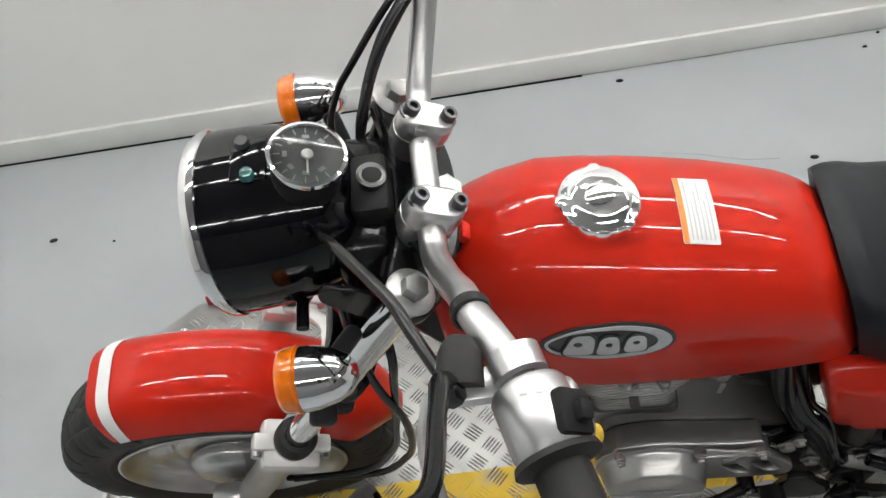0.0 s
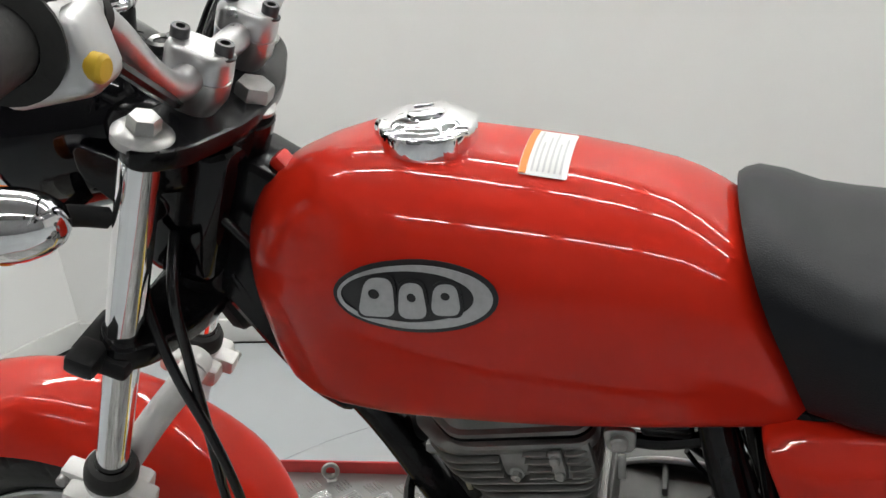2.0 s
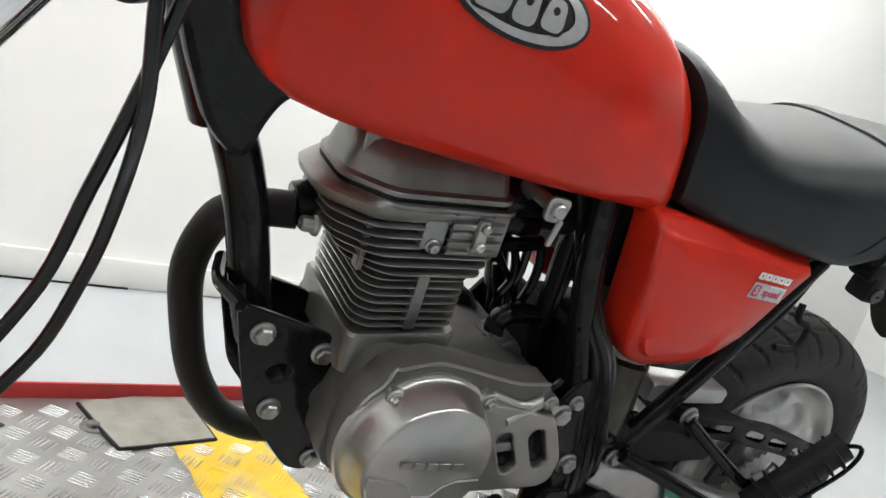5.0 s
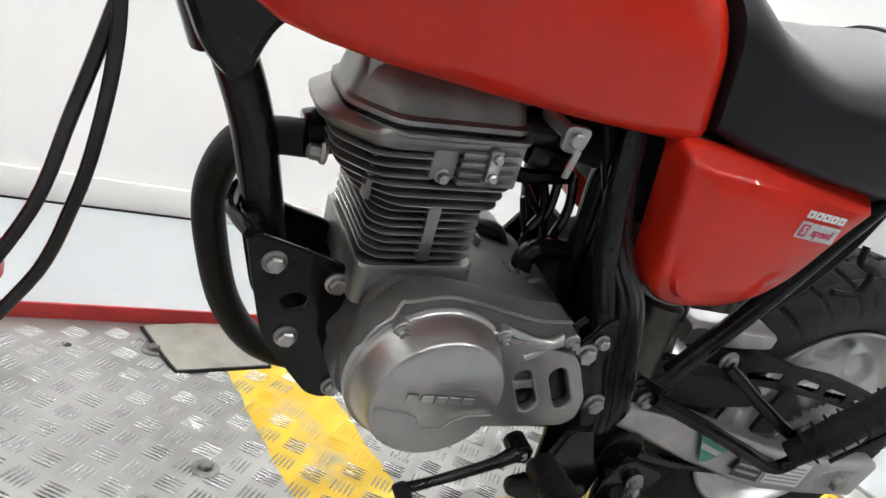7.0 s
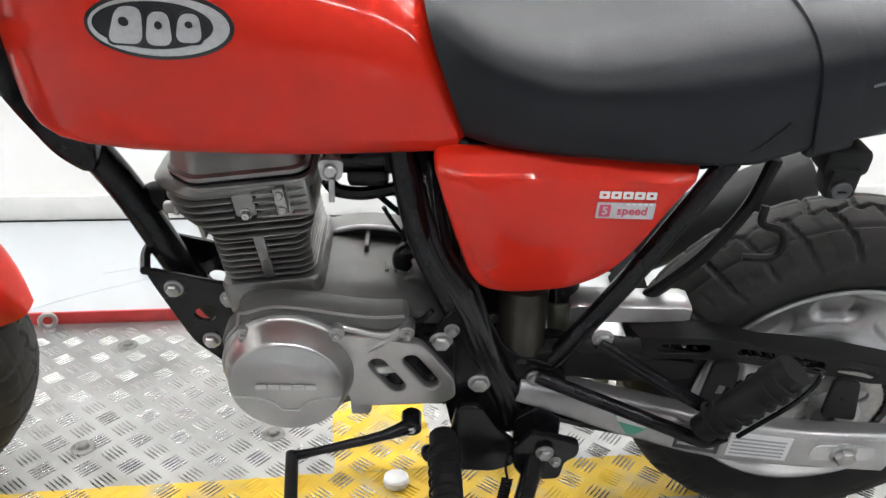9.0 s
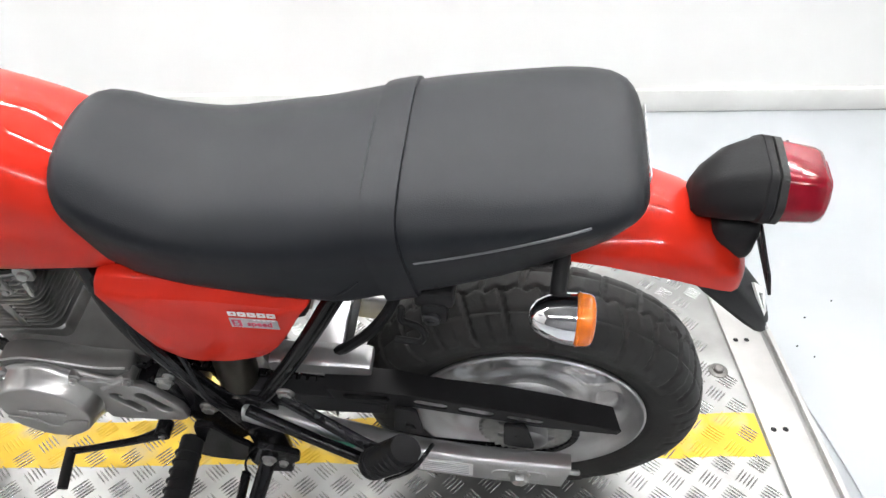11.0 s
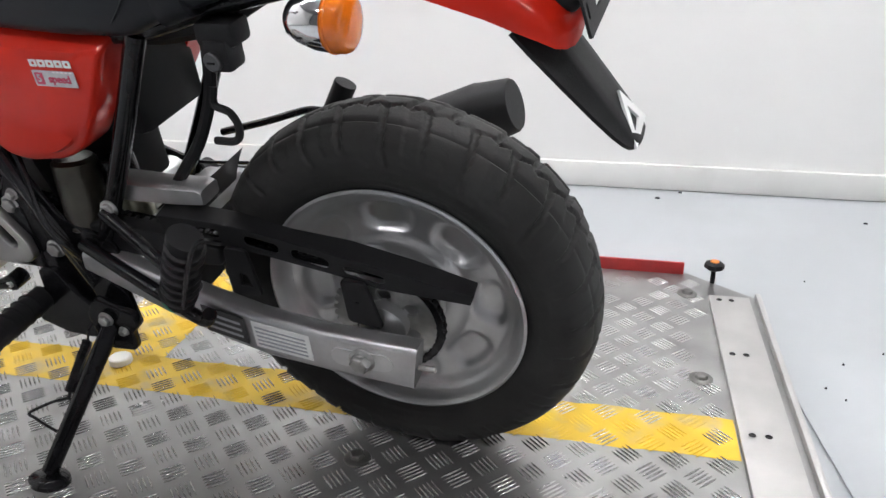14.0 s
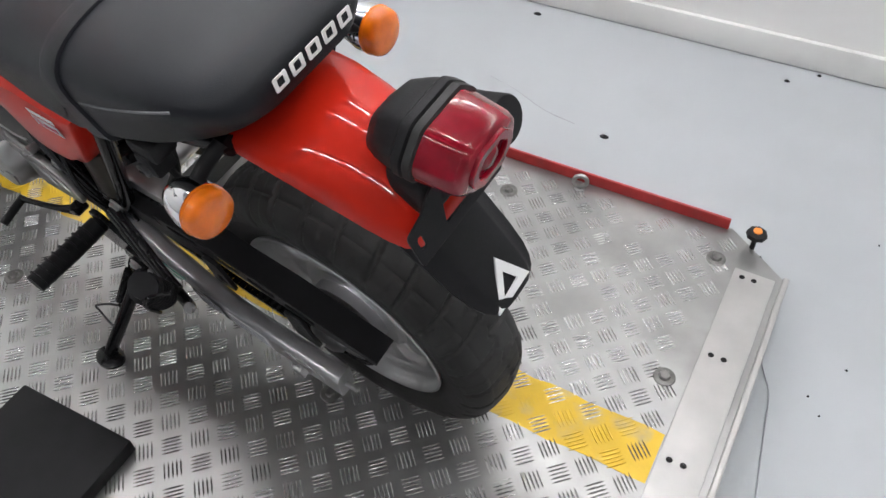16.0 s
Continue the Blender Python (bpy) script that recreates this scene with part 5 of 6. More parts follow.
part("swingarm_bridge", rings([[(x, y, z) for y, z in ((-0.082, zl), (-0.082, zh), (-0.078, zh + 0.003), (-0.050, zh + 0.003), (-0.046, zh), (-0.046, zl), (-0.050, zl - 0.003), (-0.078, zl - 0.003))] for x, zl, zh in ((-0.350, 0.388, 0.406), (-0.342, 0.386, 0.409), (-0.262, 0.388, 0.408), (-0.222, 0.391, 0.409), (-0.214, 0.393, 0.406))]), SWING, bike, "silver swingarm brace")
part("rear_axle", rod((-0.008, -0.145, 0.242), (0.002, 0.14, 0.247), 0.007), STEEL, bike)
# Rear sprocket, toothed, with its chain.
N = 36
teeth = [(0.070 * (1.0 if (k % 4) in (0, 1) else 0.93) * math.cos(2 * math.pi * k / (4 * N)), AX_Z + 0.070 * (1.0 if (k % 4) in (0, 1) else 0.93) * math.sin(2 * math.pi * k / (4 * N))) for k in range(4 * N)]
hole = [oval(0.038 * math.cos(a), AX_Z + 0.038 * math.sin(a), 0.010, 0.010, 14) for a in (radians(30 + 60 * k) for k in range(6))]
part("rear_sprocket", plate([teeth, *hole], 0.005, side(-0.072), 0.0006), STEEL, bike, "dull steel toothed rear sprocket")
part("sprocket_hub", lathe([(0.03, 0), (0.03, 0.02), (0.02, 0.026), (0.0, 0.026)], axis((0, -0.07, AX_Z), (0, -1, 0)), 28), ALU, bike)
chain = part("chain", bmesh.new(), BLACK, bike, "dark drive chain")
pts = []
for k in range(40):
    pts.append(Vector((-0.50 + 0.5 * k / 39, -0.072, 0.372 + (0.317 - 0.372) * k / 39)))
for k in range(1, 20):
    a = radians(90 - 180 * k / 20)
    pts.append(Vector((0.070 * math.cos(a), -0.072, AX_Z + 0.070 * math.sin(a))))
for k in range(40):
    pts.append(Vector((0 - 0.50 * k / 39, -0.072, 0.177 + (0.282 - 0.177) * k / 39 - 0.034 * math.sin(math.pi * k / 39))))
bits = []
for a, b in zip(pts, pts[1:]):
    m = axis((a + b) / 2, b - a)
    for dy in (-0.005, 0.005):
        bits.append(box((0, 0, 0), (0.0016, 0.0085, (b - a).length * 0.80), 0, m=Matrix.Translation((0, dy, 0)) @ m @ Matrix.Rotation(radians(90 if abs((b - a).normalized().y) > 2 else 0), 4, "Z")))
    bits.append(rod(a + Vector((0, -0.006, 0)), a + Vector((0, 0.006, 0)), 0.0060, 8))
me = join(*bits)
me.to_mesh(chain.data)
me.free()
# Chain guard: a folded black strip with slots and two legs.
gin = ((-0.285, 0.376), (-0.235, 0.375), (-0.183, 0.371), (-0.116, 0.356), (-0.039, 0.349), (0.04, 0.332), (0.115, 0.311))
gfold = ((-0.272, 0.381), (-0.22, 0.381), (-0.165, 0.378), (-0.105, 0.368), (-0.046, 0.357), (0.041, 0.339), (0.122, 0.322))
glow = ((-0.262, 0.350), (-0.21, 0.352), (-0.158, 0.348), (-0.10, 0.338), (-0.05, 0.330), (0.012, 0.317), (0.118, 0.312))
side_face = list(gfold) + list(glow)[::-1]
guard = part("chain_guard", join(plate([side_face, slot(-0.245, 0.366, -0.195, 0.366, 0.0075), slot(-0.150, 0.361, -0.118, 0.355, 0.0075), slot(-0.090, 0.350, -0.056, 0.343, 0.0080), slot(-0.026, 0.337, 0.012, 0.329, 0.0068)], 0.003, side(-0.100), 0.0006),
             rings([[(x, -0.1005, z + 0.001), (x, -0.1005, z - 0.002), (u, -0.060, w - 0.002), (u, -0.060, w + 0.001)] for (x, z), (u, w) in zip(gfold, gin)])), PLASTIC, bike, "black slotted chain guard")
for q, hole_ in (([(-0.182, 0.352), (-0.154, 0.350), (-0.146, 0.285), (-0.186, 0.285)], [(-0.170, 0.318), (-0.160, 0.316), (-0.154, 0.297), (-0.172, 0.297)]), ([(-0.034, 0.328), (-0.005, 0.325), (0.010, 0.262), (-0.032, 0.268)], [(-0.02, 0.300), (-0.015, 0.300), (-0.014, 0.296), (-0.02, 0.296)])):
    part("guard_leg", plate([round_poly(q, 0.006), hole_], 0.006, side(-0.106), 0.001), PLASTIC, guard)
# Pillion foot peg, folded up on its stay.
pb = part("pillion_stay", tube([(-0.325, -0.125, 0.395), (-0.27, -0.14, 0.365), (-0.215, -0.155, 0.338), (-0.19, -0.16, 0.33)], 0.008, 10), BLACK, bike, "black pillion peg stay")
part("pillion_stay_lower", tube([(-0.385, -0.118, 0.336), (-0.31, -0.137, 0.316), (-0.24, -0.152, 0.295), (-0.195, -0.162, 0.283), (-0.178, -0.168, 0.30)], 0.0085, 10), BLACK, pb)
pg = part("pillion_peg", tube([(-0.208, -0.175, 0.318), (-0.186, -0.188, 0.368), (-0.150, -0.198, 0.432)], [0.017, 0.020, 0.020], 16, 4, flat=0.85), PLASTIC, pb, "ribbed black pillion peg folded up")
part("peg_loop", tube([(-0.182, -0.200, 0.335), (-0.145, -0.214, 0.405), (-0.128, -0.208, 0.435), (-0.120, -0.185, 0.420)], 0.0028, 6), BLACK, pg)
for k in range(7):
    part("peg_rib", lathe([(0.018, -0.002), (0.0218, -0.001), (0.0218, 0.001), (0.018, 0.002)], axis((-0.200 + 0.0075 * k, -0.180 - 0.0028 * k, 0.338 + 0.0135 * k), (0.5, -0.2, 0.85)), 16), PLASTIC, pg)
part("brake_rod", tube([(-0.37, 0.10, 0.337), (-0.32, 0.10, 0.340), (-0.27, 0.10, 0.344)], 0.0028, 8), BLACK, bike)
# Far side peg and its stay.
fp2 = part("pillion_stay", tube([(-0.33, 0.14, 0.368), (-0.255, 0.152, 0.386), (-0.200, 0.170, 0.398), (-0.186, 0.205, 0.380)], 0.0055, 10), BLACK, bike, "black pillion peg stay")
part("pillion_peg", tube([(-0.188, 0.215, 0.365), (-0.160, 0.225, 0.418)], 0.017, 14), PLASTIC, fp2, "ribbed black pillion peg folded up")
part("foot_peg", tube([(-0.45, 0.12, 0.24), (-0.45, 0.24, 0.245)], 0.017, 14), PLASTIC, bike, "ribbed black rubber foot peg")
# Shock absorber with its olive-plated reservoir.
shock = part("shock_absorber", rod((-0.356, -0.044, 0.398), (-0.339, -0.052, 0.318), 0.0205, 28, 0.004), OLIVE, bike, "olive-plated shock absorber")
part("shock_body", rod((-0.403, -0.066, 0.432), (-0.402, -0.080, 0.335), 0.028, 28, 0.005), BROWN, shock, "dark brown plated damper body")
part("shock_end", rod((-0.339, -0.052, 0.318), (-0.336, -0.053, 0.300), 0.014), BLACK, shock)
part("shock_collar", rod((-0.361, -0.042, 0.424), (-0.356, -0.044, 0.397), 0.0225, 24), BLACK, shock)
part("shock_spring", tube([Vector((-0.365 - 0.03 * k / 60 + 0.028 * math.cos(k * 0.63), 0.01 + 0.028 * math.sin(k * 0.63), 0.46 + 0.10 * k / 60)) for k in range(61)], 0.0045, 6, 1), BLACK, shock)
part("rear_shield", box((-0.452, 0.005, 0.365), (0.008, 0.150, 0.150), 0.003, m=Matrix.Translation((-0.452, 0, 0.365)) @ Matrix.Rotation(radians(-14), 4, "Y") @ Matrix.Translation((0.452, 0, -0.365))), PLASTIC, bike, "black plate behind the crankcase")
part("inner_case", box((-0.415, 0.03, 0.385), (0.075, 0.09, 0.11), 0.012), PLASTIC, bike, "black inner frame cover")
part("battery_case", box((-0.36, 0.02, 0.52), (0.13, 0.13, 0.13), 0.012), PLASTIC, bike, "black battery case")
part("inner_fender", rings([[(0.285 * math.cos(a), y, AX_Z + 0.285 * math.sin(a)) for y in (-0.065, -0.03, 0.03, 0.065)] for a in (radians(150 + 35 * k / 10) for k in range(11))], cap=False, closed=False), PLASTIC, bike, "black inner rear mudguard")
part("under_tray", rings([[(x, y, z) for y, z in ((-w, zl + 0.008), (-w, 0.650), (w, 0.650), (w, zl + 0.008), (w - 0.008, zl), (-w + 0.008, zl))] for x, zl, w in ((-0.262, 0.575, 0.060), (-0.215, 0.580, 0.064), (-0.175, 0.588, 0.066), (-0.135, 0.600, 0.066), (-0.108, 0.616, 0.064), (-0.086, 0.640, 0.060))]), PLASTIC, bike, "black plastic tray under the seat")
# Helmet lock under the seat.
hl = part("helmet_lock", join(box((-0.120, -0.092, 0.612), (0.045, 0.035, 0.026), 0.006), box((-0.120, -0.098, 0.592), (0.030, 0.032, 0.034), 0.006)), PLASTIC, bike, "black helmet lock")
part("lock_barrel", rod((-0.122, -0.105, 0.589), (-0.123, -0.119, 0.588), 0.0100, 20), SCREW, hl)
part("key_slit", box((-0.123, -0.1195, 0.588), (0.009, 0.0014, 0.0022), 0.0004), BLACK, hl)
part("lock_hook", tube([(-0.165, -0.07, 0.54), (-0.165, -0.076, 0.522), (-0.145, -0.08, 0.516), (-0.138, -0.08, 0.498), (-0.146, -0.08, 0.482), (-0.175, -0.076, 0.478)], 0.0046, 8), PLASTIC, hl)
part("stay_link", tube([(-0.165, -0.06, 0.59), (-0.178, -0.06, 0.53), (-0.208, -0.06, 0.47), (-0.24, -0.06, 0.43), (-0.262, -0.058, 0.405)], 0.0075, 8), PLASTIC, bike)

# ---- exhaust on the far side ----
ex = part("exhaust_pipe", tube([(-0.795, 0.005, 0.487), (-0.825, 0.02, 0.475), (-0.842, 0.050, 0.445), (-0.847, 0.066, 0.39), (-0.832, 0.075, 0.33), (-0.795, 0.085, 0.245), (-0.74, 0.095, 0.185), (-0.66, 0.105, 0.165), (-0.50, 0.12, 0.17), (-0.40, 0.15, 0.20), (-0.31, 0.18, 0.248)], 0.0165, 16), PLASTIC, bike, "matt black exhaust pipe")
part("silencer", rings([[(Vector((x, y, z)) + (Vector((-0.30, 0, 0.95)).normalized() * math.sin(a) + Vector((0, 1, 0)) * math.cos(a)) * r)[:] for a in (2 * math.pi * k / 28 for k in range(28))]
     for x, y, z, r in ((-0.32, 0.178, 0.243, 0.018), (-0.29, 0.185, 0.253, 0.030), (-0.25, 0.195, 0.266, 0.042), (-0.10, 0.237, 0.315, 0.047), (0.030, 0.272, 0.358, 0.048), (0.033, 0.273, 0.359, 0.0465), (0.074, 0.284, 0.371, 0.040), (0.077, 0.285, 0.372, 0.0375), (0.0775, 0.285, 0.372, 0.012))]), PLASTIC, ex, "matt black silencer")

# ---- rear mudguard, lamp and flap ----
FEND = ((-0.06, 0.652, 0.656, 0.076), (-0.02, 0.656, 0.674, 0.076), (0.02, 0.655, 0.688, 0.076), (0.06, 0.648, 0.692, 0.075), (0.10, 0.635, 0.687, 0.072), (0.14, 0.621, 0.674, 0.068), (0.165, 0.610, 0.659, 0.065), (0.188, 0.600, 0.641, 0.061), (0.203, 0.592, 0.626, 0.056), (0.212, 0.589, 0.615, 0.048), (0.218, 0.589, 0.607, 0.036), (0.221, 0.592, 0.601, 0.020))


def fender_ring(x, zl, zt, w, inner_=0.0):
    """Upright flanges, a crease on each side and a gently arched top panel."""
    d = zt - zl
    c, zc = w * 0.84, zl + d * 0.58
    half = [(w - inner_, zl), (w - 0.0012 - inner_, zl + 0.2 * d), (w - 0.004 - inner_, zl + 0.42 * d), (c - inner_, zc - inner_ * 0.6)]
    half += [(c * u - inner_ * u, zc + (zt - zc) * (1 - u ** 2.1) - inner_) for u in (0.9, 0.75, 0.6, 0.45, 0.3, 0.15)]
    full = [(-y, z) for y, z in half] + [(0, zt - inner_)] + half[::-1]
    return [(x + 0.10 * (z - zl), y, z) for y, z in full]


fender = part("rear_mudguard", rings([fender_ring(*q) + fender_ring(*q, 0.003)[::-1] for q in FEND]), RED, bike, "glossy red rear mudguard")
FLAP = ((0, 0.056, 0.034), (0.15, 0.057, 0.034), (0.4, 0.055, 0.033), (0.65, 0.052, 0.032), (0.8, 0.048, 0.031), (0.88, 0.043, 0.030), (0.935, 0.036, 0.027), (0.965, 0.026, 0.020))
flap_sections = []
for f, w, c in FLAP:
    across_ = (-w, -(w + c) / 2, -c - 0.002, -c + 0.002, -c / 2, 0, c / 2, c - 0.002, c + 0.002, (w + c) / 2, w)
    drop_ = (-0.014, -0.006, 0.0055, 0.0075, 0.0082, 0.0085, 0.0082, 0.0075, 0.0055, -0.006, -0.014)
    drop_ = [k if k > 0 else k * (1 - f) + 0.004 * f for k in drop_]
    cx, cz = 0.172 + 0.108 * f, 0.612 - 0.140 * f
    flap_sections.append([(cx + 0.79 * k, y + 0.006, cz + 0.61 * k) for y, k in zip(across_, drop_)] + [(cx + 0.79 * (k - 0.004), y + 0.006, cz + 0.61 * (k - 0.004)) for y, k in list(zip(across_, drop_))[::-1]])
flap = part("mud_flap", rings(flap_sections), PLASTIC, bike, "black plastic mud flap with folded sides")
fn = Vector((0.84, -0.11, 0.54)).normalized()
across_ = (Vector((0, 1, 0)) - fn * fn.y).normalized()
tri = Matrix((across_.to_4d(), fn.cross(across_).to_4d(), fn.to_4d(), (0, 0, 0, 1))).transposed()
tri.translation = Vector((0.2690, 0.004, 0.4987)) + fn * 0.0015
TRI = [(0.005, 0.0315), (0.0260, -0.0130), (-0.0315, -0.0200)]
tc = Vector((sum(p[0] for p in TRI) / 3, sum(p[1] for p in TRI) / 3))
part("reflector", plate([TRI, [(tc + (Vector(p) - tc) * 0.44)[:] for p in TRI]], 0.003, tri), WHITE, flap, "white triangular reflector outline")


def octo(hy, hz, r=0.007):
    """The tail lamp's outline: flat top and bottom, steep shoulders."""
    return round_poly([(-hy, -0.30 * hz), (-hy, 0.28 * hz), (-0.55 * hy, hz), (0.55 * hy, hz), (hy, 0.28 * hz), (hy, -0.30 * hz), (0.50 * hy, -hz), (-0.50 * hy, -hz)], r, 3)


def lamp_skin(stations, m):
    """A skin over lamp outlines: place along the lamp, half width, half height, drop."""
    return moved(rings([[(x, y, z - drop) for y, z in octo(hy, hz)] for x, hy, hz, drop in stations]), m)


lm = Matrix.Translation((0.215, 0.008, 0.704)) @ Matrix.Rotation(radians(6), 4, "Y")
mount = part("lamp_mount", join(lamp_skin(((-0.066, 0.020, 0.016, 0.034), (-0.058, 0.030, 0.026, 0.026), (-0.040, 0.041, 0.034, 0.012), (-0.020, 0.048, 0.036, 0.004), (-0.011, 0.049, 0.036, 0.0)), lm), box((0.196, 0.0, 0.642), (0.05, 0.062, 0.058), 0.012, 3)), PLASTIC, bike, "black plastic tail lamp bracket")
lens = part("tail_lamp", lamp_skin(((-0.012, 0.050, 0.034, 0), (-0.010, 0.0525, 0.0365, 0), (-0.002, 0.0525, 0.0365, 0), (0.0, 0.050, 0.034, 0)), lm), PLASTIC, bike, "black-bodied red tail lamp")
part("lamp_seal", lamp_skin(((0.0, 0.049, 0.033, 0), (0.0012, 0.0520, 0.0360, 0), (0.0085, 0.0520, 0.0360, 0), (0.010, 0.049, 0.033, 0)), lm), RUBBER, lens)
part("lens", lamp_skin(((0.008, 0.0485, 0.0325, 0), (0.012, 0.0490, 0.0330, 0), (0.046, 0.0455, 0.0315, 0), (0.053, 0.0425, 0.0290, 0), (0.0555, 0.0380, 0.0255, 0)), lm), LENS, lens, "dark red glossy lens")
facing = lm @ Matrix(((0, 0, 1, 0.0565), (1, 0, 0, 0), (0, 1, 0, 0), (0, 0, 0, 1)))
part("lens_ring", plate([octo(0.0300, 0.0215, 0.005), octo(0.0225, 0.0150, 0.004)], 0.006, facing, 0.0015), LENS, lens)
part("lens_boss", moved(lathe([(0, 0.003), (0.008, 0.0025), (0.012, 0.0), (0.013, -0.002)], None, 24), facing), LENS, lens)
pbk = [(-0.066, 0.016), (-0.040, 0.022), (-0.022, 0.034), (0.022, 0.034), (0.040, 0.022), (0.066, 0.016), (0.066, -0.022), (-0.066, -0.022)]
pm = Matrix.Translation((0.231, -0.004, 0.628)) @ Matrix.Rotation(radians(90), 4, "Z") @ Matrix.Rotation(radians(74), 4, "X")
part("plate_bracket", plate([round_poly(pbk, 0.005), slot(-0.055, 0.004, -0.055, -0.004, 0.0042), slot(0.055, 0.004, 0.055, -0.004, 0.0042), round_poly([(-0.022, -0.010), (0.022, -0.010), (0.012, 0.022), (-0.012, 0.022)], 0.003)], 0.003, pm, 0.0005), PLASTIC, mount, "black empty number plate bracket")


def indicator(c, way, stalk_to, name="indicator"):
    """Chrome bullet with an amber lens that faces along way, on a short stalk."""
    m = axis(c, way)
    ob = part(name, moved(lathe([(0, -0.046), (0.008, -0.045), (0.016, -0.039), (0.022, -0.028), (0.0262, -0.012), (0.027, 0.0), (0.0255, 0.001), (0, 0.001)], None, 36), m), CHROME, bike, "chrome bullet indicator with amber lens")
    lens_ = part("amber_lens", moved(lathe([(0.0255, 0.0005), (0.0270, 0.0015), (0.0274, 0.004), (0.0268, 0.0135), (0.0250, 0.0172), (0.021, 0.0192), (0.012, 0.0204), (0, 0.0208)], None, 40), m), AMBER, ob, "amber ribbed lens")
    part("lens_rib", moved(lathe([(0.0268, 0.0020), (0.0280, 0.0026), (0.0280, 0.0044), (0.0270, 0.0052)], None, 40), m), AMBER, lens_)
    part("stalk", tube([Vector(c) - Vector(way).normalized() * 0.02, (Vector(c) - Vector(way).normalized() * 0.02 + Vector(stalk_to)) / 2 + Vector((0, 0, 0.004)), stalk_to], 0.0085, 10), PLASTIC, ob)
    return ob


indicator((0.026, -0.138, 0.641), (1, -0.03, -0.02), (0.012, -0.080, 0.670))
indicator((0.026, 0.138, 0.641), (1, 0.03, -0.02), (0.012, 0.080, 0.670))
for s in (-1, 1):
    q = STEER @ Vector((-1.013, s * 0.146, 0.825))
    w = STEER.to_3x3() @ Vector((-1, 0, 0))
    indicator(q, w, STEER @ Vector((-0.975, s * 0.10, 0.80)))

# ---- fork, lamp and bars; built straight ahead, then turned a little to the near side ----
def fpart(name, bm, mat, parent=None, label=""):
    return part(name, moved(bm, STEER), mat, parent or bike, label)


def on_fork(d, y=0.0, off=0.0):
    """A point d metres down the fork from its top, off metres behind it."""
    return Vector((-0.916 - d * math.sin(RAKE) + off * math.cos(RAKE), y, 0.862 - d * math.cos(RAKE) - off * math.sin(RAKE)))


down = Vector((-math.sin(RAKE), 0, -math.cos(RAKE)))
LEG = 0.100


def FM(c):
    """A frame at c square to the fork: x to the rear, y across, z up along it."""
    return Matrix.Translation(c) @ Matrix.Rotation(RAKE, 4, "Y")


D_SEAL = 0.385
for s in (-1, 1):
    leg = fpart("fork_leg", rod(on_fork(0.004, s * LEG), on_fork(0.48, s * LEG), 0.0155, 28), CHROME, None, "chrome fork tube")
    fpart("fork_slider", lathe([(0, 0.32), (0.018, 0.32), (0.022, 0.30), (0.0225, 0.02), (0.0245, 0.012), (0.0245, 0.0), (0.0175, 0.0)], axis(on_fork(D_SEAL + 0.012, s * LEG), down), 28), ALU, leg, "satin silver fork slider")
    fpart("dust_seal", lathe([(0.0162, -0.006), (0.022, -0.004), (0.0255, 0.004), (0.0255, 0.016), (0.0235, 0.019)], axis(on_fork(D_SEAL, s * LEG), down), 28), RUBBER, leg, "black rubber dust seal")
    clamp = fpart("stay_clamp", join(box((0, 0, 0), (0.072, 0.062, 0.03), 0.008, m=FM(on_fork(D_SEAL + 0.042, s * LEG))), box((0, 0, 0), (0.095, 0.022, 0.022), 0.004, m=FM(on_fork(D_SEAL + 0.034, s * LEG)))), FENDERARM, leg, "pale silver stay clamp")
    fpart("fork_bolt", join(lathe([(0, 0.016), (0.010, 0.016), (0.0115, 0.014), (0.0115, 0.004), (0.011, 0.004)], axis(on_fork(0, s * LEG), -down), 6), lathe([(0.021, -0.004), (0.021, 0.002), (0.018, 0.005), (0.010, 0.006)], axis(on_fork(0, s * LEG), -down), 32)), STEEL, leg, "zinc fork top bolt")
    fpart("cable_guide", join(box((0, 0, 0), (0.05, 0.055, 0.022), 0.006, m=FM(on_fork(0.215, s * LEG, -0.008))), box((0, 0, 0), (0.026, 0.03, 0.02), 0.005, m=FM(on_fork(0.208, s * (LEG + 0.028), -0.016)))), PLASTIC, leg, "black clip on the fork")
    # stay over the mudguard
    a, b = on_fork(D_SEAL + 0.035, s * (LEG - 0.02), 0.0), on_fork(D_SEAL - 0.050, s * 0.02, 0.028)
    fpart("mudguard_stay", tube([a, (a + b) / 2 + Vector((0.006, 0, 0.008)), b, on_fork(D_SEAL - 0.055, 0, 0.03)], 0.015, 12, flat=0.5), FENDERARM, leg, "pale silver mudguard stay")
# Top and lower yokes.
ytop = [(-0.940, 0.10), (-0.915, 0.124), (-0.892, 0.10), (-0.872, 0.04), (-0.869, 0.0), (-0.872, -0.04), (-0.892, -0.10), (-0.915, -0.124), (-0.940, -0.10), (-0.925, -0.05), (-0.925, 0.05)]
tilt = Matrix.Translation((-0.916, 0, 0.854)) @ Matrix.Rotation(RAKE, 4, "Y") @ Matrix.Translation((0.916, 0, 0))
fpart("top_yoke", plate([round_poly(ytop, 0.014)], 0.017, tilt, 0.003), BLACK, None, "black top yoke")
low = Matrix.Translation(down * 0.20) @ tilt
fpart("lower_yoke", plate([round_poly(ytop, 0.014)], 0.026, low, 0.004), BLACK, None, "black lower yoke")
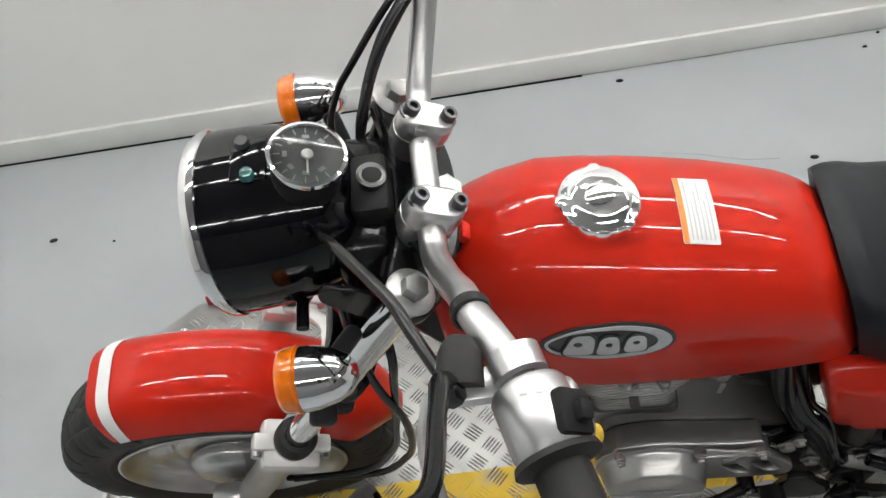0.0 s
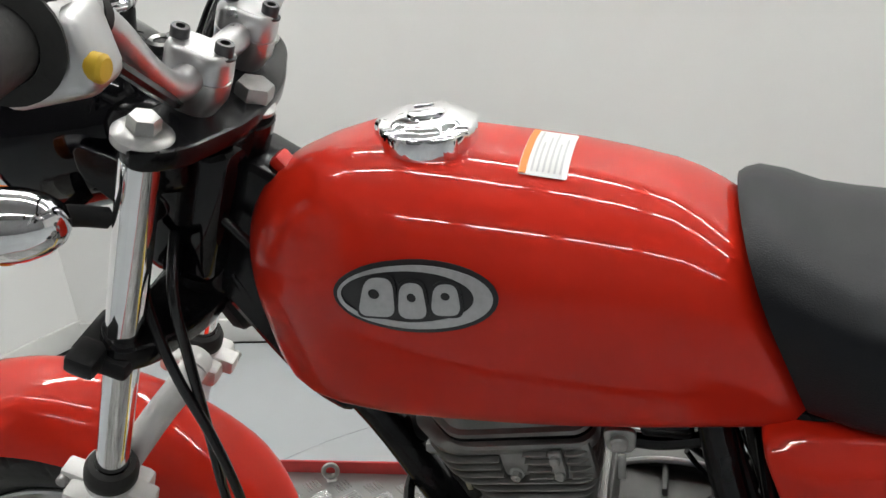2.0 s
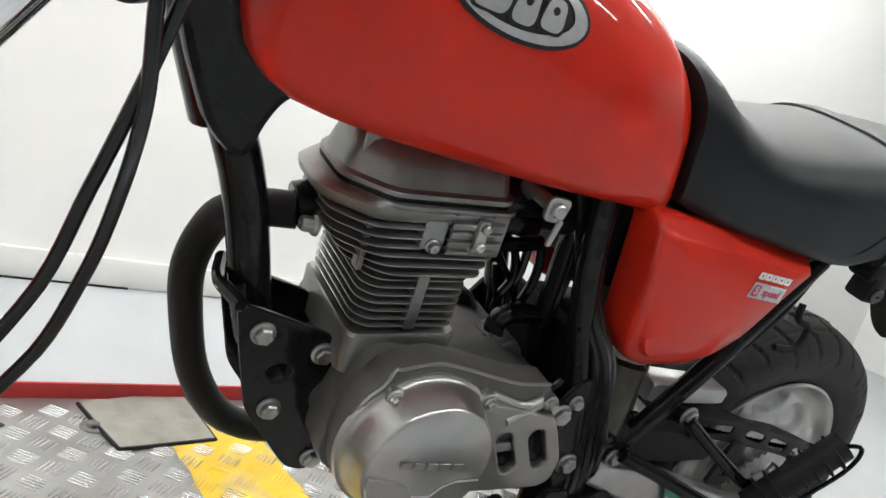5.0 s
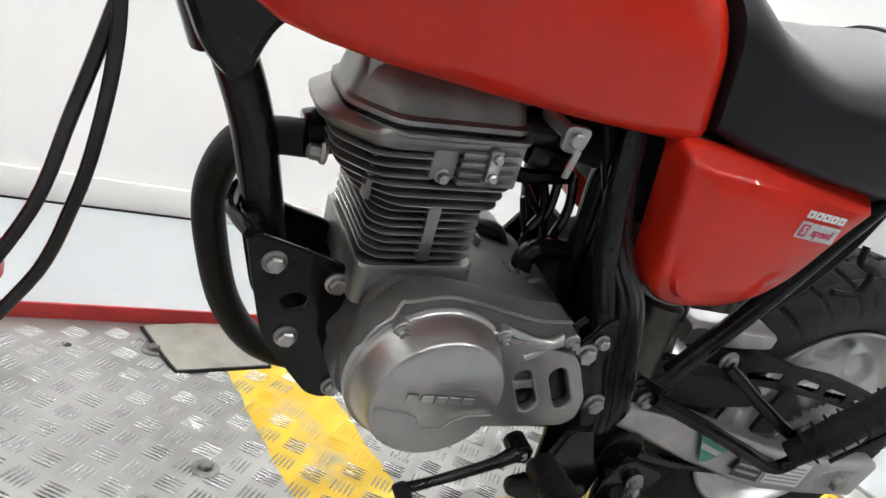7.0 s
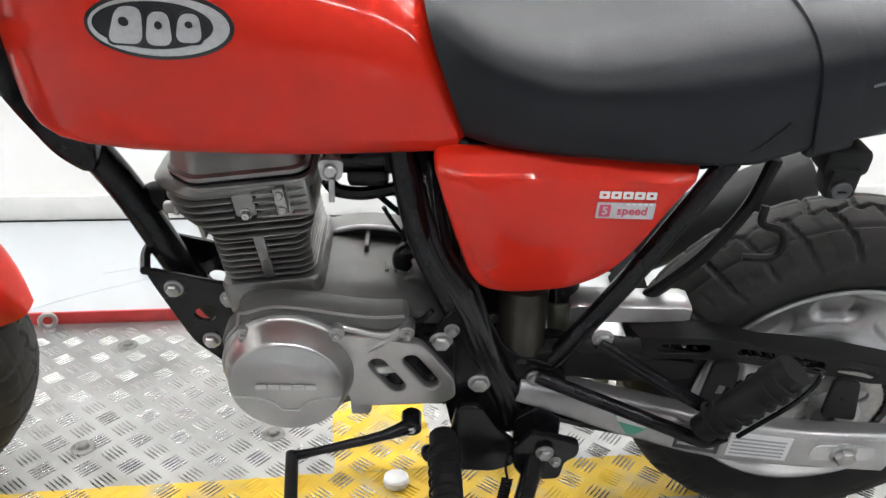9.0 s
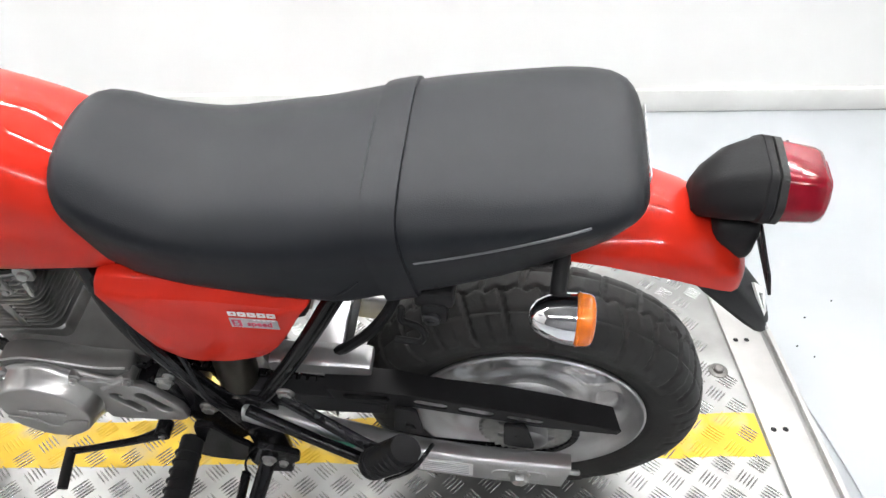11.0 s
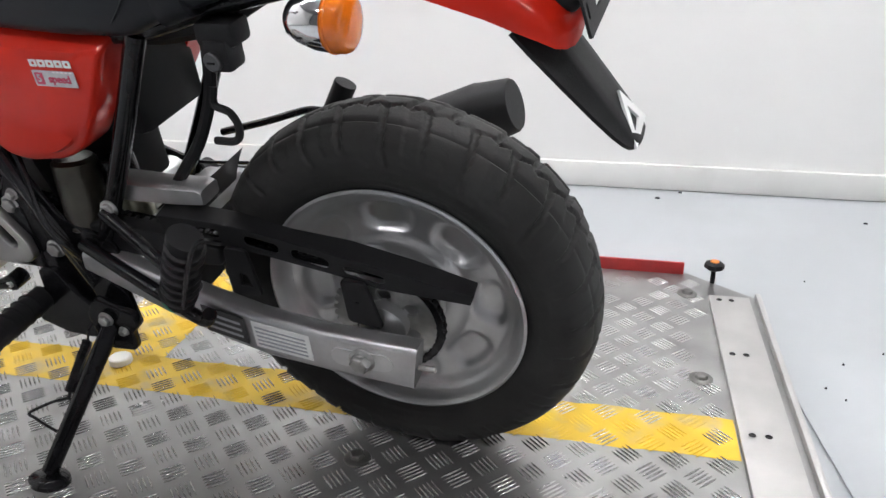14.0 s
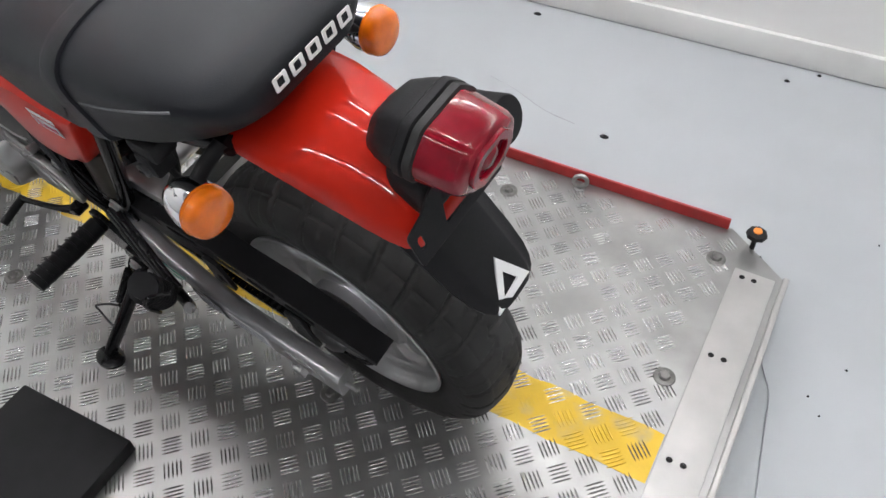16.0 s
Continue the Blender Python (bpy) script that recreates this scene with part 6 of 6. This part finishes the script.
fpart("stem_nut", join(lathe([(0, 0.021), (0.014, 0.021), (0.0155, 0.018), (0.0155, 0.004), (0.015, 0.004)], axis((-0.886, 0, 0.836), -down), 6), lathe([(0.019, 0), (0.019, 0.003), (0.0145, 0.005)], axis((-0.886, 0, 0.836), -down), 28)), STEEL, None, "zinc steering stem nut")
# Bar and its two clamps.
BAR = Vector((-0.893, 0, 0.884))
for s in (-1, 1):
    cl = FM(BAR + Vector((0, s * 0.0435, 0)))
    post = [(-0.047, 0.0150, 0.0150), (-0.030, 0.0165, 0.0155), (-0.016, 0.0235, 0.0165), (-0.0012, 0.0245, 0.0168), (-0.0008, 0.0236, 0.0158), (0.0008, 0.0236, 0.0158), (0.0012, 0.0245, 0.0168), (0.0135, 0.0242, 0.0165), (0.0185, 0.0228, 0.0150), (0.0205, 0.0205, 0.0125)]
    c = fpart("bar_clamp", moved(rings([rrect(hx, hy, min(hx, hy) * 0.86, z) for z, hx, hy in post]), cl), ALU, None, "silver handlebar clamp")
    for dx in (-0.0165, 0.0165):
        fpart("clamp_screw", moved(lathe([(0.0035, 0.004), (0.0035, 0.009), (0.0062, 0.009), (0.0068, 0.008), (0.0068, 0), (0.009, 0), (0.009, -0.0015)], Matrix.Translation((dx, 0, 0.0190)), 20), cl), SCREW, c)
half = [(-0.893, 0, 0.884), (-0.893, 0.06, 0.884), (-0.891, 0.085, 0.888), (-0.882, 0.118, 0.912), (-0.872, 0.148, 0.945), (-0.866, 0.170, 0.962), (-0.852, 0.200, 0.972), (-0.84, 0.231, 0.976), (-0.829, 0.268, 0.979), (-0.80, 0.385, 0.985)]
bar = fpart("handlebar", tube([(x, -y, z) for x, y, z in half[:0:-1]] + half, 0.0112, 16, 5), ALU, None, "satin silver handlebar")
for s in (-1, 1):
    g0, g1 = Vector((-0.829, s * 0.272, 0.979)), Vector((-0.80, s * 0.388, 0.985))
    grip = fpart("grip", rod(g0, g1, 0.0165, 20, 0.003), RUBBER, bar, "black rubber grip")
    fpart("grip_flange", lathe([(0.012, 0), (0.025, 0.001), (0.026, 0.005), (0.017, 0.008)], axis(g0 - (g1 - g0) * 0.03, g1 - g0), 28), RUBBER, grip)
    hw = (g1 - g0).normalized()
    h0 = g0 - hw * 0.048
    sw = fpart("switch_housing", join(lathe([(0.0115, 0.0), (0.021, 0.002), (0.0235, 0.006), (0.0235, 0.040), (0.0215, 0.045), (0.012, 0.046)], axis(h0, hw), 28), box((0.0, 0.0, 0.022), (0.044, 0.038, 0.040), 0.008, 3, m=axis(h0 + Vector((0.006, 0, -0.012)), hw))), ALU, bar, "silver switch housing")
    fpart("switch_face", box((0, 0, 0), (0.022, 0.026, 0.010), 0.003, m=Matrix.Translation(h0 + hw * 0.026 + Vector((0.016, 0, 0.018))) @ Matrix.Rotation(radians(40), 4, "Y")), PLASTIC, sw, "black switch panel")
    fpart("switch_button", box((0, 0, 0), (0.010, 0.012, 0.010), 0.003, m=Matrix.Translation(h0 + hw * 0.027 + Vector((0.021, 0, 0.022))) @ Matrix.Rotation(radians(40), 4, "Y")), PLASTIC, sw)
    for k in range(2):
        fpart("switch_mark", box((0, 0, 0), (0.004, 0.008, 0.0006), 0, m=Matrix.Translation(h0 + hw * (0.010 + 0.0 * k) + Vector((0.004 - 0.009 * k, 0, 0.0238)))), WHITE, sw)
    if s < 0:
        fpart("horn_button", rod(h0 + hw * 0.03 + Vector((0.02, 0, -0.016)), h0 + hw * 0.03 + Vector((0.032, 0, -0.0205)), 0.0065), YELLOWCAP, sw, "yellow horn button")
    pc = h0 - hw * 0.016
    perch = fpart("lever_perch", join(lathe([(0.0115, 0), (0.017, 0.001), (0.017, 0.017), (0.0115, 0.018)], axis(pc - hw * 0.006, hw), 24), box((0, 0, 0), (0.046, 0.022, 0.014), 0.005, m=Matrix.Translation(pc + Vector((-0.030, s * 0.010, -0.008))))), ALU, bar, "silver lever perch")
    fpart("lever", tube([pc + Vector((-0.052, s * 0.012, -0.012)), pc + Vector((-0.058, s * 0.045, -0.016)), pc + Vector((-0.048, s * 0.10, -0.020)), pc + Vector((-0.042, s * 0.165, -0.020))], [0.009, 0.0075, 0.0065, 0.0075], 10, 5, flat=0.75), ALU, perch, "polished alloy hand lever")
    fpart("lever_boot", tube([pc + Vector((-0.034, s * 0.012, -0.004)), pc + Vector((-0.032, -s * 0.010, -0.003)), pc + Vector((-0.030, -s * 0.020, -0.002))], [0.0155, 0.014, 0.008], 14), RUBBER, perch, "black rubber cable boot")
    # mirror on its stalk
    mb = STEER.inverted() @ Vector((-0.870, -0.237, 0.985))
    mb.y *= -s
    tip = STEER.inverted() @ Vector((-0.882, -0.368, 1.086))
    tip.y *= -s
    mw = Vector((1, -0.1 * s, -0.02))
    mir = fpart("mirror", lathe([(0, -0.014), (0.025, -0.013), (0.042, -0.008), (0.048, 0.0), (0.049, 0.004), (0.0455, 0.006)], axis(tip, mw), 36), PLASTIC, bar, "round black mirror on a stalk")
    fpart("mirror_glass", lathe([(0, 0.0045), (0.0455, 0.0045), (0.0455, 0.003)], axis(tip, mw), 36), MIRROR, mir)
    fpart("mirror_stalk", tube([mb + Vector((0.004, 0, -0.022)), mb, mb * 0.8 + tip * 0.2 + Vector((0.003, 0, 0.008)), mb * 0.4 + tip * 0.6 + Vector((0.008, 0, 0.010)), tip + Vector((-0.006, -s * 0.035, -0.004))], [0.009, 0.0075, 0.0052, 0.005, 0.005], 10), BLACK, mir)
fpart("bar_band", lathe([(0.0113, 0), (0.0135, 0.001), (0.0135, 0.009), (0.0113, 0.010)], axis((-0.868, -0.163, 0.958), Vector((0.010, -0.06, 0.03))), 24), RUBBER, bar, "black rubber band")

# Head lamp: black shell, chrome rim, clear glass.
HC = Vector((-1.066, 0.002, 0.844))
hw = Vector((-1, 0, -0.06)).normalized()
hm = axis(HC, hw) @ Matrix.Diagonal((0.945, 0.945, 0.97, 1))
lamp_ = fpart("head_lamp", lathe([(0, -0.125), (0.03, -0.122), (0.055, -0.110), (0.072, -0.088), (0.081, -0.060), (0.085, -0.03), (0.0862, -0.008), (0.0862, 0.005), (0.0, 0.005)], hm, 56), GLOSSBLACK, None, "gloss black head lamp shell with chrome rim")
fpart("lamp_rim", lathe([(0.0855, 0.003), (0.0880, 0.004), (0.0885, 0.007), (0.0880, 0.012), (0.0850, 0.0175), (0.080, 0.019), (0.077, 0.016)], hm, 64), CHROME, lamp_, "chrome head lamp rim")
fpart("lamp_glass", lathe([(0, 0.034), (0.03, 0.032), (0.055, 0.026), (0.078, 0.016)], hm, 48), GLASS, lamp_)
fpart("reflector_bowl", lathe([(0.0, 0.002), (0.02, 0.003), (0.05, 0.008), (0.078, 0.015)], hm, 48), CHROME, lamp_)
for s in (-1, 1):
    fpart("lamp_bracket", plate([round_poly([(-0.992, 0.852), (-0.955, 0.832), (-0.935, 0.79), (-0.962, 0.778), (-0.998, 0.828)], 0.010)], 0.005, side(s * 0.078), 0.001), BLACK, lamp_)
fpart("lamp_stay", tube([(-1.02, -0.09, 0.80), (-1.02, 0.09, 0.80)], 0.006, 8), BLACK, lamp_)
for x, y, mt in ((-1.030, -0.010, TEAL), (-1.035, 0.022, DIAL)):
    fpart("pilot_lamp", lathe([(0, 0.006), (0.005, 0.005), (0.007, 0.0)], axis((x, y, 0.9255), (0.1, 0, 1)), 16), mt, lamp_)
fpart("lamp_badge", box((-1.03, 0.006, 0.9245), (0.030, 0.042, 0.003), 0.0014), GLOSSBLACK, lamp_)
# Speedometer.
sm = axis((-0.981, -0.008, 0.929), (0.30, 0, 1)) @ Matrix.Scale(0.875, 4)
sp = fpart("speedometer", lathe([(0, -0.045), (0.022, -0.043), (0.031, -0.030), (0.033, -0.004), (0.033, 0.008), (0, 0.008)], sm, 48), PLASTIC, None, "round speedometer with chrome rim")
fpart("chrome_rim", lathe([(0.0325, 0.004), (0.0355, 0.005), (0.0365, 0.009), (0.0355, 0.0125), (0.0325, 0.0135), (0.031, 0.011)], sm, 48), CHROME, sp)
fpart("dial", lathe([(0, 0.0085), (0.0315, 0.0085)], sm, 48), DIAL, sp, "dark grey dial with pale marks")
for k in range(13):
    a = radians(-40 + 260 * k / 12)
    fpart("dial_mark", box((0.0265, 0, 0.0092), (0.006, 0.0012, 0.0004), 0, m=sm @ Matrix.Rotation(a, 4, "Z")), DIALMARK, sp)
for k in range(7):
    a = radians(-40 + 260 * k / 6)
    fpart("dial_mark", box((0.0195, 0, 0.0092), (0.004, 0.006, 0.0004), 0, m=sm @ Matrix.Rotation(a, 4, "Z")), DIALMARK, sp)
STRAIGHT = STEER.inverted().to_3x3()
flat_ = sm.to_3x3().inverted() @ (STRAIGHT @ Vector((0.10, -0.95, 0.0)))
fpart("needle", box((0.010, 0, 0.0105), (0.020, 0.0018, 0.0008), 0.0003, m=sm @ Matrix.Rotation(math.atan2(flat_.y, flat_.x), 4, "Z")), WHITE, sp)
fpart("dial_glass", lathe([(0, 0.0150), (0.016, 0.0146), (0.0325, 0.0125)], sm, 40), GLASS, sp)
fpart("needle_hub", lathe([(0, 0.0125), (0.005, 0.012), (0.0055, 0.0095)], sm, 20), WHITE, sp)
key = fpart("ignition_lock", join(box((-0.940, -0.006, 0.868), (0.034, 0.06, 0.044), 0.008), rod((-0.938, -0.006, 0.885), (-0.936, -0.006, 0.897), 0.0115, 24)), PLASTIC, None, "black ignition lock")
fpart("lock_ring", lathe([(0.008, 0.0), (0.0105, 0.002), (0.0125, 0.0)], axis((-0.936, -0.006, 0.8972), (0.25, 0, 1)), 24), STEEL, key)
fpart("lamp_cowl", box((-0.955, 0, 0.830), (0.06, 0.13, 0.08), 0.02, 3), BLACK, None, "black cover between lamp and fork")

# Front mudguard.
FC = Vector((AX_F, 0, AX_Z))


def guard_ring(a, r, w, drop, inset=0.0):
    ring = []
    for k in range(21):
        f = 2 * k / 20 - 1
        rr = r - inset - drop * abs(f) ** 3.2
        ring.append((FC.x + rr * math.cos(a), (w - inset) * math.copysign(abs(f) ** 0.8, f), FC.z + rr * math.sin(a)))
    return ring


secs = []
for k in range(23):
    a = radians(108 - 94 * k / 22)
    e = 1 - 0.55 * max(0, (k - 17) / 5) ** 2
    wd = 0.070 * (e if k > 17 else 1) - (0.004 if k == 0 else 0)
    r = 0.302 - 0.020 * (k / 22) ** 1.5
    secs.append(guard_ring(a, r, wd, 0.052) + guard_ring(a, r, wd, 0.052, 0.003)[::-1])
fg = fpart("front_mudguard", rings(secs), RED, None, "glossy red front mudguard with a white band")
band = [[(Vector(q) - FC).normalized() * ((Vector(q) - FC).length) + FC for q in guard_ring(radians(a), 0.3035, 0.0708, 0.0525)] for a in (104.8, 103.6, 102.4, 101.3)]
fpart("white_band", rings([b + [q + (FC - q).normalized() * 0.001 for q in b[::-1]] for b in band]), WHITE, fg, "white reflective band")
# Front hub parts.
fpart("front_axle", rod((AX_F, -0.13, AX_Z), (AX_F, 0.13, AX_Z), 0.009), STEEL, None)
fpart("brake_plate", lathe([(0.0, 0.026), (0.03, 0.026), (0.055, 0.016), (0.066, 0.004), (0.068, 0.0), (0.068, -0.01)], axis((AX_F, -0.045, AX_Z), (0, -1, 0)), 40), ALU, None, "silver front drum brake plate")
fpart("brake_arm", tube([(AX_F + 0.03, -0.075, AX_Z + 0.03), (AX_F + 0.05, -0.085, AX_Z + 0.075)], 0.006, 8), STEEL, None)
for s in (-1, 1):
    fpart("fork_foot", box((AX_F + 0.004, s * 0.098, AX_Z + 0.012), (0.05, 0.03, 0.07), 0.01), ALU, None)

fpart("steering_shroud", box((0, 0, 0), (0.07, 0.10, 0.15), 0.02, 3, m=FM(on_fork(0.10, 0, 0.015))), GLOSSBLACK, None, "gloss black shroud between the fork tubes")
for s in (-1, 1):
    for d, off in ((D_SEAL + 0.034, -0.042), (D_SEAL + 0.034, 0.042)):
        c = on_fork(d, s * (LEG + 0.006), off)
        fpart("clamp_bolt", rod(c, c + Vector((0, s * 0.012, 0)), 0.006, 12), STEEL, None)

# ---- cables ----
def P(x, y, z):
    return tuple(STEER @ Vector((x, y, z)))


part("brake_cable", tube([P(-0.865, 0.16, 0.955), (-0.908, 0.112, 0.945), (-0.940, 0.078, 0.900), (-0.965, 0.03, 0.82), (-0.965, -0.04, 0.76), (-0.948, -0.098, 0.72), (-0.956, -0.103, 0.655), (-0.963, -0.104, 0.60), (-0.976, -0.104, 0.52), (-0.994, -0.103, 0.43), (-1.05, -0.10, 0.33), (-1.16, -0.10, 0.30)], 0.0048, 10), CABLE, bike, "black front brake cable")
part("speedometer_cable", tube([P(-0.98, -0.01, 0.88), (-0.985, -0.07, 0.78), (-0.979, -0.098, 0.70), (-0.971, -0.108, 0.64), (-0.961, -0.110, 0.58), (-0.960, -0.108, 0.52), (-0.966, -0.105, 0.455), (-0.985, -0.10, 0.38), (-1.04, -0.10, 0.31), (-1.18, -0.09, 0.27)], 0.0048, 10), CABLE, bike, "black speedometer cable")
part("clutch_cable", tube([(-0.876, -0.216, 0.952), (-0.893, -0.188, 0.952), (-0.908, -0.163, 0.950), (-0.934, -0.130, 0.940), (-0.958, -0.099, 0.924), (-0.975, -0.070, 0.885), (-0.955, -0.045, 0.81), (-0.88, -0.045, 0.70), (-0.80, -0.04, 0.60)], 0.0045, 10), CABLE, bike, "black clutch cable")
part("throttle_cable", tube([P(-0.87, 0.18, 0.96), (-0.900, 0.130, 0.952), (-0.925, 0.108, 0.925), (-0.945, 0.07, 0.892), (-0.952, 0.045, 0.85), (-0.91, 0.03, 0.78)], 0.0045, 10), CABLE, bike, "black throttle cable")
part("brake_switch_lead", tube([P(-0.868, 0.165, 0.956), (-0.915, 0.125, 0.948), (-0.955, 0.100, 0.905), (-0.975, 0.090, 0.878), (-0.984, 0.069, 0.850), (-0.965, 0.045, 0.80)], 0.0035, 10), CABLE, bike)
part("switch_lead", tube([P(-0.85, -0.21, 0.965), P(-0.885, -0.10, 0.885), (-0.92, -0.05, 0.86), (-0.95, -0.03, 0.83)], 0.0045, 8), CABLE, bike)
part("horn", lathe([(0, 0.016), (0.013, 0.016), (0.022, 0.010), (0.024, 0.0), (0.020, -0.012), (0, -0.016)], axis((-0.972, -0.0, 0.635), (-0.5, -0.6, -0.2)), 28), PLASTIC, bike, "small round black horn")
